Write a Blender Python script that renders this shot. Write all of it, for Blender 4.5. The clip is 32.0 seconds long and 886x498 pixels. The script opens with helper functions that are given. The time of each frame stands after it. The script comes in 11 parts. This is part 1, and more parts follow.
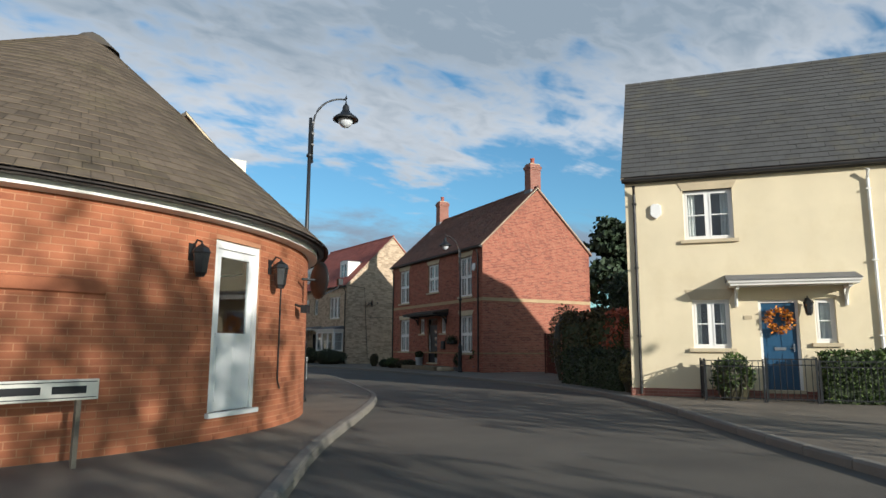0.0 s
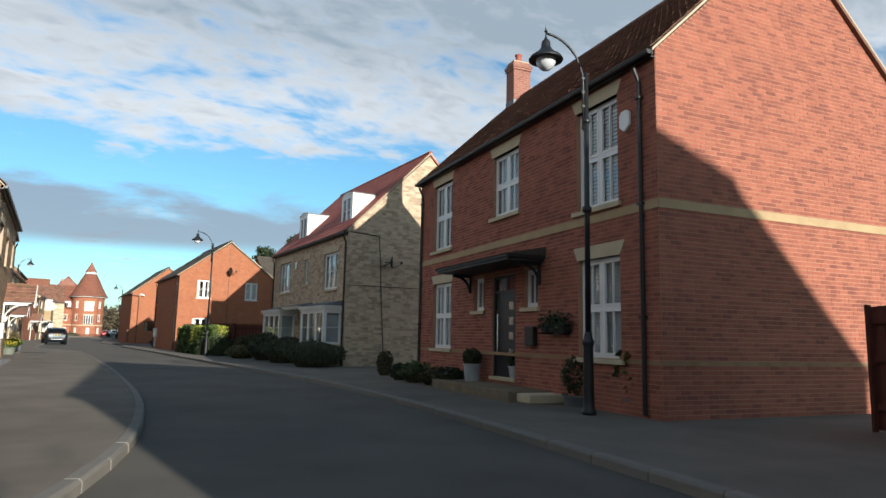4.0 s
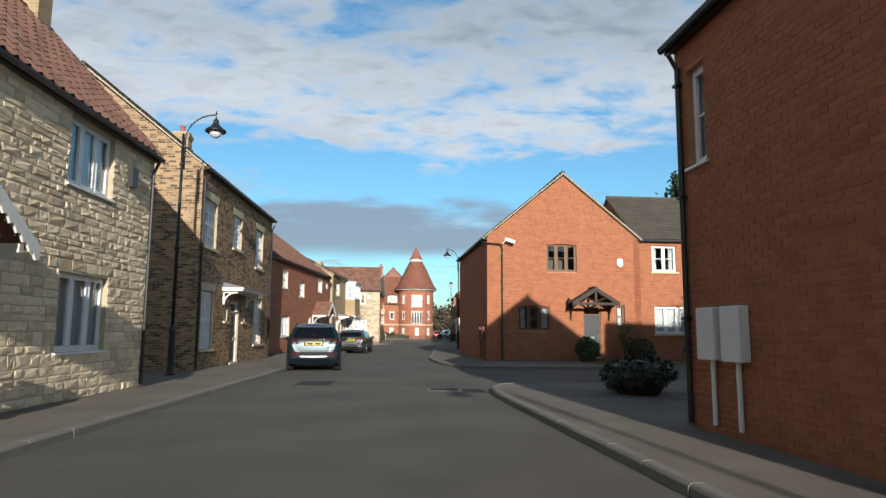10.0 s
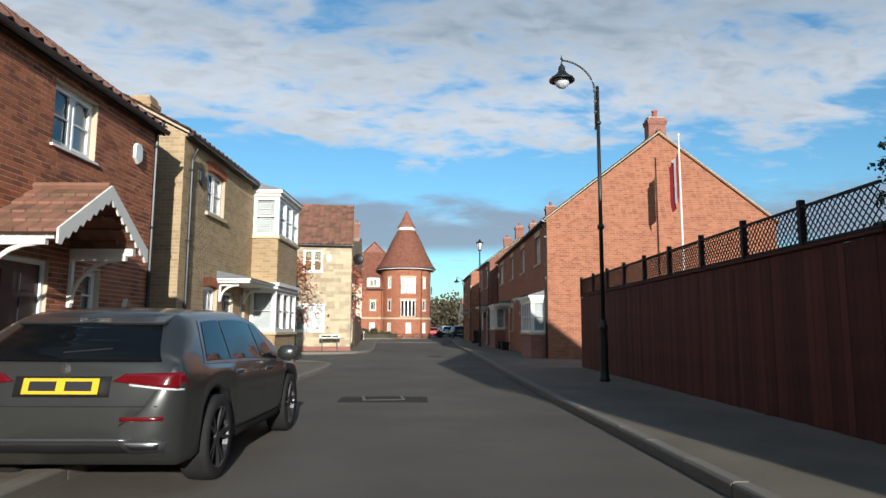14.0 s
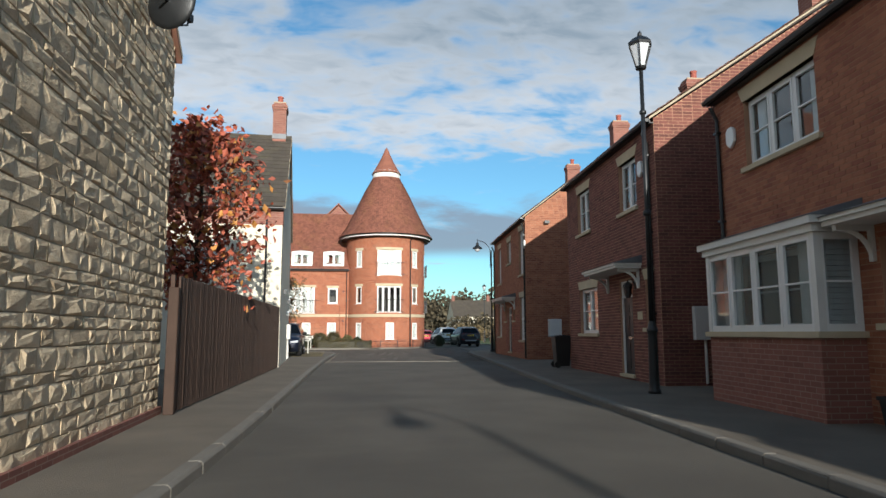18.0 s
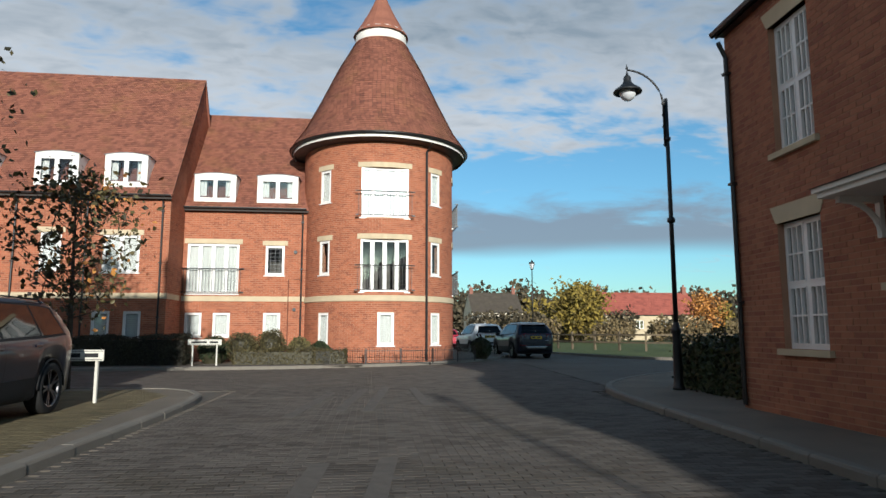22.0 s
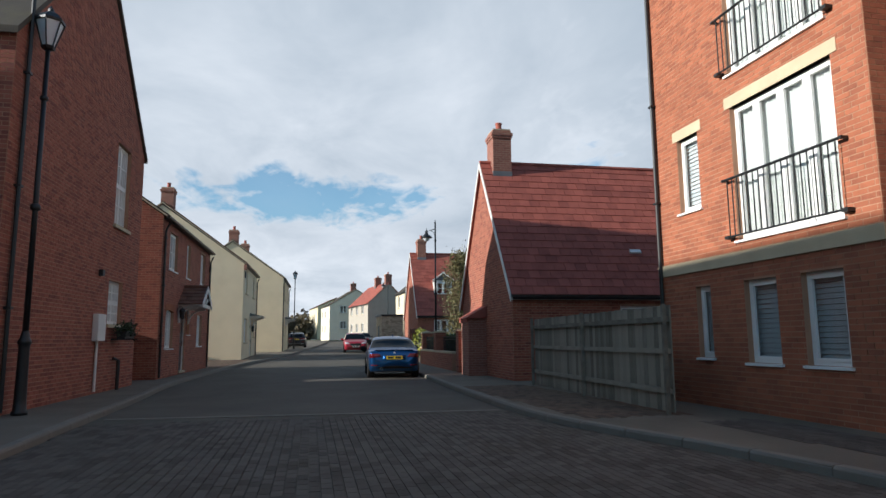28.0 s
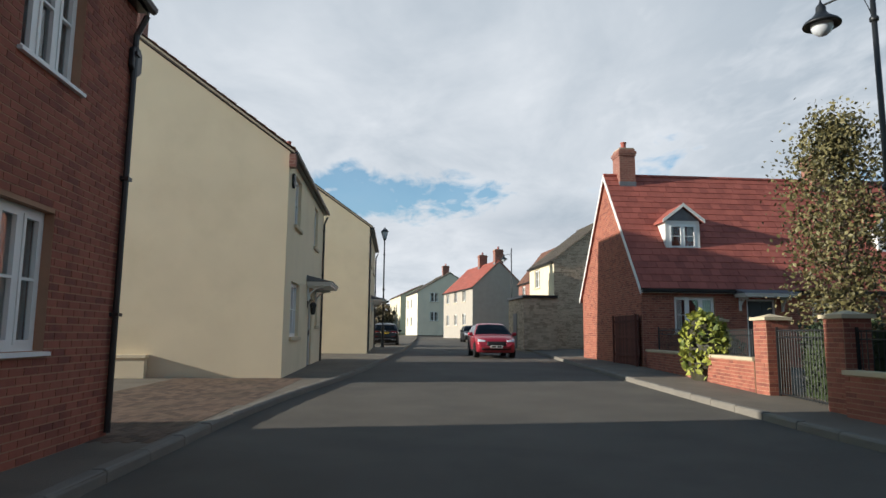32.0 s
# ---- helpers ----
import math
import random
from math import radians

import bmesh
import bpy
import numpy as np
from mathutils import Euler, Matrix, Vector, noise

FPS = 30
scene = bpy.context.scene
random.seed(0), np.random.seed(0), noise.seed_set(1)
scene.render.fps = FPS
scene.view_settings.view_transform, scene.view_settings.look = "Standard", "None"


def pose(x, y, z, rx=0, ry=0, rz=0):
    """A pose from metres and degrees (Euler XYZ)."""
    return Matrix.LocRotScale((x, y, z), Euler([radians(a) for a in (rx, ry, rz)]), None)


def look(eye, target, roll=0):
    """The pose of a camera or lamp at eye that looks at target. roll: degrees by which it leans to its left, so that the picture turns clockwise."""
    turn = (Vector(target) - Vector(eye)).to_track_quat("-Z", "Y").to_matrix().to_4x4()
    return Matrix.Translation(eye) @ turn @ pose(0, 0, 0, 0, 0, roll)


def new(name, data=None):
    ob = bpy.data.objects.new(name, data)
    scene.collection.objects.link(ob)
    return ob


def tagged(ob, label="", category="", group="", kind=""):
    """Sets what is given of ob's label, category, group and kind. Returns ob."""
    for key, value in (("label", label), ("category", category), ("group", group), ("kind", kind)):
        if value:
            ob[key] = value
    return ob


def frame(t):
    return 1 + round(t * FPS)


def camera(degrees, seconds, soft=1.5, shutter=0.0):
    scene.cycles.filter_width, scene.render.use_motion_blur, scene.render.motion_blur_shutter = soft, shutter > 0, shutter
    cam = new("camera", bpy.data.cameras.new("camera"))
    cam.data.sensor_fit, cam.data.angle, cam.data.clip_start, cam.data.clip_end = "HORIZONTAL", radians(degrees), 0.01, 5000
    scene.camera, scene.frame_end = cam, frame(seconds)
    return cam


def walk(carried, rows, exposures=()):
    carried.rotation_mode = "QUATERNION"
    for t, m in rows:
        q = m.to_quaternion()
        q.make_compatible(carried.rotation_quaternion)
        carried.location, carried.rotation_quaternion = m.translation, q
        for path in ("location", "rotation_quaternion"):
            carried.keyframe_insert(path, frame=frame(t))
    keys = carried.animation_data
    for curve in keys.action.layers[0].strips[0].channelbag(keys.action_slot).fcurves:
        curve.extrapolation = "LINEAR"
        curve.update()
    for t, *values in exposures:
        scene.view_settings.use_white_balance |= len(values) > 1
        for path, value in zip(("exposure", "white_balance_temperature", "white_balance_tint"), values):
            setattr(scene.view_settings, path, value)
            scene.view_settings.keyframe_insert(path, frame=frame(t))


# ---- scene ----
cam = camera(68.6, 32.0)
ROWS = [
    (0, pose(0.000, 0.000, 1.198, 98.67, -0.26, -37.39)),
    (0.5, pose(1.399, 1.757, 1.230, 98.21, -0.43, -41.04)),
    (1, pose(2.791, 3.526, 1.249, 97.74, -0.97, -42.52)),
    (1.5, pose(4.121, 5.288, 1.249, 97.87, -1.11, -42.37)),
    (2, pose(5.364, 7.034, 1.252, 97.92, -1.05, -41.67)),
    (2.5, pose(6.621, 8.949, 1.257, 97.82, -1.20, -40.90)),
    (4.5, pose(12.811, 18.954, 1.257, 97.53, -0.61, -28.30)),
    (5, pose(13.939, 22.240, 1.278, 96.99, 0.30, -23.23)),
    (5.5, pose(14.799, 25.829, 1.264, 97.00, 0.61, -17.05)),
    (6, pose(15.211, 29.614, 1.244, 97.40, 0.46, -12.01)),
    (6.5, pose(15.457, 33.441, 1.215, 97.24, -0.04, -8.64)),
    (7, pose(15.545, 37.576, 1.233, 97.39, -0.01, -6.93)),
    (7.5, pose(15.503, 41.585, 1.208, 97.28, -0.27, -5.79)),
    (8, pose(15.532, 45.639, 1.231, 97.34, -0.39, -5.46)),
    (8.5, pose(15.527, 49.727, 1.255, 97.18, -0.25, -5.41)),
    (9, pose(15.630, 53.884, 1.234, 97.42, -0.30, -5.61)),
    (9.5, pose(15.793, 58.346, 1.255, 97.33, -0.59, -5.64)),
    (10, pose(15.877, 62.764, 1.260, 97.30, -0.34, -5.83)),
    (10.5, pose(15.976, 67.050, 1.223, 97.13, -0.05, -6.06)),
    (11, pose(16.106, 71.300, 1.215, 97.38, 0.07, -5.99)),
    (11.5, pose(16.171, 75.493, 1.196, 97.12, -0.12, -5.97)),
    (12, pose(16.226, 79.617, 1.169, 97.33, -0.24, -6.12)),
    (12.5, pose(16.171, 83.550, 1.228, 97.28, -0.56, -6.44)),
    (13, pose(16.150, 87.428, 1.233, 96.76, -0.16, -6.20)),
    (13.5, pose(16.278, 91.798, 1.214, 97.09, -0.30, -6.34)),
    (14, pose(16.387, 95.861, 1.199, 97.03, -0.25, -7.69)),
    (14.5, pose(16.615, 99.845, 1.229, 96.97, -0.04, -9.85)),
    (16.5, pose(17.930, 115.351, 1.247, 97.50, 1.23, -8.47)),
    (17, pose(18.116, 119.038, 1.275, 97.63, 0.90, -8.42)),
    (17.5, pose(18.297, 122.714, 1.286, 97.77, 0.52, -8.89)),
    (18, pose(18.543, 126.157, 1.222, 97.30, 0.13, -9.67)),
    (18.5, pose(18.903, 129.726, 1.236, 97.62, 0.29, -10.06)),
    (19, pose(19.228, 133.188, 1.234, 97.69, 0.40, -10.16)),
    (19.5, pose(19.530, 136.487, 1.242, 97.45, 0.33, -10.26)),
    (20, pose(19.939, 139.418, 1.232, 97.51, 0.12, -10.13)),
    (20.5, pose(20.201, 142.335, 1.234, 97.64, -0.07, -10.19)),
    (21, pose(20.449, 145.302, 1.241, 97.28, 0.02, -10.23)),
    (21.5, pose(20.824, 148.158, 1.233, 97.34, 0.11, -9.81)),
    (22, pose(21.149, 151.137, 1.233, 97.25, 0.07, -9.07)),
    (22.5, pose(21.399, 153.971, 1.238, 98.48, -0.20, -8.04)),
    (23, pose(21.552, 156.789, 1.228, 97.01, -1.18, -7.05)),
    (23.5, pose(21.591, 159.176, 1.240, 97.12, -1.51, -6.36)),
    (24, pose(21.580, 161.315, 1.236, 96.91, -1.82, -4.80)),
    (24.5, pose(21.335, 163.255, 1.237, 97.00, -1.89, -0.62)),
    (25, pose(20.873, 164.991, 1.224, 97.01, -2.07, 6.37)),
    (25.5, pose(20.017, 166.507, 1.235, 97.24, -1.68, 15.95)),
    (26, pose(18.826, 167.800, 1.258, 96.85, -0.91, 27.63)),
    (26.5, pose(17.361, 168.864, 1.228, 97.75, -0.36, 41.89)),
    (28.5, pose(10.989, 168.029, 1.231, 97.84, 0.75, 81.10)),
    (29, pose(8.421, 168.009, 1.227, 97.90, 0.70, 83.11)),
    (29.5, pose(5.583, 168.055, 1.238, 97.73, 0.36, 83.58)),
    (30, pose(2.711, 168.100, 1.247, 98.16, 0.07, 83.58)),
    (30.5, pose(-0.387, 168.129, 1.219, 96.70, -0.11, 83.60)),
    (31, pose(-3.443, 168.174, 1.216, 97.48, -0.29, 83.48)),
    (31.5, pose(-6.367, 168.166, 1.261, 97.42, -0.29, 82.99)),
    (32, pose(-9.563, 167.952, 1.225, 97.61, -0.52, 81.83)),
]
EXPOSURES = ((0, 0.28, 6050, 9), (2.5, 0.40, 6150, 9), (5, 0.58, 6200, 9), (7, 0.45, 6200, 9), (12, 0.34, 6000, 9), (21, 0.26, 6000, 8), (22.8, -0.02, 6000, 8), (24.5, -0.36, 5950, 8), (25.3, -0.18, 5750, 8), (26, 0.10, 5600, 8), (26.5, 0.18, 5600, 8), (29, 0.50, 6100, 9), (32, 0.42, 6150, 9))
walk(cam, ROWS, EXPOSURES)

# ---- world, sun ----
SUN_TO = Vector((0.052, -1.0, 0.266)).normalized()      # towards the sun: low, behind the first street


def sun_and_sky():
    w = bpy.data.worlds.new("sky")
    scene.world = w
    w.use_nodes = True
    nt = w.node_tree
    nt.nodes.clear()
    N = nt.nodes.new
    lk = nt.links.new
    out, bg = N("ShaderNodeOutputWorld"), N("ShaderNodeBackground")
    sky = N("ShaderNodeTexSky")
    sky.sky_type, sky.sun_disc = "NISHITA", False
    sky.sun_elevation = math.asin(SUN_TO.z)
    sky.sun_rotation = math.atan2(SUN_TO.x, SUN_TO.y)
    sky.air_density, sky.dust_density, sky.ozone_density = 1.0, 0.6, 2.0
    tc = N("ShaderNodeTexCoord")
    sep = N("ShaderNodeSeparateXYZ")
    lk(tc.outputs["Generated"], sep.inputs[0])

    def mth(op, a, b=None, clamp=False):
        n = N("ShaderNodeMath")
        n.operation, n.use_clamp = op, clamp
        for i, v in enumerate((a, b)):
            if v is None:
                continue
            if isinstance(v, (int, float)):
                n.inputs[i].default_value = v
            else:
                lk(v, n.inputs[i])
        return n.outputs[0]

    # the cloud layer lies flat overhead: directions are laid on a plane
    zz = mth("MAXIMUM", sep.outputs["Z"], 0.0)
    den = mth("ADD", zz, 0.16)
    px, py = mth("DIVIDE", sep.outputs["X"], den), mth("DIVIDE", sep.outputs["Y"], den)
    comb = N("ShaderNodeCombineXYZ")
    lk(px, comb.inputs[0])
    lk(py, comb.inputs[1])

    def nz(scale, detail, rough, off, sx=1.0, sy=1.0, rot=0.0, dist=0.0):
        mp = N("ShaderNodeMapping")
        mp.inputs["Location"].default_value = off
        mp.inputs["Rotation"].default_value = (0, 0, rot)
        mp.inputs["Scale"].default_value = (sx, sy, 1)
        lk(comb.outputs[0], mp.inputs[0])
        n = N("ShaderNodeTexNoise")
        n.inputs["Scale"].default_value, n.inputs["Detail"].default_value = scale, detail
        n.inputs["Roughness"].default_value, n.inputs["Distortion"].default_value = rough, dist
        lk(mp.outputs[0], n.inputs[0])
        return n.outputs["Fac"]

    big = nz(0.55, 3, 0.5, (3.1, 1.7, 0))
    mid = nz(1.7, 5, 0.6, (0.4, 5.2, 0), 1.0, 1.35, 0.5, 0.35)
    fine = nz(4.6, 4, 0.52, (7.7, 2.2, 0), 1.0, 1.5, 0.55, 0.6)
    ripple = nz(9.0, 3, 0.5, (2.3, 8.1, 0), 1.0, 1.7, 0.45, 0.8)
    # cover grows away to the side of the last street (towards -x) and overhead
    side = mth("MULTIPLY", mth("SUBTRACT", -0.15, sep.outputs["X"], True), 0.30)
    s = mth("ADD", mth("ADD", mth("MULTIPLY", big, 0.36), mth("MULTIPLY", mid, 0.36)), mth("ADD", mth("MULTIPLY", fine, 0.30), mth("MULTIPLY", ripple, 0.12)))
    body = mth("ADD", mth("ADD", mth("MULTIPLY", big, 0.30), mth("MULTIPLY", mid, 0.36)), mth("ADD", mth("MULTIPLY", fine, 0.34), mth("MULTIPLY", ripple, 0.24)))
    # a rift of blue low down over the last street
    dx, dz = mth("ADD", mth("MULTIPLY", sep.outputs["Y"], 1.05), -0.03), mth("MULTIPLY", mth("SUBTRACT", sep.outputs["Z"], 0.215), 4.6)
    rr = mth("ADD", mth("MULTIPLY", dx, dx), mth("MULTIPLY", dz, dz))
    rift = mth("SUBTRACT", 1.0, mth("MULTIPLY", rr, 13.0), True)
    west = mth("SUBTRACT", mth("MULTIPLY", sep.outputs["X"], -1.0), 0.6, True)
    s = mth("ADD", s, side)
    s = mth("SUBTRACT", s, mth("MULTIPLY", mth("MULTIPLY", rift, west), 0.62))
    # the rippled sheet thickens above the clear strip over the horizon
    sheet_up = N("ShaderNodeMapRange")
    sheet_up.interpolation_type = "SMOOTHSTEP"
    sheet_up.inputs["From Min"].default_value, sheet_up.inputs["From Max"].default_value = 0.225, 0.32
    sheet_up.inputs["To Min"].default_value, sheet_up.inputs["To Max"].default_value = -0.085, 0.020
    lk(mth("ADD", sep.outputs["Z"], mth("MULTIPLY", mth("SUBTRACT", mid, 0.5), 0.12)), sheet_up.inputs["Value"])
    s = mth("ADD", s, sheet_up.outputs[0])
    s = mth("SUBTRACT", s, mth("MULTIPLY", mth("MAXIMUM", mth("SUBTRACT", zz, 0.6), 0.0), 0.5))
    cover = N("ShaderNodeMapRange")
    cover.interpolation_type = "SMOOTHSTEP"
    cover.inputs["From Min"].default_value, cover.inputs["From Max"].default_value = 0.510, 0.645
    lk(s, cover.inputs["Value"])
    # thick parts of the layer are greyer
    thick = N("ShaderNodeMapRange")
    thick.inputs["From Min"].default_value, thick.inputs["From Max"].default_value = 0.575, 0.90
    upper = mth("MINIMUM", mth("MULTIPLY", mth("MAXIMUM", mth("SUBTRACT", zz, 0.33), 0.0), 1.3), 0.12)
    lk(mth("ADD", mth("ADD", body, mth("ADD", upper, mth("MULTIPLY", side, 1.6))), mth("MULTIPLY", mth("SUBTRACT", big, 0.5), 0.55)), thick.inputs["Value"])
    ramp = N("ShaderNodeValToRGB")
    ramp.color_ramp.elements[0].color = (6.9, 6.95, 7.0, 1)
    ramp.color_ramp.elements[1].color = (2.75, 3.3, 3.8, 1)
    # the sheet over the last street is smoother and evenly grey
    even = mth("MULTIPLY", west, 2.3, True)
    plain = mth("ADD", 0.12, mth("ADD", mth("MULTIPLY", mth("SUBTRACT", big, 0.5), 1.5), mth("MULTIPLY", mth("SUBTRACT", mid, 0.5), 1.5)))
    lk(mth("ADD", mth("MULTIPLY", thick.outputs[0], mth("SUBTRACT", 1.0, even)), mth("MULTIPLY", plain, even)), ramp.inputs[0])
    # low cloud bank along the horizon
    bank = N("ShaderNodeMapRange")
    bank.interpolation_type = "SMOOTHSTEP"
    bank.inputs["From Min"].default_value, bank.inputs["From Max"].default_value = 0.205, 0.165
    lk(mth("ADD", sep.outputs["Z"], mth("MULTIPLY", mth("SUBTRACT", mid, 0.5), 0.14)), bank.inputs["Value"])
    bank2 = N("ShaderNodeMapRange")
    bank2.interpolation_type = "SMOOTHSTEP"
    bank2.inputs["From Min"].default_value, bank2.inputs["From Max"].default_value = 0.105, 0.135
    lk(mth("ADD", sep.outputs["Z"], mth("MULTIPLY", mth("SUBTRACT", big, 0.5), 0.05)), bank2.inputs["Value"])
    bk = mth("MULTIPLY", mth("MULTIPLY", bank.outputs[0], bank2.outputs[0]), mth("SUBTRACT", 0.85, mth("MULTIPLY", west, 2.0), True))
    mix = N("ShaderNodeMix")
    mix.data_type = "RGBA"
    tint = N("ShaderNodeMix")
    tint.data_type, tint.blend_type = "RGBA", "MULTIPLY"
    tint.inputs[0].default_value = 1.0
    lk(sky.outputs[0], tint.inputs[6])
    tint.inputs[7].default_value = (0.88, 1.27, 1.33, 1)
    lk(mth("MAXIMUM", cover.outputs[0], mth("MULTIPLY", even, 0.22)), mix.inputs[0])
    lk(tint.outputs[2], mix.inputs[6])
    lk(ramp.outputs[0], mix.inputs[7])
    mix2 = N("ShaderNodeMix")
    mix2.data_type = "RGBA"
    lk(bk, mix2.inputs[0])
    lk(mix.outputs[2], mix2.inputs[6])
    mix2.inputs[7].default_value = (2.6, 2.9, 3.4, 1)
    lk(mix2.outputs[2], bg.inputs[0])
    bg.inputs[1].default_value = 0.092
    lk(bg.outputs[0], out.inputs[0])
    li = bpy.data.lights.new("sun", "SUN")
    li.energy, li.angle, li.color = 5.0, radians(0.6), (1.0, 0.92, 0.80)
    new("sun", li).matrix_world = look(SUN_TO * 100, (0, 0, 0))


sun_and_sky()

# ---- materials ----
MATS = {}


def nodes_of(name):
    m = bpy.data.materials.new(name)
    m.use_nodes = True
    nt = m.node_tree
    return m, nt, nt.nodes["Principled BSDF"]


def surf(name, col, rough=0.8, var=0.25, scale=6.0, fine=60.0, bump=0.2, metal=0.0, island=0.0, spec=0.3,
         stain=None, stain_scale=0.7, stain_amt=0.4, coat=0.0, objrand=0.0, second=None, fine_amt=0.5):
    """A node material: base colour varied at two scales, optional tint by piece, stains, and fine relief."""
    if name in MATS:
        return MATS[name]
    m, nt, b = nodes_of(name)
    N, lk = nt.nodes.new, nt.links.new
    tc = N("ShaderNodeTexCoord")
    n1, n2 = N("ShaderNodeTexNoise"), N("ShaderNodeTexNoise")
    for n, s, d in ((n1, scale, 4), (n2, fine, 3)):
        n.inputs["Scale"].default_value, n.inputs["Detail"].default_value = s, d
        lk(tc.outputs["Object"], n.inputs[0])
    ad = N("ShaderNodeMath")
    ad.operation = "MULTIPLY_ADD"
    lk(n2.outputs["Fac"], ad.inputs[0])
    ad.inputs[1].default_value = fine_amt
    lk(n1.outputs["Fac"], ad.inputs[2])
    last = ad.outputs[0]
    if island or objrand:
        if island:
            g = N("ShaderNodeNewGeometry")
            rnd = g.outputs["Random Per Island"]
        else:
            g = N("ShaderNodeObjectInfo")
            rnd = g.outputs["Random"]
        a2 = N("ShaderNodeMath")
        a2.operation = "MULTIPLY_ADD"
        lk(rnd, a2.inputs[0])
        a2.inputs[1].default_value = island or objrand
        lk(last, a2.inputs[2])
        last = a2.outputs[0]
    top = 0.5 + 0.5 * fine_amt + 0.5 * (island + objrand)
    mr = N("ShaderNodeMapRange")
    mr.inputs["From Min"].default_value, mr.inputs["From Max"].default_value = top * 0.62, top * 1.38
    lk(last, mr.inputs["Value"])
    ramp = N("ShaderNodeValToRGB")
    c = Vector(col)
    lo, hi = c * (1 - var), c * (1 + var)
    if second:
        lo = Vector(second)
    ramp.color_ramp.elements[0].color = (*lo, 1)
    ramp.color_ramp.elements[1].color = (*hi, 1)
    e = ramp.color_ramp.elements.new(0.5)
    e.color = (*c, 1)
    lk(mr.outputs[0], ramp.inputs[0])
    colour = ramp.outputs[0]
    if stain:
        n3 = N("ShaderNodeTexNoise")
        n3.inputs["Scale"].default_value, n3.inputs["Detail"].default_value = stain_scale, 5
        n3.inputs["Roughness"].default_value = 0.65
        lk(tc.outputs["Object"], n3.inputs[0])
        m3 = N("ShaderNodeMapRange")
        m3.inputs["From Min"].default_value, m3.inputs["From Max"].default_value = 0.52, 0.72
        m3.inputs["To Max"].default_value = stain_amt
        lk(n3.outputs["Fac"], m3.inputs["Value"])
        mx = N("ShaderNodeMix")
        mx.data_type = "RGBA"
        lk(m3.outputs[0], mx.inputs[0])
        lk(colour, mx.inputs[6])
        mx.inputs[7].default_value = (*stain, 1)
        colour = mx.outputs[2]
    lk(colour, b.inputs["Base Color"])
    b.inputs["Roughness"].default_value, b.inputs["Metallic"].default_value = rough, metal
    b.inputs["Specular IOR Level"].default_value = spec
    b.inputs["Coat Weight"].default_value = coat
    b.inputs["Coat Roughness"].default_value = 0.03
    if bump:
        bp = N("ShaderNodeBump")
        bp.inputs["Strength"].default_value, bp.inputs["Distance"].default_value = bump, 0.02
        lk(ad.outputs[0], bp.inputs["Height"])
        lk(bp.outputs[0], b.inputs["Normal"])
    MATS[name] = m
    return m


def glass_mat():
    m, nt, b = nodes_of("window_glass")
    nt.nodes.remove(b)
    N, lk = nt.nodes.new, nt.links.new
    tr, gl, mx, fr = N("ShaderNodeBsdfTransparent"), N("ShaderNodeBsdfGlossy"), N("ShaderNodeMixShader"), N("ShaderNodeLayerWeight")
    po, ad = N("ShaderNodeMath"), N("ShaderNodeMath")
    tr.inputs[0].default_value = (0.84, 0.87, 0.88, 1)
    gl.inputs["Roughness"].default_value = 0.015
    # gloss grows towards grazing angles
    po.operation, po.inputs[1].default_value = "POWER", 4.0
    ad.operation, ad.inputs[1].default_value, ad.inputs[2].default_value = "MULTIPLY_ADD", 0.85, 0.075
    lk(fr.outputs["Facing"], po.inputs[0])
    lk(po.outputs[0], ad.inputs[0])
    lk(ad.outputs[0], mx.inputs[0])
    lk(tr.outputs[0], mx.inputs[1])
    lk(gl.outputs[0], mx.inputs[2])
    lk(mx.outputs[0], nt.nodes["Material Output"].inputs[0])
    return m


GLASS = glass_mat()


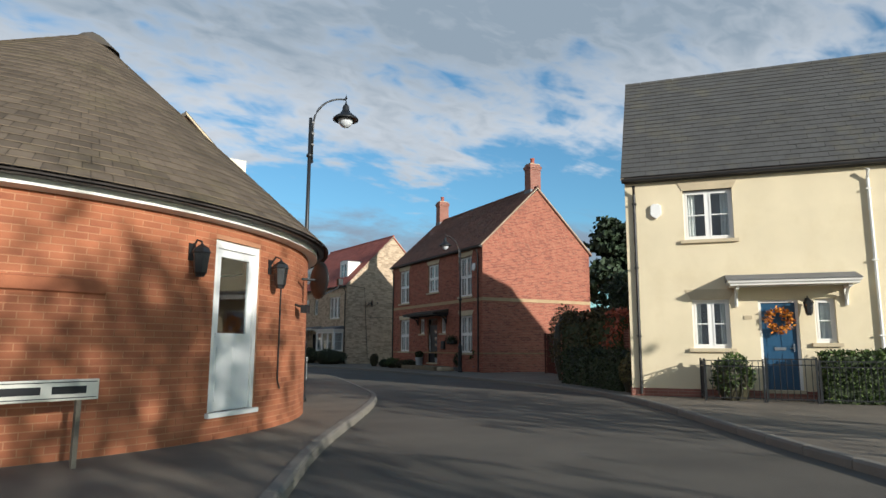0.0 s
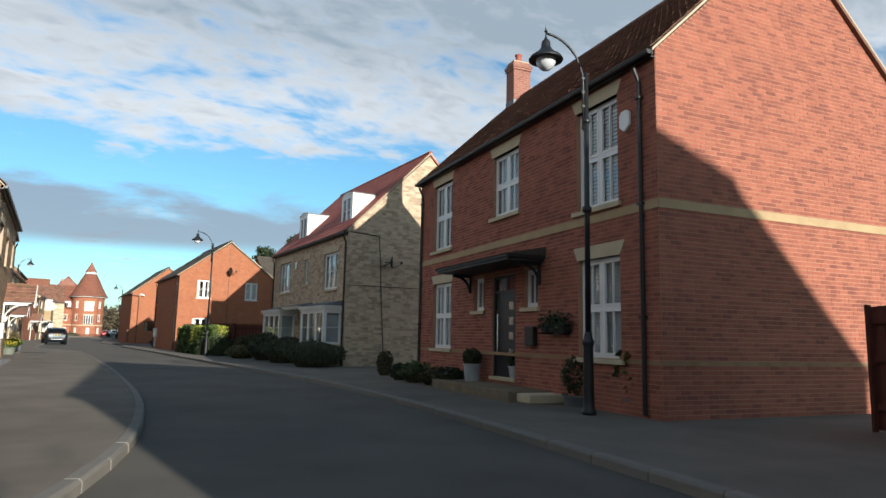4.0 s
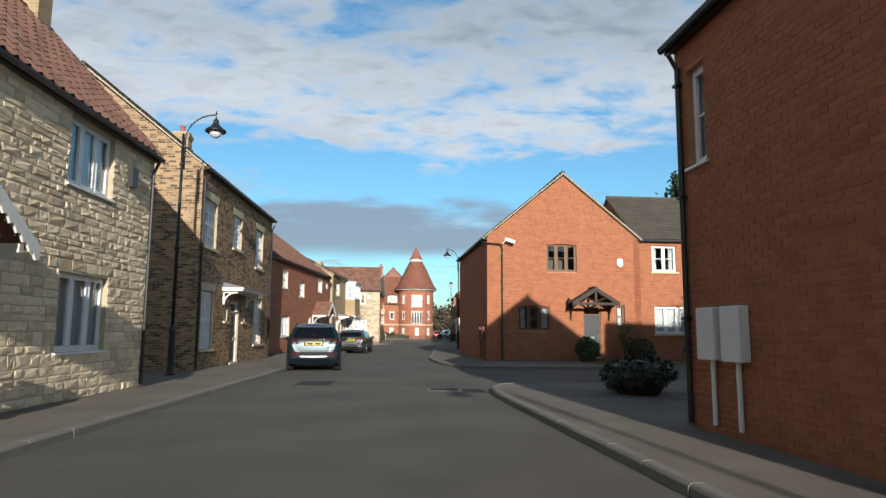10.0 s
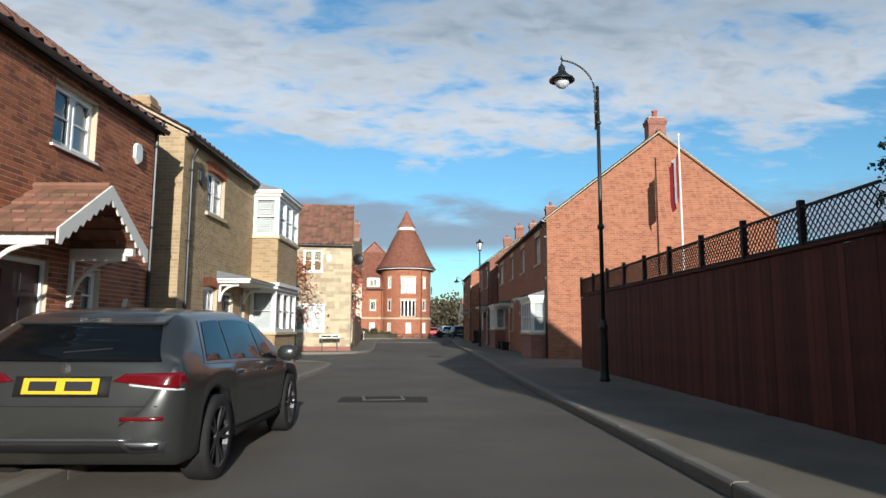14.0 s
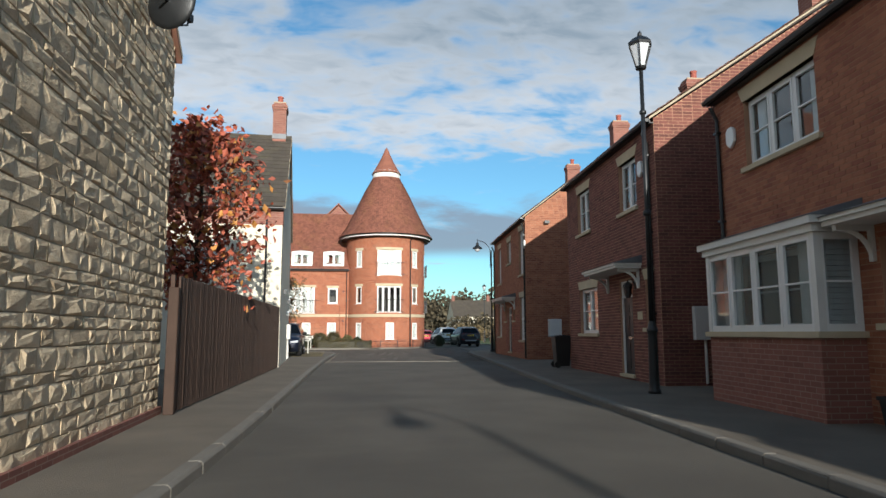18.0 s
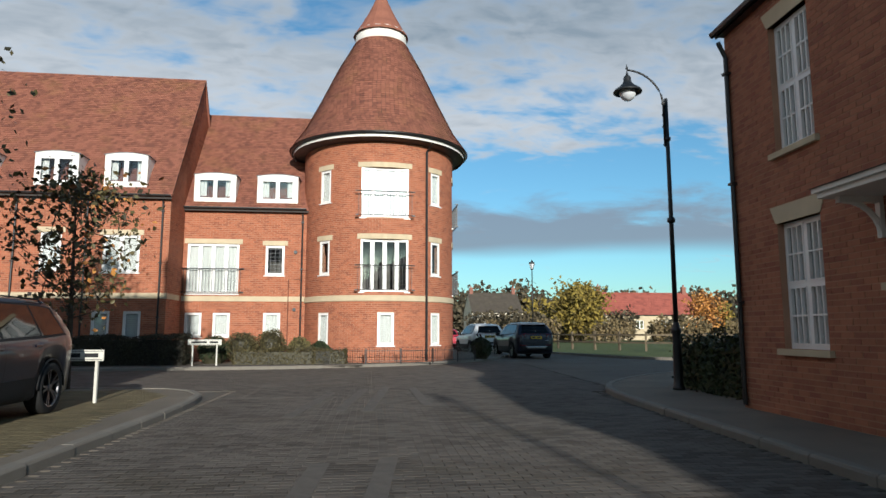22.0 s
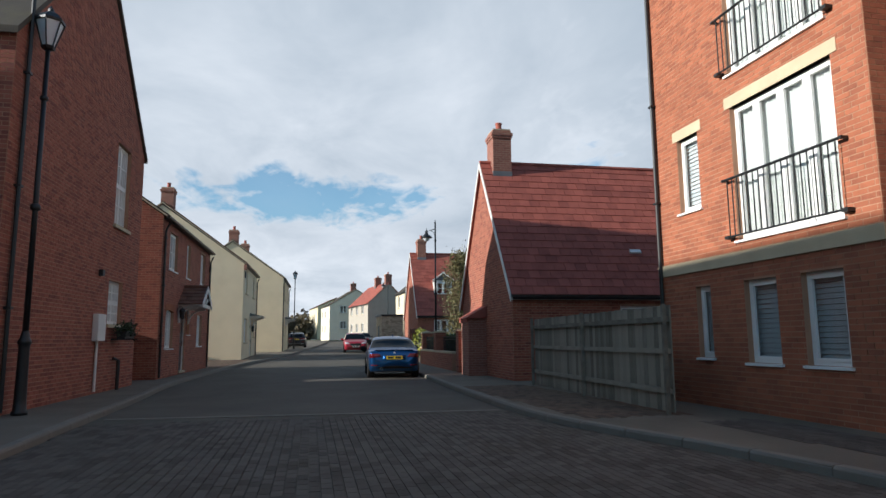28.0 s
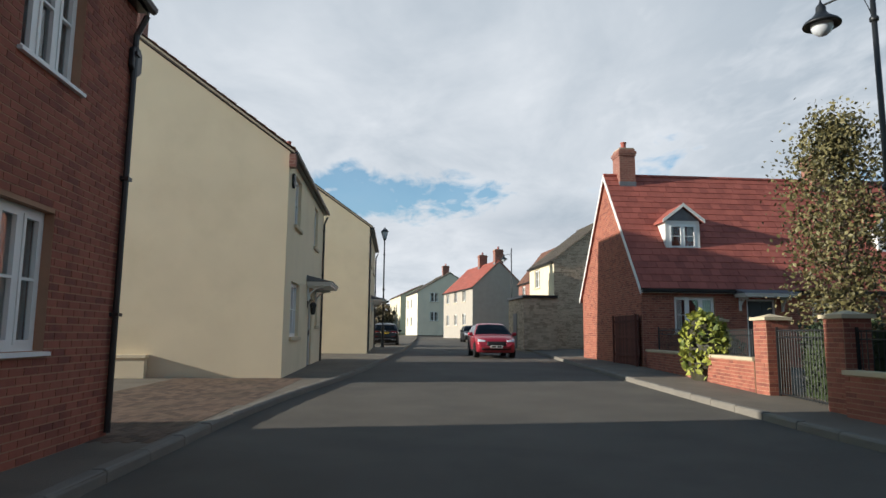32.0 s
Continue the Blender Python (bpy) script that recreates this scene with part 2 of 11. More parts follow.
def brick_tex(name, a, b2, mortar):
    """Brickwork of stacks and far walls, where single bricks are too small to pick apart."""
    m, nt, b = nodes_of(name)
    N, lk = nt.nodes.new, nt.links.new
    tc, sp, cb = N("ShaderNodeTexCoord"), N("ShaderNodeSeparateXYZ"), N("ShaderNodeCombineXYZ")
    lk(tc.outputs["Object"], sp.inputs[0])
    ad = N("ShaderNodeMath")
    ad.operation = "ADD"
    lk(sp.outputs[0], ad.inputs[0])
    lk(sp.outputs[1], ad.inputs[1])
    lk(ad.outputs[0], cb.inputs[0])
    lk(sp.outputs[2], cb.inputs[1])
    br = N("ShaderNodeTexBrick")
    br.inputs["Scale"].default_value = 1.0
    br.inputs["Brick Width"].default_value, br.inputs["Row Height"].default_value = 0.225, 0.075
    br.inputs["Mortar Size"].default_value = 0.006
    br.inputs["Color1"].default_value, br.inputs["Color2"].default_value = (*a, 1), (*b2, 1)
    br.inputs["Mortar"].default_value = (*mortar, 1)
    lk(cb.outputs[0], br.inputs[0])
    ns = N("ShaderNodeTexNoise")
    ns.inputs["Scale"].default_value, ns.inputs["Detail"].default_value = 1.3, 5
    lk(tc.outputs["Object"], ns.inputs[0])
    hs = N("ShaderNodeHueSaturation")
    mr = N("ShaderNodeMapRange")
    mr.inputs["To Min"].default_value, mr.inputs["To Max"].default_value = 0.72, 1.28
    lk(ns.outputs["Fac"], mr.inputs["Value"])
    lk(mr.outputs[0], hs.inputs["Value"])
    lk(br.outputs["Color"], hs.inputs["Color"])
    lk(hs.outputs[0], b.inputs["Base Color"])
    b.inputs["Roughness"].default_value = 0.85
    bp = N("ShaderNodeBump")
    bp.inputs["Strength"].default_value, bp.inputs["Distance"].default_value, bp.invert = 0.4, 0.01, True
    lk(br.outputs["Fac"], bp.inputs["Height"])
    lk(bp.outputs[0], b.inputs["Normal"])
    MATS[name] = m
    return m


# bricks: colour by piece
RED = surf("red_brick", (0.300, 0.101, 0.066), 0.85, 0.22, 4, 90, 0.25, island=0.65, second=(0.185, 0.060, 0.047))
FLATB = surf("flats_brick", (0.335, 0.112, 0.058), 0.85, 0.22, 4, 90, 0.25, island=0.6, second=(0.235, 0.078, 0.045))
ORANGE = surf("orange_brick", (0.325, 0.116, 0.056), 0.85, 0.20, 4, 90, 0.25, island=0.45, second=(0.26, 0.088, 0.045))
DEEP = surf("deep_red_brick", (0.19, 0.075, 0.058), 0.85, 0.25, 4, 90, 0.25, island=0.6, second=(0.12, 0.05, 0.042))
OCHRE = surf("ochre_brick", (0.36, 0.235, 0.128), 0.88, 0.22, 3, 80, 0.3, island=0.6, second=(0.21, 0.132, 0.078))
BUFF = surf("buff_brick", (0.40, 0.29, 0.165), 0.88, 0.18, 3, 80, 0.3, island=0.6, second=(0.30, 0.21, 0.115))
BROWNB = surf("brown_brick", (0.28, 0.18, 0.096), 0.88, 0.45, 3, 80, 0.35, island=1.1, second=(0.095, 0.060, 0.038))
STONE = surf("limestone_blocks", (0.48, 0.365, 0.255), 0.92, 0.22, 4, 45, 0.8, island=0.9, second=(0.325, 0.24, 0.165))
PALE = surf("pale_stone_blocks", (0.46, 0.38, 0.26), 0.9, 0.16, 3, 40, 0.5, island=1.0, second=(0.345, 0.275, 0.18))
RUBBLE = surf("rubble_stone", (0.72, 0.575, 0.385), 0.95, 0.20, 6, 45, 0.8, island=0.9, second=(0.53, 0.41, 0.265))
MORTAR = surf("mortar", (0.42, 0.33, 0.235), 0.95, 0.18, 2, 120, 0.3)
MORTAR_OR = surf("orange_mortar", (0.41, 0.20, 0.11), 0.95, 0.18, 2, 120, 0.3)
MORTAR_RED = surf("red_mortar", (0.41, 0.235, 0.15), 0.95, 0.18, 2, 120, 0.3)
MORTAR_PALE = surf("pale_mortar", (0.46, 0.38, 0.27), 0.95, 0.15, 2, 120, 0.3)
CREAM = surf("cream_render", (0.72, 0.62, 0.43), 0.92, 0.07, 1.2, 150, 0.25, stain=(0.60, 0.49, 0.30), stain_scale=0.9, stain_amt=0.4)
WHITE_R = surf("white_render", (0.73, 0.655, 0.52), 0.92, 0.06, 1.0, 150, 0.25, stain=(0.50, 0.48, 0.41), stain_scale=0.6, stain_amt=0.35)
CREAM2 = surf("pale_yellow_render", (0.74, 0.62, 0.43), 0.92, 0.05, 1.0, 150, 0.2, stain=(0.58, 0.48, 0.30), stain_scale=0.6, stain_amt=0.3)
GREY_R = surf("grey_render", (0.60, 0.57, 0.52), 0.92, 0.06, 1.0, 150, 0.2)
TEXRED = brick_tex("red_brickwork", (0.29, 0.115, 0.083), (0.22, 0.085, 0.062), (0.33, 0.21, 0.155))
TEXBUFF = brick_tex("buff_brickwork", (0.40, 0.28, 0.15), (0.30, 0.20, 0.10), (0.42, 0.33, 0.22))
RED_1 = surf("red_brick_single", (0.300, 0.101, 0.066), 0.85, 0.22, 4, 90, 0.25, objrand=0.65, second=(0.185, 0.060, 0.047))
ORANGE_1 = surf("orange_brick_single", (0.325, 0.116, 0.056), 0.85, 0.20, 4, 90, 0.25, objrand=0.45, second=(0.26, 0.088, 0.045))
BROWN_1 = surf("brown_brick_single", (0.28, 0.18, 0.096), 0.88, 0.45, 3, 80, 0.35, objrand=1.1, second=(0.095, 0.060, 0.038))
COTT = surf("cottage_brick", (0.34, 0.118, 0.058), 0.85, 0.25, 4, 90, 0.3, island=0.8, second=(0.19, 0.062, 0.036))
COTT_1 = surf("cottage_brick_single", (0.34, 0.118, 0.058), 0.85, 0.25, 4, 90, 0.3, objrand=0.8, second=(0.19, 0.062, 0.036))
MORTAR_BR = surf("brown_mortar", (0.56, 0.46, 0.34), 0.95, 0.18, 2, 120, 0.3)
TERR = surf("terrace_brick", (0.325, 0.130, 0.073), 0.85, 0.22, 4, 90, 0.25, island=0.65, second=(0.235, 0.082, 0.052))
BOX_BROWN = surf("brown_plastic", (0.17, 0.075, 0.05), 0.5, 0.1, 3, 60, 0.05)
# roofs
T_SLATE = surf("grey_slate", (0.088, 0.086, 0.082), 0.75, 0.14, 2, 60, 0.3, island=0.35, stain=(0.16, 0.14, 0.09), stain_scale=1.1, stain_amt=0.5)
T_DARK = surf("dark_roof_tile", (0.080, 0.066, 0.052), 0.8, 0.18, 2, 60, 0.3, island=0.4, stain=(0.12, 0.105, 0.06), stain_scale=1.3, stain_amt=0.5)
T_RED = surf("red_roof_tile", (0.325, 0.094, 0.068), 0.75, 0.2, 2, 60, 0.3, island=0.5, second=(0.23, 0.066, 0.050))
T_PLAIN = surf("plain_clay_tile", (0.24, 0.095, 0.062), 0.8, 0.22, 2, 60, 0.3, island=0.6, second=(0.15, 0.058, 0.042), stain=(0.25, 0.14, 0.05), stain_scale=0.9, stain_amt=0.35)
T_BROWN = surf("brown_pantile", (0.17, 0.085, 0.06), 0.8, 0.25, 3, 60, 0.35, island=0.6, second=(0.10, 0.052, 0.040), stain=(0.16, 0.13, 0.08), stain_scale=1.4, stain_amt=0.4)
T_MOSS = surf("mossy_pantile", (0.23, 0.112, 0.075), 0.85, 0.25, 3, 50, 0.35, island=0.6, second=(0.13, 0.066, 0.048), stain=(0.125, 0.105, 0.05), stain_scale=2.2, stain_amt=0.85)
FELT = surf("roof_underlay", (0.06, 0.05, 0.045), 0.9, 0.2, 2, 40, 0.1)
LEAD = surf("lead_sheet", (0.17, 0.175, 0.185), 0.6, 0.2, 3, 30, 0.15, metal=0.3)
# trim
WHITE = surf("white_upvc", (0.80, 0.79, 0.76), 0.35, 0.05, 1.5, 80, 0.05, spec=0.5)
WHITE_W = surf("white_painted_wood", (0.74, 0.72, 0.67), 0.5, 0.08, 2, 80, 0.12, spec=0.4)
STONE_W = surf("weathered_step_stone", (0.20, 0.155, 0.10), 0.95, 0.25, 3, 70, 0.4, stain=(0.11, 0.095, 0.055), stain_scale=2.0, stain_amt=0.7)
STONE_T = surf("dressed_stone", (0.52, 0.43, 0.29), 0.9, 0.14, 2.5, 90, 0.2, island=0.3)
BLACK = surf("black_plastic", (0.018, 0.017, 0.017), 0.4, 0.25, 3, 60, 0.05, spec=0.5)
IRON = surf("black_painted_iron", (0.012, 0.013, 0.014), 0.45, 0.3, 4, 80, 0.15, spec=0.5)
BROWN_F = surf("brown_wood_frame", (0.15, 0.075, 0.035), 0.5, 0.25, 6, 60, 0.2)
D_BLUE = surf("blue_painted_door", (0.018, 0.075, 0.15), 0.4, 0.12, 2, 60, 0.08, spec=0.5)
D_BLACK = surf("black_painted_door", (0.02, 0.02, 0.024), 0.4, 0.2, 2, 60, 0.08, spec=0.5)
D_GREY = surf("grey_green_door", (0.075, 0.085, 0.085), 0.45, 0.15, 2, 60, 0.08, spec=0.5)
D_RED = surf("red_painted_door", (0.28, 0.02, 0.025), 0.4, 0.15, 2, 60, 0.08, spec=0.5)
D_WHITE = surf("white_door", (0.72, 0.72, 0.71), 0.4, 0.06, 2, 60, 0.06, spec=0.5)
CHROME = surf("brushed_steel", (0.55, 0.55, 0.55), 0.25, 0.1, 8, 90, 0.05, metal=1.0)
CURTAIN = surf("cream_curtain", (0.80, 0.79, 0.74), 0.95, 0.12, 9, 60, 0.2)
BLIND = surf("white_blind", (0.74, 0.74, 0.72), 0.8, 0.08, 2, 60, 0.05)
TIMBER_BLIND = surf("wood_blind", (0.33, 0.21, 0.10), 0.7, 0.2, 8, 60, 0.1)
# the dimness of an unlit room is put into this dark tone
ROOM = surf("dim_room_tone", (0.16, 0.145, 0.125), 0.95, 0.2, 1, 30, 0.05)


# ---- building blocks ----
class Mesh:
    """Collects corners and faces of one mesh."""

    def __init__(self):
        self.v, self.f = [], []

    def box(self, x0, x1, y0, y1, z0, z1):
        n = len(self.v)
        self.v += [(x0, y0, z0), (x1, y0, z0), (x1, y1, z0), (x0, y1, z0), (x0, y0, z1), (x1, y0, z1), (x1, y1, z1), (x0, y1, z1)]
        self.f += [tuple(n + i for i in q) for q in ((0, 3, 2, 1), (4, 5, 6, 7), (0, 1, 5, 4), (1, 2, 6, 5), (2, 3, 7, 6), (3, 0, 4, 7))]
        return self

    def poly(self, pts, back=False):
        n = len(self.v)
        self.v += [tuple(p) for p in pts]
        idx = tuple(range(n, n + len(pts)))
        self.f.append(idx[::-1] if back else idx)
        return self

    def prism(self, pts, axis, a, b):
        """An outline in two axes, drawn out along the third from a to b."""
        n, k = len(self.v), len(pts)
        for d in (a, b):
            for p in pts:
                q = list(p)
                q.insert(axis, d)
                self.v.append(tuple(q))
        for i in range(k):
            j = (i + 1) % k
            self.f.append((n + i, n + j, n + k + j, n + k + i))
        self.f.append(tuple(range(n + k - 1, n - 1, -1)))
        self.f.append(tuple(range(n + k, n + 2 * k)))
        return self

    def tube(self, pts, r, sides=8, cap=True):
        pts = [Vector(p) for p in pts]
        rs = r if isinstance(r, (list, tuple)) else [r] * len(pts)
        n0 = len(self.v)
        for i, p in enumerate(pts):
            d = (pts[min(i + 1, len(pts) - 1)] - pts[max(i - 1, 0)]).normalized()
            up = Vector((0, 0, 1)) if abs(d.z) < 0.9 else Vector((1, 0, 0))
            a = d.cross(up).normalized()
            b = d.cross(a)
            for k in range(sides):
                t = 2 * math.pi * k / sides
                self.v.append(tuple(p + (a * math.cos(t) + b * math.sin(t)) * rs[i]))
        for i in range(len(pts) - 1):
            for k in range(sides):
                a, b = n0 + i * sides + k, n0 + i * sides + (k + 1) % sides
                self.f.append((a, b, b + sides, a + sides))
        if cap:
            self.f.append(tuple(range(n0 + sides - 1, n0 - 1, -1)))
            self.f.append(tuple(range(n0 + (len(pts) - 1) * sides, n0 + len(pts) * sides)))
        return self

    def lathe(self, prof, sides=20, at=(0, 0, 0), a0=0.0, a1=2 * math.pi):
        """A profile of (radius, height) turned about the upright axis."""
        n0, full = len(self.v), abs(a1 - a0 - 2 * math.pi) < 1e-6
        m = sides if full else sides + 1
        for r, z in prof:
            for k in range(m):
                t = a0 + (a1 - a0) * k / sides
                self.v.append((at[0] + r * math.cos(t), at[1] + r * math.sin(t), at[2] + z))
        for i in range(len(prof) - 1):
            for k in range(sides):
                a, b = n0 + i * m + k, n0 + i * m + (k + 1) % m
                self.f.append((a, b, b + m, a + m))
        return self

    def add(self, other, m):
        n = len(self.v)
        self.v += [tuple(m @ Vector(p)) for p in other.v]
        self.f += [tuple(n + i for i in q) for q in other.f]
        return self

    def data(self, name, mat, smooth=False):
        me = bpy.data.meshes.new(name)
        me.from_pydata(self.v, [], self.f)
        me.materials.append(mat)
        if smooth:
            me.polygons.foreach_set("use_smooth", [True] * len(me.polygons))
        me.update()
        return me


def part(name, me, mat, parent=None, label="", at=None, smooth=False, kind="", category=""):
    data = me if isinstance(me, bpy.types.Mesh) else me.data(name, mat, smooth)
    ob = new(name, data)
    if parent is not None:
        ob.parent = parent
    if at is not None:
        ob.matrix_basis = at
    return tagged(ob, label, category, "", kind)


def thing(name, at, label, category, group="", kind=""):
    ob = new(name)
    ob.empty_display_size = 0.3
    ob.matrix_basis = at
    return tagged(ob, label, category, group, kind)


def bevelled(me, width=0.01, seg=2):
    bm = bmesh.new()
    bm.from_mesh(me)
    bmesh.ops.remove_doubles(bm, verts=bm.verts, dist=1e-5)
    bmesh.ops.bevel(bm, geom=bm.edges[:], offset=width, segments=seg, affect="EDGES", profile=0.5, clamp_overlap=True)
    bm.to_mesh(me)
    bm.free()
    return me


RNG = np.random.default_rng(7)


def pieces_mesh(name, rects, mat, depth, fn=None, split=None):
    """Blocks on a wall: rects are rows u0, u1, z0, z1, proud. Each block is five faces; fn maps (u, w, z), w outwards, to the place."""
    r = np.asarray(rects, float).reshape(-1, 5)
    k = len(r)
    if k == 0:
        return None
    v = np.empty((k, 8, 3))
    for i, (ui, zi, front) in enumerate(((0, 2, 0), (1, 2, 0), (1, 3, 0), (0, 3, 0), (0, 2, 1), (1, 2, 1), (1, 3, 1), (0, 3, 1))):
        v[:, i, 0], v[:, i, 2] = r[:, ui], r[:, zi]
        v[:, i, 1] = r[:, 4] if front else -depth
    q = np.array([4, 5, 6, 7, 0, 1, 5, 4, 1, 2, 6, 5, 2, 3, 7, 6, 3, 0, 4, 7])
    tot, nv = np.array([4, 4, 4, 4, 4]), 8
    if split:
        # split-faced stones: four uneven knuckles stand out of each face
        nv, tot = 12, np.full(9, 4)
        q = np.array([8, 9, 10, 11, 4, 5, 9, 8, 5, 6, 10, 9, 6, 7, 11, 10, 7, 4, 8, 11, 0, 1, 5, 4, 1, 2, 6, 5, 2, 3, 7, 6, 3, 0, 4, 7])
        kn = np.empty((k, 4, 3))
        for i, (a0, a1, b0, b1) in enumerate(((0.08, 0.36, 0.12, 0.42), (0.62, 0.92, 0.12, 0.42), (0.62, 0.92, 0.58, 0.88), (0.08, 0.36, 0.58, 0.88))):
            kn[:, i, 0] = r[:, 0] + (r[:, 1] - r[:, 0]) * RNG.uniform(a0, a1, k)
            kn[:, i, 2] = r[:, 2] + (r[:, 3] - r[:, 2]) * RNG.uniform(b0, b1, k)
            kn[:, i, 1] = RNG.uniform(*split, k)
        v = np.concatenate([v, kn], 1)
    v = v.reshape(-1, 3)
    if fn is None:
        v[:, 1] *= -1
    else:
        v = fn(v[:, 0], v[:, 1], v[:, 2])
    f = (np.arange(k)[:, None] * nv + q[None]).reshape(-1)
    tots = np.tile(tot, k)
    starts = np.concatenate([[0], np.cumsum(tots)[:-1]])
    me = bpy.data.meshes.new(name)
    me.vertices.add(len(v))
    me.vertices.foreach_set("co", v.astype(np.float32).ravel())
    me.loops.add(len(f))
    me.loops.foreach_set("vertex_index", f.astype(np.int32))
    me.polygons.add(len(tots))
    me.polygons.foreach_set("loop_start", starts.astype(np.int32))
    me.polygons.foreach_set("loop_total", tots.astype(np.int32))
    me.materials.append(mat)
    me.update(calc_edges=True)
    me.validate()
    me.shade_flat()
    return me


def cut(a, b, holes):
    """The stretches of a..b that lie outside the holes."""
    out = [(a, b)]
    for h0, h1 in holes:
        nxt = []
        for s, e in out:
            if h1 <= s or h0 >= e:
                nxt.append((s, e))
            else:
                if h0 - s > 0.012:
                    nxt.append((s, h0))
                if e - h1 > 0.012:
                    nxt.append((h1, e))
        out = nxt
    return out


def courses(L, H, holes, gable=None, bw=0.225, bh=0.075, joint=0.013, proud=(0.0035, 0.0060), z0=0.0, rough=False, u0=0.0):
    """Rows of blocks for a wall of length L and height H with openings, and a gable up to a ridge: (height, ridge place)."""
    rects, z, row = [], z0, 0
    top = gable[0] if gable else H
    while z < top - 0.02:
        h = bh if not rough else bh * RNG.choice([0.7, 0.85, 1.0, 1.2, 1.4])
        h = min(h, top - z)
        a, b = u0, L
        if gable and z + h > H:
            g = min((z + h * 0.6 - H) / (gable[0] - H), 1.0)
            a, b = gable[1] * g, L - (L - gable[1]) * g
        hs = [(x0, x1) for x0, x1, zz0, zz1 in holes if zz0 < z + h - 0.01 and zz1 > z + 0.01]
        x = a - (bw * 0.5 if row % 2 else 0) - (RNG.random() * bw if rough else 0)
        x0s = math.floor((a - x) / bw)
        x += x0s * bw
        while x < b:
            w = bw if not rough else bw * RNG.uniform(0.55, 1.6)
            s, e = max(x, a), min(x + w, b)
            x += w
            if e - s < 0.03:
                continue
            for p, q in cut(s, e, hs):
                rects.append((p + joint / 2, q - joint / 2, z + joint / 2, z + h - joint / 2, RNG.uniform(*proud)))
        z += h
        row += 1
    return rects


def wall_mesh(L, H, holes, gable=None, th=0.26, fn=None, z0=0.0, step=None, u0=0.0):
    """A wall with openings through it; local x along, y inwards, z up."""
    xs = sorted({u0, L, *[x for h in holes for x in h[:2]]})
    zs = sorted({z0, H, *[z for h in holes for z in h[2:]]})
    xs = [x for x in xs if u0 <= x <= L]
    zs = [z for z in zs if z0 <= z <= H]
    if step:
        fineu = []
        for a, b in zip(xs[:-1], xs[1:]):
            k = max(1, math.ceil((b - a) / step))
            fineu += [a + (b - a) * i / k for i in range(k)]
        xs = fineu + [xs[-1]]
    m = Mesh()

    def solid(i, j):
        if not (0 <= i < len(xs) - 1 and 0 <= j < len(zs) - 1):
            return False
        cx, cz = (xs[i] + xs[i + 1]) / 2, (zs[j] + zs[j + 1]) / 2
        return not any(h[0] < cx < h[1] and h[2] < cz < h[3] for h in holes)

    for i in range(len(xs) - 1):
        for j in range(len(zs) - 1):
            if not solid(i, j):
                continue
            a, b, c, d = xs[i], xs[i + 1], zs[j], zs[j + 1]
            m.poly([(a, 0, c), (b, 0, c), (b, 0, d), (a, 0, d)])
            m.poly([(a, th, c), (a, th, d), (b, th, d), (b, th, c)])
            if not solid(i - 1, j):
                m.poly([(a, 0, c), (a, 0, d), (a, th, d), (a, th, c)])
            if not solid(i + 1, j):
                m.poly([(b, 0, c), (b, th, c), (b, th, d), (b, 0, d)])
            if not solid(i, j - 1):
                m.poly([(a, 0, c), (a, th, c), (b, th, c), (b, 0, c)])
            if not solid(i, j + 1):
                m.poly([(a, 0, d), (b, 0, d), (b, th, d), (a, th, d)])
    if gable:
        m.prism([(u0, H), (L, H), (gable[1], gable[0])], 1, 0, th)
    if fn:
        a = np.array(m.v)
        m.v = [tuple(p) for p in fn(a[:, 0], -a[:, 1], a[:, 2])]
    return m


BRICK_MESH = {}


def single(rects, wall, mat, place=None, name="brick"):
    """Bricks that the way passes close by: each an object of its own on a shared mesh."""
    key0 = mat.name
    for u0, u1, z0, z1, pr in rects:
        w, h = round(u1 - u0, 3), round(z1 - z0, 3)
        k = (key0, w, h)
        if k not in BRICK_MESH:
            BRICK_MESH[k] = Mesh().box(-w / 2, w / 2, -0.0048, 0.004, -h / 2, h / 2).data(name, mat)
        ob = new(name, BRICK_MESH[k])
        ob.parent = wall
        u, z = (u0 + u1) / 2, (z0 + z1) / 2
        ob.matrix_basis = place(u, z) if place else pose(u, RNG.uniform(-0.0008, 0.0008), z)


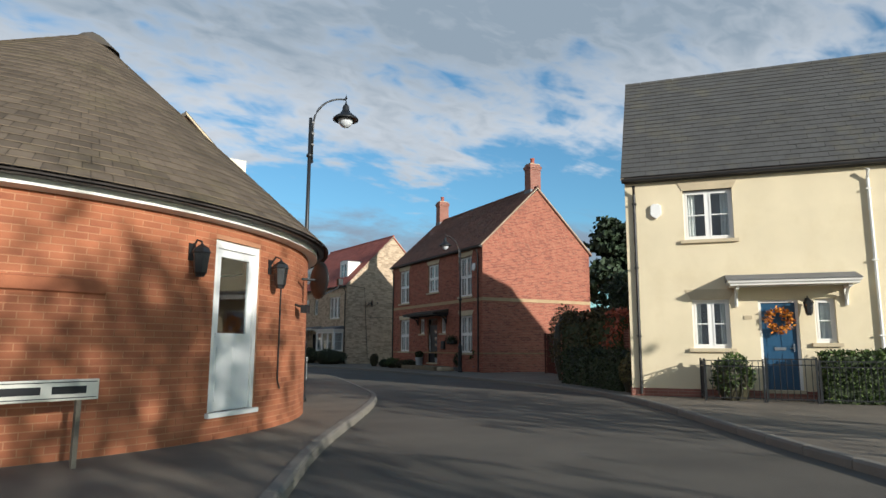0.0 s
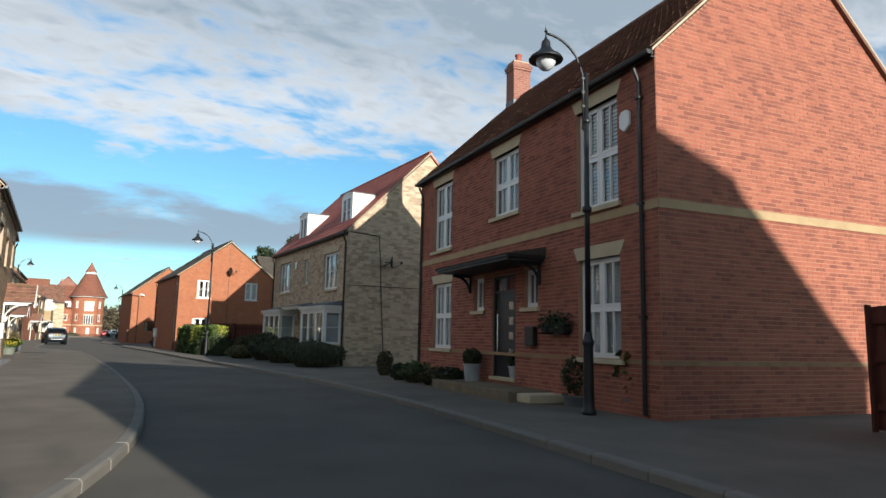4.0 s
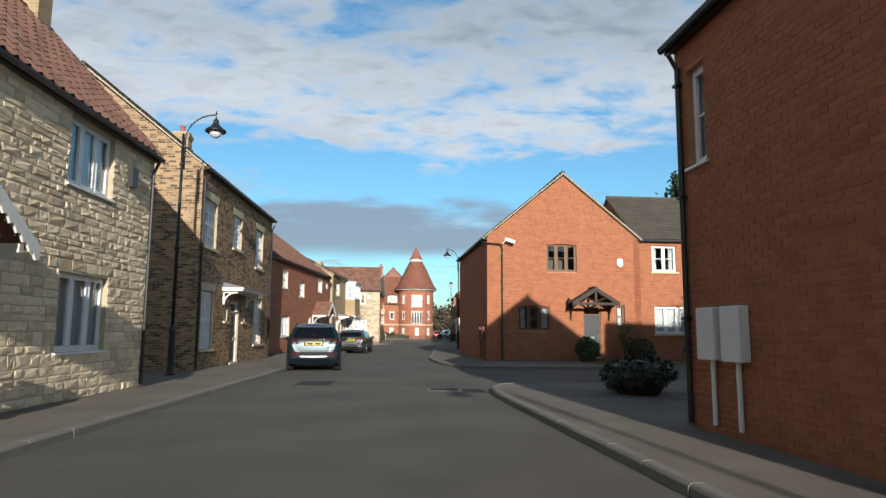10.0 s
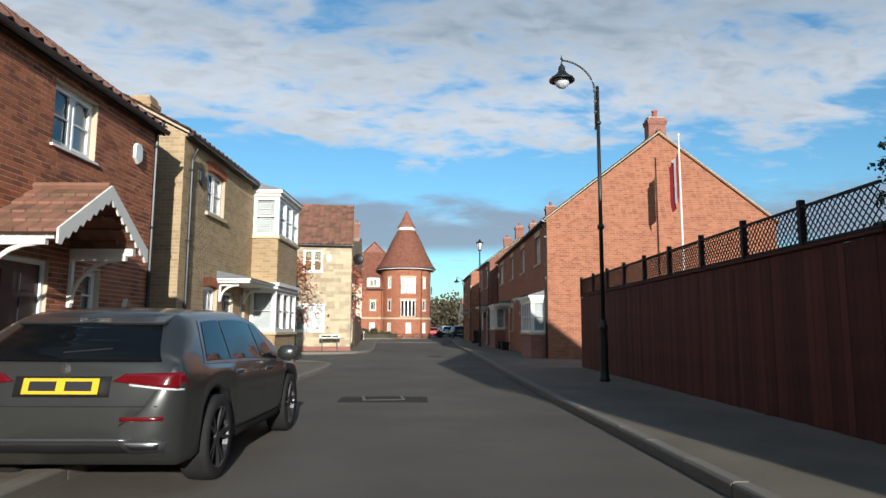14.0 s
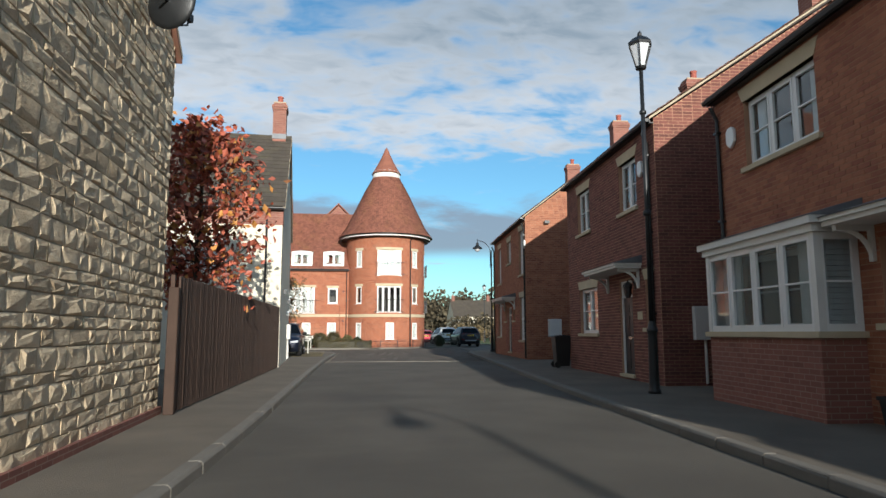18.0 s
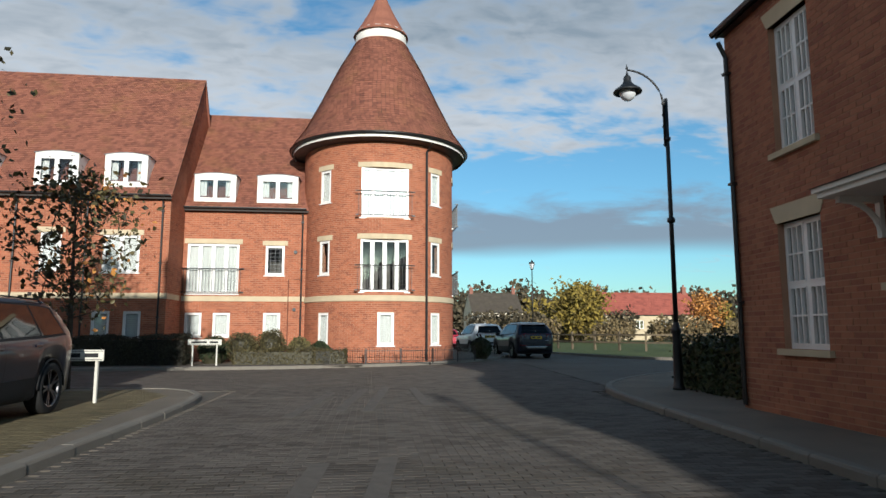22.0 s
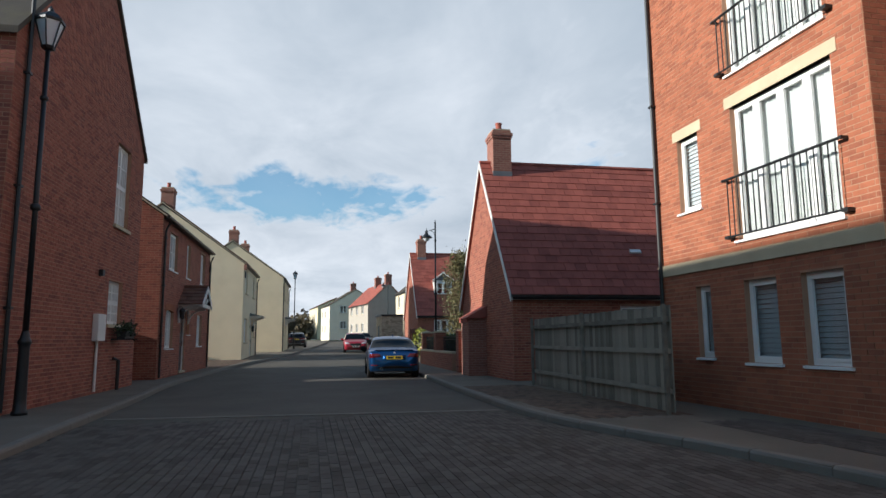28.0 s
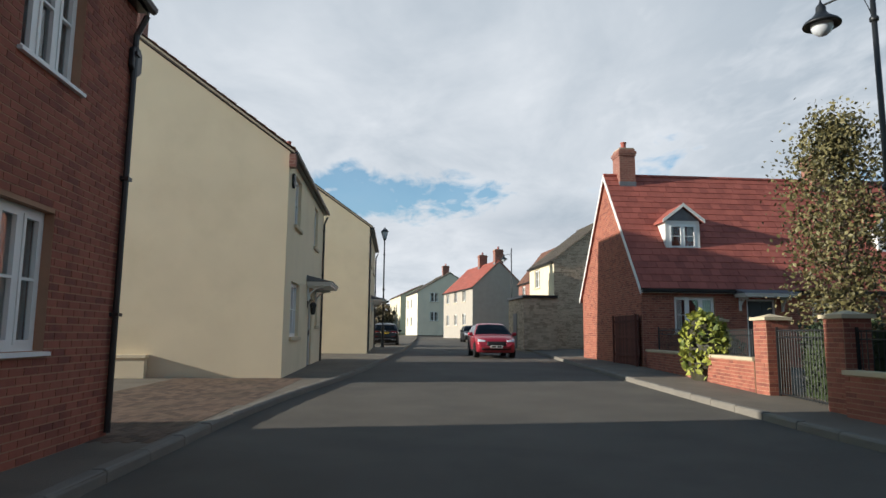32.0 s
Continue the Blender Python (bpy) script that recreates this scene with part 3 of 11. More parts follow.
def build_wall(house, name, at, L, H, holes, base, brick, gable=None, style="brick", fn=None, step=None, z0=0.0, th=0.26, near=None):
    w = part(name, wall_mesh(L - 0.003, H, holes, gable, th, fn, z0, step, 0.003), base, house, at=at)
    if style == "brick":
        r = courses(L, H, holes, gable, z0=z0)
        dep = 0.004
    elif style == "stone":
        r = courses(L, H, holes, gable, bw=0.235, bh=0.092, joint=0.010, proud=(0.003, 0.010), rough=True, z0=z0)
        dep = 0.004
    elif style == "ashlar":
        r = courses(L, H, holes, gable, bw=0.36, bh=0.168, joint=0.007, proud=(0.0012, 0.0035), rough=True, z0=z0)
        dep = 0.004
    elif style == "rubble":
        r = courses(L, H, holes, gable, bw=0.32, bh=0.15, joint=0.014, proud=(0.004, 0.010), rough=True, z0=z0)
        dep = 0.004
    else:
        return w
    if near:
        inside = [q for q in r if near[0] < (q[0] + q[1]) / 2 < near[1] and near[2] < (q[2] + q[3]) / 2 < near[3]][:300]
        chosen = set(map(id, inside))
        r = [q for q in r if id(q) not in chosen]
        single(inside, w, near[4])
    me = pieces_mesh("brickwork" if style == "brick" else "stonework", r, brick, dep, fn, (0.007, 0.025) if style == "rubble" else None)
    if style == "rubble":
        co = np.empty(len(me.vertices) * 3, np.float32)
        me.vertices.foreach_get("co", co)
        co = co.reshape(-1, 3)
        co += RNG.normal(0, 0.0035, co.shape).astype(np.float32)
        me.vertices.foreach_set("co", co.ravel())
        me.update()
    part("brickwork" if style == "brick" else "stonework", me, brick, w, kind="stuff")
    return w




def lattice(name, w, h, holes, th, y, mat):
    """A flat frame with openings, welded into one piece; y is its face."""
    m = wall_mesh(w, h, holes, None, th)
    m.v = [(a, b + y, c) for a, b, c in m.v]
    me = m.data(name, mat)
    bm = bmesh.new()
    bm.from_mesh(me)
    bmesh.ops.remove_doubles(bm, verts=bm.verts, dist=1e-4)
    bm.to_mesh(me)
    bm.free()
    return me


def weld(m, name, mat, smooth=False):
    me = m.data(name, mat, smooth)
    bm = bmesh.new()
    bm.from_mesh(me)
    bmesh.ops.remove_doubles(bm, verts=bm.verts, dist=1e-4)
    bmesh.ops.recalc_face_normals(bm, faces=bm.faces)
    bm.to_mesh(me)
    bm.free()
    return me


# ---- windows and doors; local x along the wall, -y outwards, z up from the sill ----
def window(house, at, w, h, cols=2, rows=2, joinery=None, style="casement", lintel="stone", sill="stone", curtain=1, lin_mat=None, bars=0, depth=0.09, lining=True):
    fm = joinery or WHITE
    if curtain == 1 and round(w * 100 + h * 100) % 2:
        curtain = 4      # drawn nets
    t = 0.055
    y0, y1 = depth, depth + 0.06
    edge = [(w * i / cols + (t if i == 0 else 0.035), w * (i + 1) / cols - (t if i == cols - 1 else 0.035)) for i in range(cols)]
    lights = [(a, b, t, h - t) for a, b in edge] if style != "sash" else [(a, b, *z) for a, b in edge for z in ((t, h * 0.5 - 0.03), (h * 0.5 + 0.03, h - t))]
    fr = part("window", lattice("window", w, h, lights, 0.06, y0, fm), fm, house, at=at)
    # the opening lights with their bars
    for a, b, c, d in lights:
        s_ = 0.04 if style != "sash" else 0.040 if bars < 2 else 0.020
        nx, nz = bars + 1, rows
        cell = []
        for i in range(nx):
            for j in range(nz):
                u0, u1 = s_ + (b - a - 2 * s_) * i / nx + (0.011 if i else 0), s_ + (b - a - 2 * s_) * (i + 1) / nx - (0.011 if i < nx - 1 else 0)
                v0, v1 = s_ + (d - c - 2 * s_) * j / nz + (0.012 if j else 0), s_ + (d - c - 2 * s_) * (j + 1) / nz - (0.012 if j < nz - 1 else 0)
                cell.append((u0, u1, v0, v1))
        part("sash" if style == "sash" else "casement", lattice("casement", b - a, d - c, cell, 0.04, 0.0, fm), fm, fr, at=pose(a, y0 - 0.010, c))
    g = part("pane", Mesh().box(t * 0.5, w - t * 0.5, y0 + 0.03, y0 + 0.036, t * 0.5, h - t * 0.5), GLASS, fr)
    g.visible_shadow = False
    if curtain in (1, 6):
        c = Mesh()
        for x0, x1 in ((0.02, w * 0.24), (w * 0.76, w - 0.02)):
            k = 7
            for i in range(k):
                a0, a1 = x0 + (x1 - x0) * i / k, x0 + (x1 - x0) * (i + 1) / k
                ya, yb = (0.20, 0.24) if i % 2 else (0.24, 0.20)
                c.poly([(a0, ya, 0), (a1, yb, 0), (a1, yb, h), (a0, ya, h)])
        part("curtain", c, CURTAIN, fr)
    elif curtain in (2, 3):
        c, n = Mesh(), int(h / 0.07)
        for j in range(n):
            z = h * (j + 0.5) / n
            c.poly([(0.04, y1 + 0.02, z - 0.036), (w - 0.04, y1 + 0.02, z - 0.036), (w - 0.04, y1 + 0.045, z + 0.030), (0.04, y1 + 0.045, z + 0.030)])
        part("blind", c, BLIND if curtain == 2 else TIMBER_BLIND, fr)
    elif curtain == 4:
        # drawn nets hang in shallow folds
        c, k = Mesh(), max(6, int(w / 0.07))
        for i in range(k):
            a0, a1 = 0.02 + (w - 0.04) * i / k, 0.02 + (w - 0.04) * (i + 1) / k
            ya, yb = (y1 + 0.03, y1 + 0.05) if i % 2 else (y1 + 0.05, y1 + 0.03)
            c.poly([(a0, ya, 0), (a1, yb, 0), (a1, yb, h), (a0, ya, h)])
        part("curtain", c, CURTAIN, fr)
    elif curtain == 5:
        part("blind", Mesh().box(0.03, w - 0.03, y1 + 0.012, y1 + 0.016, 0.0, h), WHITE, fr, "drawn white roller blind")
    # dark backing sheet stands in for the shaded room behind the glass
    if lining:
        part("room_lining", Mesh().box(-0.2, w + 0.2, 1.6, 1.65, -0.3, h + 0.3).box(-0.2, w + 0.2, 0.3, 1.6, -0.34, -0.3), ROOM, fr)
    if sill == "stone":
        part("sill", Mesh().prism([(-0.07, -0.085), (-0.07, -0.005), (0.12, 0.0), (0.12, -0.085)], 0, -0.09, w + 0.09), lin_mat or STONE_T, fr)
    elif sill == "white":
        part("sill", Mesh().prism([(-0.05, -0.045), (-0.05, -0.01), (0.12, 0.004), (0.12, -0.045)], 0, -0.05, w + 0.05), WHITE, fr)
    if lintel == "stone":
        part("lintel", Mesh().prism([(-0.02, 0.0), (w + 0.02, 0.0), (w + 0.14, 0.24), (-0.14, 0.24)], 1, -0.014, 0.1), lin_mat or STONE_T, fr, at=pose(0, 0, h))
    elif lintel == "bar":
        part("lintel", Mesh().box(-0.12, w + 0.12, -0.014, 0.1, 0.0, 0.19), lin_mat or STONE_T, fr, at=pose(0, 0, h))
    elif lintel == "arch":
        n = max(5, int(w / 0.085))
        m = Mesh()
        for i in range(n):
            a, c = -0.06 + (w + 0.12) * i / n, -0.06 + (w + 0.12) * (i + 1) / n - 0.008
            rise = lambda x: 0.07 * (1 - ((x - w / 2) / (w / 2 + 0.06)) ** 2)
            m.prism([(a, rise(a) - 0.07), (c, rise(c) - 0.07), (c + (c - w / 2) * 0.12, rise(c) + 0.14), (a + (a - w / 2) * 0.12, rise(a) + 0.14)], 1, -0.012, 0.1)
        part("brick_arch", m, lin_mat or ORANGE, fr, at=pose(0, 0, h), kind="stuff")
    return fr


def door(house, at, w, h, mat, joinery=None, style="panel", lintel="", light=False, lin_mat=None):
    fm = joinery or WHITE
    t = 0.06
    f = Mesh().box(0, t, 0.05, 0.14, 0, h).box(w - t, w, 0.05, 0.14, 0, h).box(t, w - t, 0.05, 0.14, h - t, h)
    dtop = h - t
    if light:
        f.box(t, w - t, 0.05, 0.14, h - 0.40, h - 0.34)
        dtop = h - 0.40
    d = part("door", f, fm, house, at=at)
    leaf = part("door_leaf", bevelled(Mesh().box(t, w - t, 0.085, 0.13, 0.02, dtop).data("door_leaf", mat), 0.004, 1), mat, d)
    if light:
        g = part("fanlight", Mesh().box(t, w - t, 0.1, 0.106, h - 0.34, h - t), GLASS, d)
        g.visible_shadow = False
    iw = w - 2 * t
    if style == "panel":
        for x0, x1 in ((0.12, 0.45), (0.55, 0.88)):
            for z0, z1 in ((0.07, 0.42), (0.50, 0.76), (0.81, 0.94)):
                part("door_panel", Mesh().box(t + iw * x0, t + iw * x1, 0.074, 0.09, dtop * z0, dtop * z1), mat, d)
    elif style == "boards":
        for k in range(5):
            part("door_board", Mesh().box(t + iw * (0.08 + 0.17 * k), t + iw * (0.08 + 0.17 * k) + iw * 0.155, 0.076, 0.09, dtop * 0.06, dtop * 0.60), mat, d)
    if style == "boards":
        g = part("door_light", Mesh().box(t + iw * 0.25, t + iw * 0.75, 0.078, 0.084, dtop * 0.66, dtop * 0.9), GLASS, d)
        g.visible_shadow = False
    if style == "ports":
        for z in (0.25, 0.45, 0.62, 0.8):
            part("door_light", Mesh().box(t + iw * 0.62, t + iw * 0.82, 0.078, 0.084, dtop * z, dtop * z + 0.17), CHROME, d)
        part("door_handle", Mesh().tube([(t + iw * 0.12, 0.05, dtop * 0.3), (t + iw * 0.12, 0.05, dtop * 0.75)], 0.015), CHROME, d)
    else:
        part("letterbox", Mesh().box(t + iw * 0.33, t + iw * 0.67, 0.068, 0.09, dtop * 0.455, dtop * 0.49), CHROME, d)
        part("door_handle", Mesh().tube([(t + iw * 0.9, 0.05, dtop * 0.48), (t + iw * 0.78, 0.05, dtop * 0.48)], 0.011).box(t + iw * 0.88, t + iw * 0.92, 0.05, 0.09, dtop * 0.44, dtop * 0.53), CHROME, d)
    part("threshold", Mesh().box(-0.03, w + 0.03, -0.06, 0.2, -0.05, 0.02), STONE_T, d)
    if lintel == "stone":
        part("lintel", Mesh().prism([(-0.02, 0.0), (w + 0.02, 0.0), (w + 0.14, 0.24), (-0.14, 0.24)], 1, -0.014, 0.1), lin_mat or STONE_T, d, at=pose(0, 0, h))
    return d


def bracket(house, at, mat, size=0.45):
    """A curved canopy bracket: upright, arm and a brace between."""
    m = Mesh().box(-0.035, 0.035, -0.05, 0.0, -size, 0.0).box(-0.035, 0.035, -size * 1.1, 0.0, -0.07, 0.0)
    pts = []
    for k in range(7):
        a = math.pi / 2 * k / 6
        pts.append((0, -size * 0.95 + size * 0.9 * math.sin(a) * 0.98, -0.05 - size * 0.85 * (1 - math.cos(a))))
    m.tube(pts, 0.032, 6)
    return part("bracket", m, mat, house, at=at)


def flat_canopy(house, at, w, depth=0.62, mat=None, roof=None, wedge=True):
    """A shallow lead-topped door hood on brackets; local x along the wall."""
    mm = mat or WHITE_W
    c = part("door_canopy", Mesh().box(0, w, -depth, -0.005, 0.0, 0.06).box(-0.04, w + 0.04, -depth - 0.04, -0.005, 0.06, 0.115), mm, house, at=at)
    if wedge:
        part("canopy_roof", Mesh().prism([(-depth - 0.07, 0.115), (-0.005, 0.115), (-0.005, 0.30)], 0, -0.06, w + 0.06), roof or LEAD, c)
    for x in (0.16, w - 0.16):
        bracket(c, pose(x, -0.005, 0.0), mm)
    return c


def gabled_canopy(house, at, w, depth=0.75, tile=None, mat=None, rise=0.55, truss=False):
    """A tiled porch hood with its gable to the street."""
    mm = mat or WHITE_W
    tl = tile or T_BROWN
    c = part("door_canopy", Mesh().box(0, 0.09, -depth, -0.005, 0, 0.11).box(w - 0.09, w, -depth, -0.005, 0, 0.11), mm, house, at=at)
    half = w / 2 + 0.12
    for sgn in (-1, 1):
        sl = Mesh()
        n = 5
        for i in range(n):
            a, b = i / n, (i + 1) / n
            xa, xb = w / 2 + sgn * half * (1 - a), w / 2 + sgn * half * (1 - b)
            za, zb = 0.06 + rise * a, 0.06 + rise * b
            k = int((depth + 0.1) / 0.17)
            for j in range(k):
                y0, y1 = -depth - 0.1 + (depth + 0.095) * j / k, -depth - 0.1 + (depth + 0.095) * (j + 1) / k - 0.008
                p = [(xa, y0, za + 0.045), (xa, y1, za + 0.045), (xb - sgn * 0.03, y1, zb + 0.03), (xb - sgn * 0.03, y0, zb + 0.03)]
                sl.poly(p, sgn < 0)
                sl.poly([(q[0], q[1], q[2] - 0.04) for q in p], sgn > 0)
                sl.poly([p[0], p[1], (p[1][0], p[1][1], p[1][2] - 0.04), (p[0][0], p[0][1], p[0][2] - 0.04)], sgn > 0)
        part("canopy_tiles", sl, tl, c, kind="stuff")
        # decorated barge board
        bb = Mesh()
        for i in range(8):
            a, b = i / 8, (i + 1) / 8
            xa, xb = w / 2 + sgn * half * (1 - a), w / 2 + sgn * half * (1 - b)
            za, zb = 0.06 + rise * a, 0.06 + rise * b
            bb.prism([(xa, za - 0.13), (xb, zb - 0.13), (xb, zb + 0.05), (xa, za + 0.05)], 1, -depth - 0.13, -depth - 0.1)
            xm, zm = (xa + xb) / 2, (za + zb) / 2 - 0.13
            if not truss:
                bb.prism([(xa, za - 0.13), (xm, zm - 0.06), (xb, zb - 0.13)], 1, -depth - 0.13, -depth - 0.1)
        part("bargeboard", bb, mm, c)
    if truss:
        part("tie_beam", Mesh().box(-0.10, w + 0.10, -depth - 0.09, -depth - 0.01, -0.02, 0.09), mm, c)
        part("king_post", Mesh().box(w / 2 - 0.045, w / 2 + 0.045, -depth - 0.08, -depth - 0.02, 0.09, rise), mm, c)
        for sgn in (-1, 1):
            part("strut", Mesh().tube([(w / 2, -depth - 0.05, 0.11), (w / 2 + sgn * half * 0.48, -depth - 0.05, rise * 0.50)], 0.035, 4), mm, c)
    for x in (0.045, w - 0.045):
        bracket(c, pose(x, -0.005, 0.0), mm, depth * 0.8)
    part("ridge_cap", Mesh().tube([(w / 2, -depth - 0.1, rise + 0.1), (w / 2, -0.005, rise + 0.1)], 0.055, 6), tl, c)
    return c


def roof_slope(house, name, L, run, z0, z1, mat, y_eave, direction=1, tile=(0.30, 0.30), oh_x=0.08, x0=0.0):
    """Tiles laid in courses up one slope, each tile a separate slab, over a thin deck. direction 1: rises towards +y."""
    s = math.hypot(run, z1 - z0)
    ca, sa = run / s, (z1 - z0) / s
    n = max(1, int(round(s / tile[1])))
    g = s / n
    rects = []
    a, b = x0 - oh_x, x0 + L + oh_x
    for j in range(n):
        sh = 0 if j % 2 == 0 or (mat in (T_BROWN, T_MOSS) and tile[0] > 0.27) else tile[0] / 2
        x = a - sh
        while x < b - 0.01:
            p, q = max(x, a), min(x + tile[0], b)
            x += tile[0]
            if q - p > 0.03:
                rects.append((p, q, j, RNG.uniform(-0.003, 0.003)))
    r = np.array(rects)
    k = len(r)
    v = np.empty((k, 8, 3))
    th = 0.014
    gap = 0.004
    pan = mat in (T_BROWN, T_MOSS) and tile[0] > 0.27
    lo, hi = r[:, 2] * g, r[:, 2] * g + g * 1.12
    for i, (xx, along, up) in enumerate(((0, 0, 0), (1, 0, 0), (1, 1, 0), (0, 1, 0), (0, 0, 1), (1, 0, 1), (1, 1, 1), (0, 1, 1))):
        d = hi if along else lo
        lift = (0.002 if along else 0.022) + (th if up else 0.0) + r[:, 3]
        v[:, i, 0] = np.where(xx, r[:, 1] - gap, r[:, 0] + gap)
        v[:, i, 1] = y_eave + direction * (d * ca - lift * sa)
        v[:, i, 2] = z0 + d * sa + lift * ca
    v = v.reshape(-1, 3)
    q = np.array([(4, 5, 6, 7), (0, 1, 5, 4), (1, 2, 6, 5), (3, 0, 4, 7)])
    if pan:
        # a trough and a roll across each pantile
        prof = ((0.0, 0.030), (0.14, 0.004), (0.42, 0.0), (0.64, 0.010), (0.80, 0.046), (0.93, 0.046), (1.03, 0.020))
        n_p = len(prof)
        v = np.empty((k, n_p * 3, 3))
        for i, (fx, up) in enumerate(prof):
            for j, (d, lift) in enumerate(((lo, 0.024 + up), (hi, 0.004 + up), (lo, 0.002 + up))):
                v[:, j * n_p + i, 0] = np.minimum(r[:, 0] + (r[:, 1] - r[:, 0]) * fx, b)
                v[:, j * n_p + i, 1] = y_eave + direction * (d * ca - (lift + r[:, 3]) * sa)
                v[:, j * n_p + i, 2] = z0 + d * sa + (lift + r[:, 3]) * ca
        v = v.reshape(-1, 3)
        q = np.array([(i, i + 1, n_p + i + 1, n_p + i) for i in range(n_p - 1)] + [(2 * n_p + i, 2 * n_p + i + 1, i + 1, i) for i in range(n_p - 1)])
    if direction < 0:
        q = q[:, ::-1]
    f = (np.arange(k)[:, None, None] * (len(v) // k) + q[None]).reshape(-1)
    me = bpy.data.meshes.new(name)
    me.vertices.add(len(v))
    me.vertices.foreach_set("co", v.astype(np.float32).ravel())
    me.loops.add(len(f))
    me.loops.foreach_set("vertex_index", f.astype(np.int32))
    me.polygons.add(len(f) // 4)
    me.polygons.foreach_set("loop_start", np.arange(0, len(f), 4, dtype=np.int32))
    me.polygons.foreach_set("loop_total", np.full(len(f) // 4, 4, dtype=np.int32))
    me.materials.append(mat)
    me.update(calc_edges=True)
    me.shade_flat()
    deck = Mesh()
    deck.prism([(y_eave, z0 - 0.02), (y_eave + direction * run, z1 - 0.02), (y_eave + direction * run, z1 - 0.12), (y_eave, z0 - 0.065)][::direction], 0, a + 0.01, b - 0.01)
    rf = part("roof", deck, FELT, house)
    part("roof_tiles", me, mat, rf, kind="stuff")
    return rf


def chimney(house, x, y, z0, z1, mat=None, sx=0.62, sy=0.5, pots=1):
    c = part("chimney", Mesh().box(-sx / 2, sx / 2, -sy / 2, sy / 2, 0, z1 - z0 - 0.2)
             .box(-sx / 2 - 0.03, sx / 2 + 0.03, -sy / 2 - 0.03, sy / 2 + 0.03, z1 - z0 - 0.32, z1 - z0 - 0.24)
             .box(-sx / 2 - 0.05, sx / 2 + 0.05, -sy / 2 - 0.05, sy / 2 + 0.05, z1 - z0 - 0.24, z1 - z0 - 0.14)
             .box(-sx / 2, sx / 2, -sy / 2, sy / 2, z1 - z0 - 0.2, z1 - z0 - 0.05), mat or TEXRED, house, at=pose(x, y, z0))
    part("flaunching", Mesh().box(-sx / 2 + 0.02, sx / 2 - 0.02, -sy / 2 + 0.02, sy / 2 - 0.02, z1 - z0 - 0.05, z1 - z0), MORTAR, c)
    for i in range(pots):
        px = (i - (pots - 1) / 2) * 0.28
        part("chimney_pot", Mesh().lathe([(0.0, 0.0), (0.12, 0.0), (0.105, 0.04), (0.10, 0.24), (0.12, 0.27), (0.12, 0.30), (0.08, 0.30), (0.08, 0.1), (0.0, 0.1)], 12, (px, 0, z1 - z0)), T_RED, c, smooth=True)
    part("lead_flashing", Mesh().box(-sx / 2 - 0.015, sx / 2 + 0.015, -sy / 2 - 0.015, sy / 2 + 0.015, 0.10, 0.30), LEAD, c)
    return c


def downpipe(house, pts, r=0.036, mat=None):
    m = Mesh().tube(pts, r, 8)
    zs = [pts[-2][2] + (pts[-1][2] - pts[-2][2]) * k for k in (0.05, 0.38, 0.72)]
    for z in zs:
        m.box(pts[-1][0] - 0.055, pts[-1][0] + 0.055, pts[-1][1] - 0.05, pts[-1][1] + 0.06, z - 0.02, z + 0.02)
    return part("downpipe", m, mat or BLACK, house)


def gutter(house, x0, x1, y, z, mat=None):
    prof = [(0.0, 0.0), (0.0, 0.015), (-0.10, 0.015), (-0.10, 0.0), (-0.085, -0.045), (-0.05, -0.062), (-0.015, -0.045)]
    return part("gutter", Mesh().prism([(y + p, z + q) for p, q in prof], 0, x0, x1), mat or BLACK, house)


def alarm_box(house, at, mat=None):
    m = Mesh().prism([(-0.13, -0.1), (0.0, -0.2), (0.13, -0.1), (0.13, 0.12), (0.06, 0.18), (-0.06, 0.18), (-0.13, 0.12)], 1, -0.07, -0.008)
    return part("alarm_box", bevelled(m.data("alarm_box", mat or WHITE), 0.015, 2), None, house, "white plastic burglar alarm box", at=at)


def meter_box(house, at, w=0.36, h=0.5, pipe=0.6, mat=None):
    mm = mat or WHITE_W
    b = part("meter_box", bevelled(Mesh().box(-w / 2, w / 2, -0.14, -0.008, 0, h).data("meter_box", mm), 0.012, 1), None, house, "plastic meter box", at=at)
    if pipe:
        part("cable_pipe", Mesh().tube([(0, -0.045, 0), (0, -0.045, -pipe)], 0.03), mm, b)
    return b


def dish(house, at, r=0.27):
    d = part("satellite_dish", Mesh().lathe([(0.0, 0.0), (r * 0.5, 0.02), (r * 0.85, 0.055), (r, 0.08), (r, 0.09), (r * 0.5, 0.035), (0.0, 0.015)], 20), IRON, house, "dark mesh satellite dish", at=at, smooth=True)
    part("dish_arm", Mesh().tube([(0, -r * 0.9, 0.06), (0, -r * 0.35, 0.42), (0, 0, 0.45)], 0.014, 6).box(-0.03, 0.03, -0.05, 0.05, 0.42, 0.5).tube([(0, 0, 0), (0, 0, -0.22)], 0.02, 6), IRON, d)
    return d


def wall_lantern(house, at):
    l = part("wall_lantern", Mesh().lathe([(0.0, 0.0), (0.05, 0.0), (0.06, 0.03), (0.075, 0.05), (0.1, 0.27), (0.115, 0.28), (0.09, 0.33), (0.05, 0.36), (0.02, 0.38), (0.0, 0.42)], 6, (0, -0.18, 0)).tube([(0, 0, 0.3), (0, -0.1, 0.44), (0, -0.18, 0.41)], 0.012, 6).box(-0.04, 0.04, -0.02, -0.004, 0.2, 0.4), IRON, house, "black iron wall lantern", at=at)
    g = part("lantern_glass", Mesh().lathe([(0.07, 0.06), (0.103, 0.265)], 6, (0, -0.18, 0)), GLASS, l)
    g.visible_shadow = False
    return l


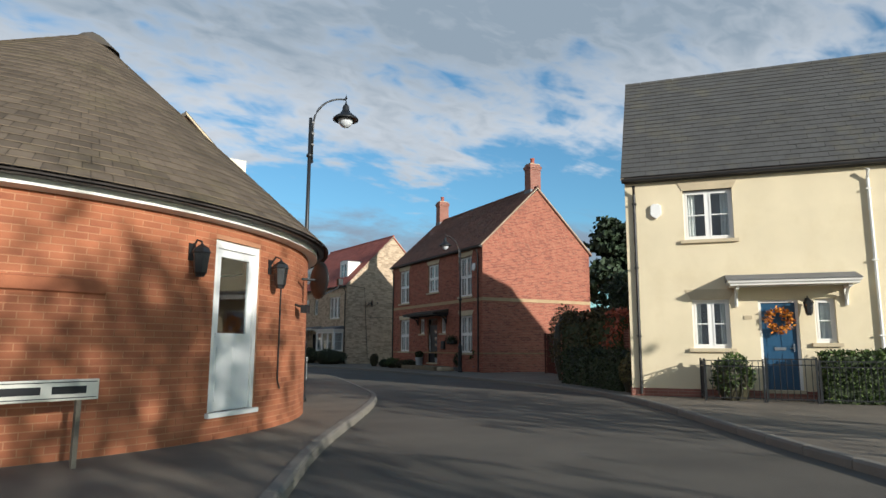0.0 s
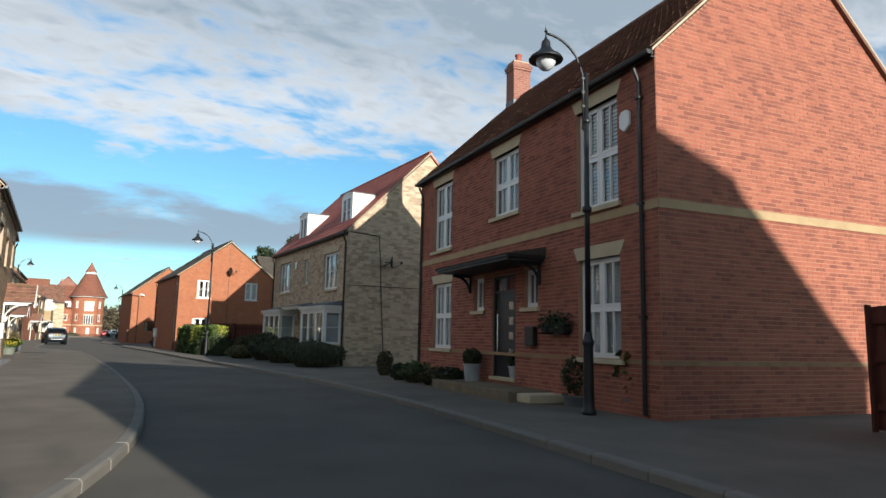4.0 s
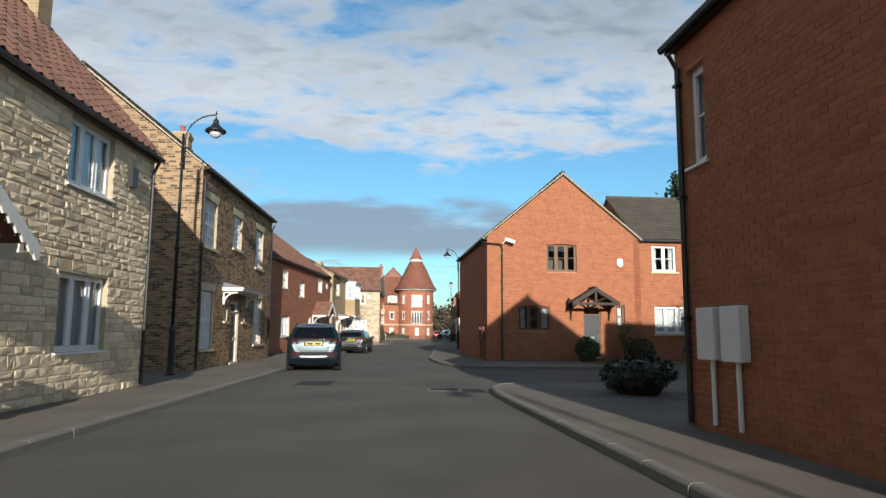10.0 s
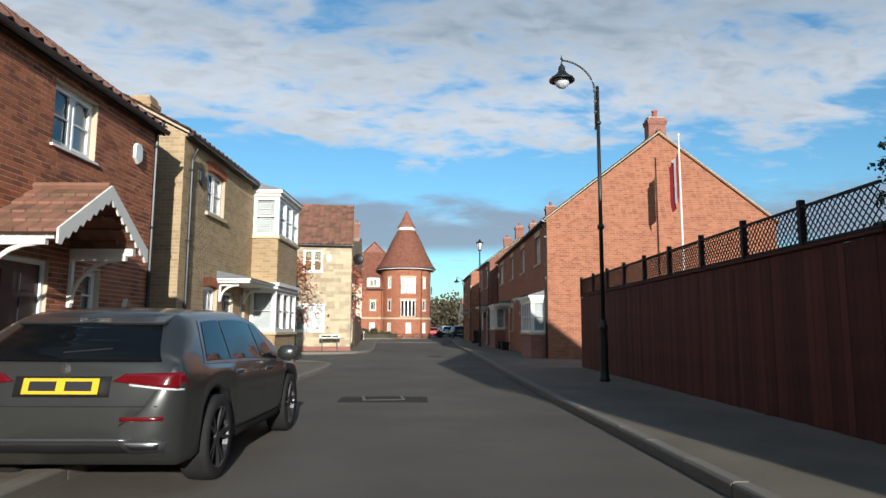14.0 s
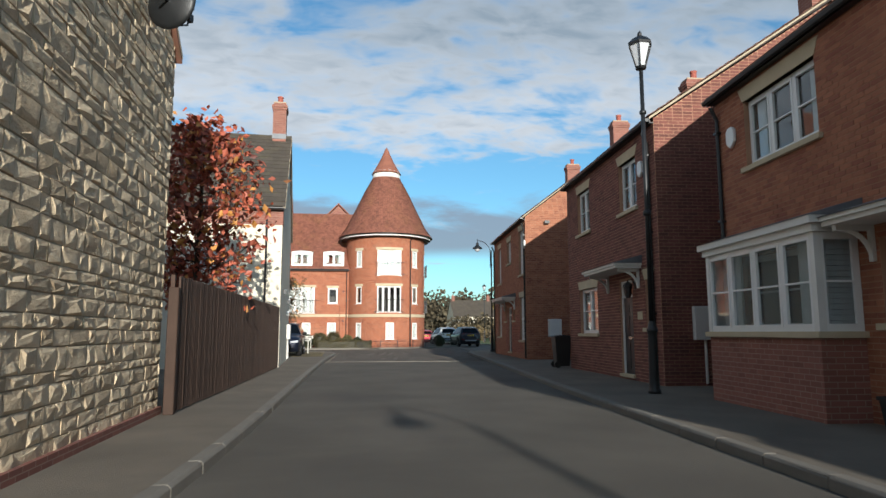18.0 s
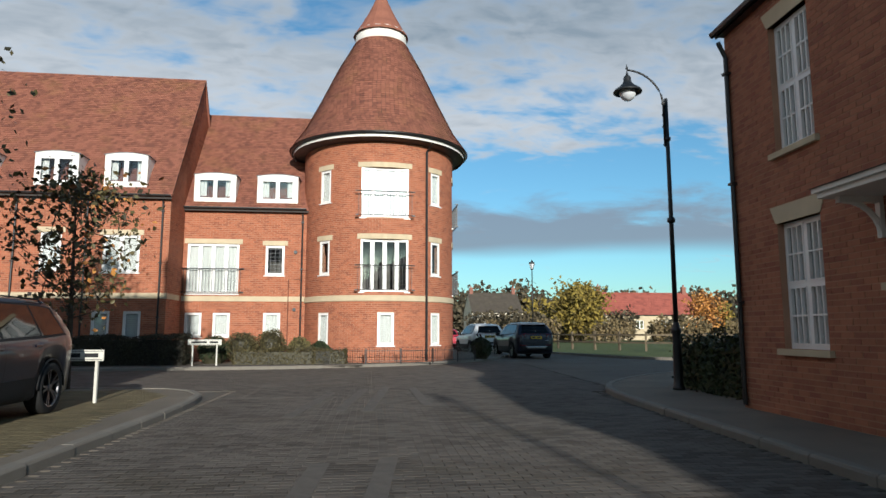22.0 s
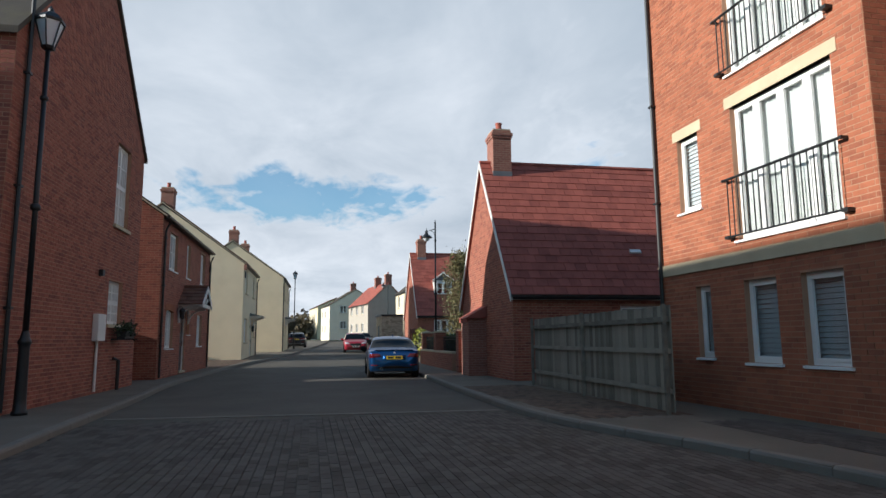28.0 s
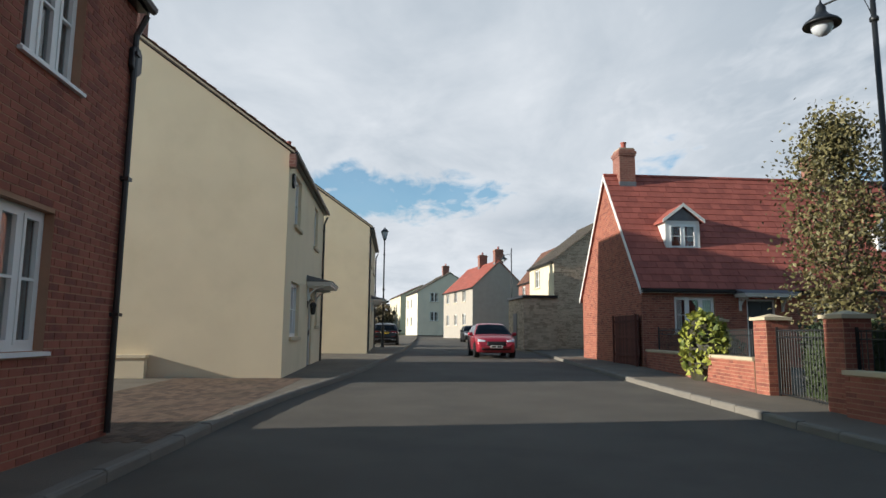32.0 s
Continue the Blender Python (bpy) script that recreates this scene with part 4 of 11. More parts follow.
def house(name, label, origin, angle, L, D, eave, ridge, wall=None, base=None, style="brick", roof=None, front=(), left=(), right=(),
          z0=0.1, oh=0.12, tile=(0.30, 0.30), ridge_mat=None, back_tiles=False, gutter_mat=None, verge="mortar",
          gable_style=None, gable_wall=None, category="house", near=None, near_right=None):
    """A house with its ridge along local x. front: y = 0, facing -y; left: the gable at x = 0; right: the gable at x = L. Openings are (x0, x1, z0, z1)."""
    wall, base, roof = wall or RED, base or MORTAR_RED, roof or T_RED
    H = thing(name, pose(origin[0], origin[1], 0, 0, 0, angle), label, category)
    hf = [o[:4] for o in front]
    build_wall(H, "wall", pose(0, 0, 0), L, eave, hf, base, wall, None, style, z0=z0, near=near)
    gs, gw = gable_style or style, gable_wall or wall
    # the gable at x = L looks along +x, that at x = 0 along -x
    build_wall(H, "gable_wall", pose(L, 0, 0, 0, 0, 90), D, eave, [o[:4] for o in right], base, gw, (ridge - 0.06, D / 2), gs, z0=z0, near=near_right)
    build_wall(H, "gable_wall", pose(0, D, 0, 0, 0, -90), D, eave, [(D - o[1], D - o[0], o[2], o[3]) for o in left], base, gw, (ridge - 0.06, D / 2), gs, z0=z0)
    part("back_wall", Mesh().box(0, L, D - 0.26, D, z0, eave), base, H)
    run = D / 2 + oh
    slope = (ridge - eave) / (D / 2)
    roof_slope(H, "roof_tiles", L, run, eave - slope * oh + 0.1, ridge + 0.1, roof, -oh, 1, tile)
    if back_tiles:
        roof_slope(H, "roof_tiles", L, run, eave - slope * oh + 0.1, ridge + 0.1, roof, D + oh, -1, tile)
    else:
        part("roof", Mesh().prism([(D + oh, eave - slope * oh + 0.1), (D / 2, ridge + 0.1), (D / 2, ridge - 0.04), (D + oh, eave - slope * oh - 0.04)], 0, -0.08, L + 0.08), roof, H)
    rm = ridge_mat or roof
    rd = Mesh()
    k = int(L / 0.45)
    for i in range(k):
        a, b = -0.08 + (L + 0.16) * i / k, -0.08 + (L + 0.16) * (i + 1) / k - 0.012
        rd.tube([(a, D / 2, ridge + 0.10), (b, D / 2, ridge + 0.10)], 0.085, 8)
    part("ridge_tiles", rd, rm, H, kind="stuff")
    part("fascia", Mesh().box(-0.06, L + 0.06, -oh + 0.0, -oh + 0.025, eave - slope * oh - 0.03, eave - slope * oh + 0.06).box(0, L, -oh + 0.025, 0, eave - slope * oh - 0.03, eave - slope * oh - 0.01), BLACK if gutter_mat is None else gutter_mat, H)
    gutter(H, -0.06, L + 0.06, -oh, eave - slope * oh + 0.04)
    if verge == "white":
        for x0, x1 in ((-0.11, -0.081), (L + 0.081, L + 0.11)):
            for sg in (0, 1):
                ya, yb = (-oh, D / 2) if sg == 0 else (D + oh, D / 2)
                za, zb = eave - slope * oh + 0.12, ridge + 0.12
                part("bargeboard", Mesh().prism([(ya, za), (yb, zb), (yb, zb - 0.2), (ya, za - 0.2)][::1 if sg == 0 else -1], 0, x0, x1), WHITE_W, H)
    else:
        for x0, x1 in ((-0.085, 0.0), (L, L + 0.085)):
            for sg in (0, 1):
                ya, yb = (-oh, D / 2) if sg == 0 else (D + oh, D / 2)
                za, zb = eave - slope * oh + 0.085, ridge + 0.085
                part("verge", Mesh().prism([(ya, za), (yb, zb), (yb, zb - 0.05), (ya, za - 0.05)][::1 if sg == 0 else -1], 0, x0, x1), MORTAR_PALE, H)
    for o in front:
        fill(H, Matrix(), o)
    for o in right:
        fill(H, pose(L, 0, 0, 0, 0, 90), o)
    for o in left:
        fill(H, pose(0, D, 0, 0, 0, -90), (D - o[1], D - o[0], *o[2:]))
    return H


def fill(H, wallm, o):
    """Fills an opening (x0, x1, z0, z1, kind, options) with its window or door."""
    x0, x1, z0, z1, kind = o[:5]
    kw = dict(o[5]) if len(o) > 5 else {}
    at = wallm @ pose(x0, 0, z0)
    if kind == "w":
        return window(H, at, x1 - x0, z1 - z0, **kw)
    if kind == "d":
        return door(H, at, x1 - x0, z1 - z0, **kw)


# ---- ground, road, pavements ----
ASPHALT = surf("worn_asphalt", (0.118, 0.104, 0.084), 0.88, 0.28, 0.6, 130, 0.6, stain=(0.076, 0.068, 0.058), stain_scale=0.35, stain_amt=0.6, fine_amt=0.9)
FOOTWAY = surf("footway_asphalt", (0.178, 0.150, 0.115), 0.9, 0.28, 0.9, 140, 0.6, stain=(0.120, 0.104, 0.082), stain_scale=0.5, stain_amt=0.6, fine_amt=0.9)
PATCH = surf("asphalt_patch", (0.032, 0.030, 0.029), 0.85, 0.2, 1.5, 240, 0.5, fine_amt=0.9)
KERB = surf("concrete_kerb", (0.20, 0.18, 0.15), 0.9, 0.2, 2.0, 120, 0.3, objrand=0.06, stain=(0.16, 0.14, 0.115), stain_scale=1.5, stain_amt=0.6)
PAVER = surf("block_paver", (0.100, 0.086, 0.072), 0.9, 0.25, 1.2, 120, 0.35, island=0.75, second=(0.058, 0.049, 0.040), stain=(0.075, 0.062, 0.042), stain_scale=0.8, stain_amt=0.6)
PAVER_RED = surf("red_block_paver", (0.135, 0.088, 0.060), 0.9, 0.3, 1.2, 120, 0.35, island=0.8, second=(0.078, 0.052, 0.038), stain=(0.075, 0.062, 0.036), stain_scale=0.9, stain_amt=0.6)
GRASS_G = surf("turf", (0.075, 0.10, 0.028), 0.95, 0.4, 1.2, 90, 0.6, stain=(0.12, 0.10, 0.045), stain_scale=0.3, stain_amt=0.5)
GRAVEL = surf("gravel_stone", (0.30, 0.26, 0.21), 0.9, 0.35, 4, 80, 0.3, island=1.0, second=(0.12, 0.11, 0.10))
LINE = surf("worn_road_paint", (0.118, 0.104, 0.088), 0.85, 0.25, 5, 60, 0.2, stain=(0.085, 0.074, 0.062), stain_scale=4.0, stain_amt=1.0)
MOSSY = surf("mossy_block_paver", (0.125, 0.100, 0.052), 0.95, 0.3, 1.5, 120, 0.4, island=0.4, second=(0.080, 0.066, 0.034))

KL = [(-6, -7), (0.2, 1.9), (2.0, 4.6), (3.6, 7.1), (5.9, 10.0), (7.4, 12.0), (8.6, 13.9), (9.45, 16.0), (11.2, 20.2), (12.4, 23.4), (13.0, 26.6), (13.4, 30.0), (13.7, 35.5), (13.92, 40.0), (14.1, 48), (14.25, 56.0), (14.3, 58.6), (13.86, 60.6),
      (12.55, 64.2), (12.15, 67.0), (12.5, 74), (12.85, 80.4), (13.05, 84), (13.1, 93.4), (13.65, 96.8), (14.1, 100.8), (14.8, 109.4), (15.3, 112.5), (15.8, 117.0), (15.4, 118.4), (14.0, 119.2), (-30, 119.6)]
KL2 = [(-30, 126.4), (14.5, 126.7), (16.2, 127.5), (16.9, 128.6), (17.35, 130.4), (17.6, 135), (17.76, 140.3), (18.0, 147), (18.2, 152), (18.45, 157), (18.9, 163.4), (18.3, 165.0), (17.0, 165.6), (10, 165.5), (3, 165.4), (-2.5, 165.5), (-6, 165.35), (-16, 166.0), (-21, 166.7), (-27.5, 168.2), (-40, 170.2), (-60, 172.9), (-90, 176.3)]
KR1 = [(2.5, -3.5), (6.5, 1.6), (8.56, 4.4), (10.9, 7.1), (13.4, 10.4), (15.3, 15.0), (16.6, 21.5), (17.6, 27), (18.2, 33), (18.2, 40), (18.25, 52), (18.38, 60), (18.3, 70), (18.2, 76.0), (18.5, 77.6), (19.6, 78.5), (60, 78.6)]
KR2 = [(60, 85.2), (20.4, 85.2), (19.1, 85.6), (18.5, 87), (18.26, 91.5), (18.4, 94), (19.1, 100), (20.0, 110), (21.5, 122), (22.2, 129), (22.9, 136), (23.5, 141), (24.0, 145), (24.9, 152), (25.7, 158.5), (26.3, 163.2), (26.9, 164.9), (28.2, 166.7), (31, 169.2), (42, 172)]
KF = [(-90, 184.0), (-50, 178.8), (-28, 175.3), (-16.7, 173.8), (-6.6, 172.85), (1.0, 172.2), (4.2, 172.1), (7, 172.9), (12.5, 173.35), (18.6, 173.45), (22, 174.0), (24.2, 175.1), (26.2, 176.9), (28.4, 179.6), (29.6, 184), (30.0, 195), (29.5, 215)]
KG = [(29.9 + 13, 173.5), (34.6, 177.6), (33.4, 182), (32.6, 190), (32.3, 200), (32.0, 215)]


def smooth_line(pts, step=0.9):
    """Even points along a line rounded at its corners."""
    p = [Vector((*q, 0)) for q in pts]
    for _ in range(2):
        q = [p[0]]
        for a, b in zip(p[:-1], p[1:]):
            q += [a.lerp(b, 0.25), a.lerp(b, 0.75)]
        p = q + [p[-1]]
    out, carry = [p[0]], 0.0
    for a, b in zip(p[:-1], p[1:]):
        d = (b - a).length
        t = step - carry
        while t < d:
            out.append(a.lerp(b, t / d))
            t += step
        carry = (carry + d) % step
    return out + [p[-1]]


def sheet(name, outline, z, mat, kind="structure", label="", thick=0.0, category=""):
    bm = bmesh.new()
    vs = [bm.verts.new((x, y, z)) for x, y in outline]
    f = bm.faces.new(vs)
    bmesh.ops.recalc_face_normals(bm, faces=[f])
    if f.normal.z < 0:
        f.normal_flip()
    if thick:
        r = bmesh.ops.extrude_face_region(bm, geom=[f])
        bmesh.ops.translate(bm, verts=[g for g in r["geom"] if isinstance(g, bmesh.types.BMVert)], vec=(0, 0, thick))
        bmesh.ops.recalc_face_normals(bm, faces=bm.faces)
    bmesh.ops.triangulate(bm, faces=bm.faces[:])
    me = bpy.data.meshes.new(name)
    bm.to_mesh(me)
    bm.free()
    me.materials.append(mat)
    return tagged(new(name, me), label, category, "", kind)


def xy(line):
    return [(p.x, p.y) for p in line]


sheet("ground", [(-2500, -2500), (2500, -2500), (2500, 2500), (-2500, 2500)], -0.03, GRASS_G, label="rough grass and earth reaching to the horizon")
sheet("road", [(-40, -40), (70, -40), (70, 170), (48, 176), (34, 216), (28, 216), (28, 185), (-110, 185), (-110, 100), (-40, 60)], 0.0, ASPHALT, label="worn grey asphalt carriageway with darker patches", thick=-0.02)
lines = {"l1": smooth_line(KL), "l2": smooth_line(KL2), "r1": smooth_line(KR1), "r2": smooth_line(KR2), "f": smooth_line(KF), "g": smooth_line(KG)}
sheet("pavement", xy(lines["l1"]) + [(-45, 119.6), (-45, -40), (-30, -40)], 0.1, FOOTWAY, label="asphalt footway and yards raised behind the kerb", thick=-0.12)
sheet("pavement", xy(lines["l2"]) + [(-90, 130), (-45, 126.4)], 0.1, FOOTWAY, label="asphalt footway and yards raised behind the kerb", thick=-0.12)
sheet("pavement", xy(lines["r1"]) + [(60, -40), (20, -40)], 0.1, FOOTWAY, label="asphalt footway and front gardens behind the kerb", thick=-0.12)
sheet("pavement", xy(lines["r2"]) + [(60, 172), (60, 90)], 0.1, FOOTWAY, label="asphalt footway in the shade of the terrace", thick=-0.12)
sheet("pavement", xy(lines["f"]) + [(20, 215), (-90, 215)], 0.1, FOOTWAY, label="paved footway in front of the flats", thick=-0.12)
sheet("verge_lawn", xy(lines["g"]) + [(200, 215), (200, 173.5)], 0.1, GRASS_G, label="mown grass verge beside the bend", thick=-0.12)

# kerbs: single stones along each line, sharing one mesh
_k = Mesh().prism([(0.012, -0.05), (-0.125, -0.05), (-0.125, 0.112), (-0.018, 0.112), (0.012, 0.085)], 0, -0.443, 0.443)
KERBSTONE = bevelled(_k.data("kerbstone", KERB), 0.006, 1)


def kerb(line, side, lo=None, label="row of worn concrete kerbstones"):
    top = thing("kerb", Matrix(), label, "kerb", kind="structure")
    for a, b in zip(line[:-1], line[1:]):
        d = b - a
        if d.length < 0.6 or a.x < -62 or a.y < -6 or a.x > 48 or a.y > 196:
            continue
        m = (a + b) / 2
        ang = math.degrees(math.atan2(d.y, d.x)) + (0 if side > 0 else 180)
        ob = new("kerbstone", KERBSTONE)
        ob.parent = top
        ob.matrix_basis = pose(m.x, m.y, RNG.uniform(0.0, 0.005), 0, 0, ang + RNG.uniform(-0.6, 0.6))
        ob.scale = (d.length / 0.9, 1, 1)
    return top


kerb(lines["l1"], -1)
kerb(lines["l2"], -1)
kerb(lines["r1"], 1)
kerb(lines["r2"], 1)
kerb(lines["f"], -1)
kerb(lines["g"], -1)

# patches, covers and lines in the carriageway
for (x, y, w, h, a) in ((12.6, 63.6, 1.0, 2.6, 8), (14.42, 79.2, 0.85, 1.2, -4), (16.9, 107.2, 1.5, 0.9, -5), (16.6, 100.2, 1.3, 0.5, -4), (19.9, 124.6, 0.55, 1.2, 0), (11.9, 55.6, 1.1, 0.9, 0), (18.0, 77.0, 0.5, 0.8, 0), (22.2, 165.6, 0.6, 0.6, 0)):
    m = Mesh().box(-w / 2, w / 2, -h / 2, h / 2, 0.0, 0.004)
    z = 0.1 if x < 12.2 and y < 60 else 0.0
    tagged(part("road_patch", m, PATCH, at=pose(x, y, z + 0.001, 0, 0, a)), "dark rectangular repair patch in the asphalt", "road patch", kind="structure")
for (x, y, z) in ((12.0, 50.8, 0.1), (16.9, 107.4, 0.004), (17.4, 77.3, 0.0), (13.2, 111.7, 0.1)):
    c = thing("utility_cover", pose(x, y, z, 0, 0, RNG.uniform(-6, 6)), "flat grey iron utility cover set in the paving", "manhole cover")
    part("cover_frame", Mesh().box(-0.36, 0.36, -0.3, 0.3, 0.0, 0.005), KERB, c)
    part("lid", Mesh().box(-0.31, 0.31, -0.25, 0.25, 0.005, 0.009), PATCH, c)


# block-paved table at the junction
def pavers(name, inside, x0, x1, y0, y1, mat, z, angle=0.0, bw=0.2, bh=0.1, label=""):
    ca, sa = math.cos(radians(angle)), math.sin(radians(angle))
    cx, cy = (x0 + x1) / 2, (y0 + y1) / 2
    nx, ny = int((x1 - x0) / bw), int((y1 - y0) / bh)
    i, j = np.meshgrid(np.arange(-nx, nx), np.arange(-ny, ny), indexing="ij")
    u = (i * bw + (j % 2) * bw / 2).ravel()
    v = (j * bh).ravel()
    X, Y = cx + u * ca - v * sa, cy + u * sa + v * ca
    keep = (X > x0) & (X < x1) & (Y > y0) & (Y < y1)
    keep[keep] = inside(X[keep], Y[keep])
    u, v = u[keep], v[keep]
    k = len(u)
    jn = 0.0040
    P = np.empty((k, 8, 3))
    hz = z + RNG.uniform(-0.0006, 0.0006, k)
    for n, (a, b, t) in enumerate(((0, 0, 0), (1, 0, 0), (1, 1, 0), (0, 1, 0), (0, 0, 1), (1, 0, 1), (1, 1, 1), (0, 1, 1))):
        uu, vv = u + (bw - jn if a else jn), v + (bh - jn if b else jn)
        P[:, n, 0], P[:, n, 1] = cx + uu * ca - vv * sa, cy + uu * sa + vv * ca
        P[:, n, 2] = hz if t else z - 0.02
    q = np.array([(4, 5, 6, 7), (0, 1, 5, 4), (1, 2, 6, 5), (2, 3, 7, 6), (3, 0, 4, 7)])
    f = (np.arange(k)[:, None, None] * 8 + q[None]).reshape(-1)
    me = bpy.data.meshes.new(name)
    me.vertices.add(k * 8)
    me.vertices.foreach_set("co", P.astype(np.float32).ravel())
    me.loops.add(len(f))
    me.loops.foreach_set("vertex_index", f.astype(np.int32))
    me.polygons.add(len(f) // 4)
    me.polygons.foreach_set("loop_start", np.arange(0, len(f), 4, dtype=np.int32))
    me.polygons.foreach_set("loop_total", np.full(len(f) // 4, 4, dtype=np.int32))
    me.materials.append(mat)
    me.update(calc_edges=True)
    me.shade_flat()
    return tagged(new(name, me), label, "paving", "", "stuff")


def in_table(X, Y):
    right = np.where(Y < 164, 24.9 + (Y - 152) * 0.125 - 0.15, np.where(Y < 172, 26.5 + (Y - 164) * 0.62, 31.0))
    left = np.where(Y < 165.4, 18.35 + (Y - 154) * 0.05, 2.0)
    top = np.where(X < 19, 173.2, 173.2 + np.clip((X - 19) * 0.36, 0, 3.2) - 0.05)
    edge = X < 26.5 + (Y - 160) * 0.10
    return (X < right) & (X > left) & (Y < top) & edge & ~((X < 2.4) & (Y < 160)) & (X > 1.8)


pavers("block_paving", in_table, 1.5, 32, 153.6, 177, PAVER, 0.012, -3, 0.2, 0.1, "grey-brown block paving across the junction")
pavers("block_paving", lambda X, Y: (X > 13.0) & (X < 18.0 + np.clip(163.6 - Y, -3, 0) * 0.6) & (Y < 164.9), 13.0, 18.3, 157.5, 165.0, MOSSY, 0.104, -3, 0.2, 0.1, "mossy brown block paving on the corner before the flats")
# worn markings on the approach
for (x, y, L, a) in ((20.9, 156.5, 2.0, -6), (21.45, 156.2, 3.0, -8), (20.75, 162.8, 4.0, -9), (21.45, 163.5, 4.0, -8), (21.9, 163.6, 4.4, -8), (22.7, 163.8, 3.6, -2)):
    tagged(part("road_marking", Mesh().box(-0.09, 0.09, -L / 2, L / 2, 0, 0.003), LINE, at=pose(x, y, 0.0155, 0, 0, a)), "faded pale marking worn into the paving", "road marking", kind="structure")
tagged(part("paving_edge", Mesh().box(-3.3, 3.3, -0.07, 0.07, 0, 0.02), KERB, at=pose(21.6, 153.55, 0, 0, 0, -6)), "flush concrete edging across the road", "kerb", kind="structure")
tagged(part("paving_edge", Mesh().box(-0.07, 0.07, -3.2, 3.2, 0, 0.02), KERB, at=pose(1.75, 168.8, 0, 0, 0, -6)), "flush concrete edging across the road", "kerb", kind="structure")
pavers("block_paving", lambda X, Y: (Y < 166.05 - (X + 16.8) * 0.115 - 0.14) & (Y > 163.2 - (X + 16.8) * 0.1), -25.4, -17.0, 162.8, 168.0, PAVER_RED, 0.104, -6, 0.2, 0.1, "reddish block-paved drive between the houses")
pavers("block_paving", lambda X, Y: X > -99, -2.6, 4.2, 172.5, 174.2, PAVER_RED, 0.104, -5, 0.2, 0.1, "reddish block-paved drive before the fence")
pavers("block_paving", lambda X, Y: X > -99, 5.0, 21.8, 173.75, 174.7, PAVER, 0.104, -2, 0.2, 0.1, "grey block-paved footway before the flats")
for (x, y, w, h, a) in ((20.7, 85.75, 1.5, 0.8, 4), (20.9, 87.3, 1.2, 0.8, 0)):
    tagged(part("paving_slab", Mesh().box(-w / 2, w / 2, -h / 2, h / 2, 0, 0.006), KERB, at=pose(x, y, 0.1, 0, 0, a)), "buff concrete paving slabs at the crossing", "paving slab", kind="structure")


# ---- houses ----
def off(o, ang, d):
    """The point d along the direction ang from o."""
    return (o[0] + d * math.cos(radians(ang)), o[1] + d * math.sin(radians(ang)))


def W(x0, x1, z0, z1, **k):
    return (x0, x1, z0, z1, "w", k)


def Dr(x0, x1, z0, z1, mat, **k):
    return (x0, x1, z0, z1, "d", dict(mat=mat, **k))


def bay(H, at, w, depth, zb, zt, base, wallz=0.1, cols=3, rows=2, roof=True, curtain=1):
    """A square bay: low wall, windows on three sides, flat lead roof. at: the wall point under its first edge."""
    b = part("bay_window", Mesh().box(0, w, -depth, -0.004, wallz, zb - 0.08), base, H, at=at)
    part("bay_sill", Mesh().box(-0.06, w + 0.06, -depth - 0.06, -0.004, zb - 0.08, zb), STONE_T, b)
    h = zt - zb
    window(b, pose(0.05, -depth, zb), w - 0.1, h, cols=cols, rows=rows, lintel="", sill="", curtain=curtain, depth=0.01, lining=False)
    window(b, pose(w, -depth + 0.03, zb, 0, 0, 90), depth - 0.04, h, cols=1, rows=rows, lintel="", sill="", curtain=2, depth=0.01, lining=False)
    window(b, pose(0, -0.01, zb, 0, 0, -90), depth - 0.04, h, cols=1, rows=rows, lintel="", sill="", curtain=2, depth=0.01, lining=False)
    part("corner_post", Mesh().box(-0.01, 0.09, -depth - 0.01, -depth + 0.09, zb, zt), WHITE_W, b)
    part("corner_post", Mesh().box(w - 0.09, w + 0.01, -depth - 0.01, -depth + 0.09, zb, zt), WHITE_W, b)
    part("bay_cornice", Mesh().box(-0.05, w + 0.05, -depth - 0.05, -0.004, zt, zt + 0.1).box(-0.11, w + 0.11, -depth - 0.11, -0.004, zt + 0.1, zt + 0.2), WHITE_W, b)
    if roof:
        part("bay_roof", Mesh().prism([(-depth - 0.13, zt + 0.2), (-0.004, zt + 0.2), (-0.004, zt + 0.42)], 0, -0.13, w + 0.13), LEAD, b)
    return b


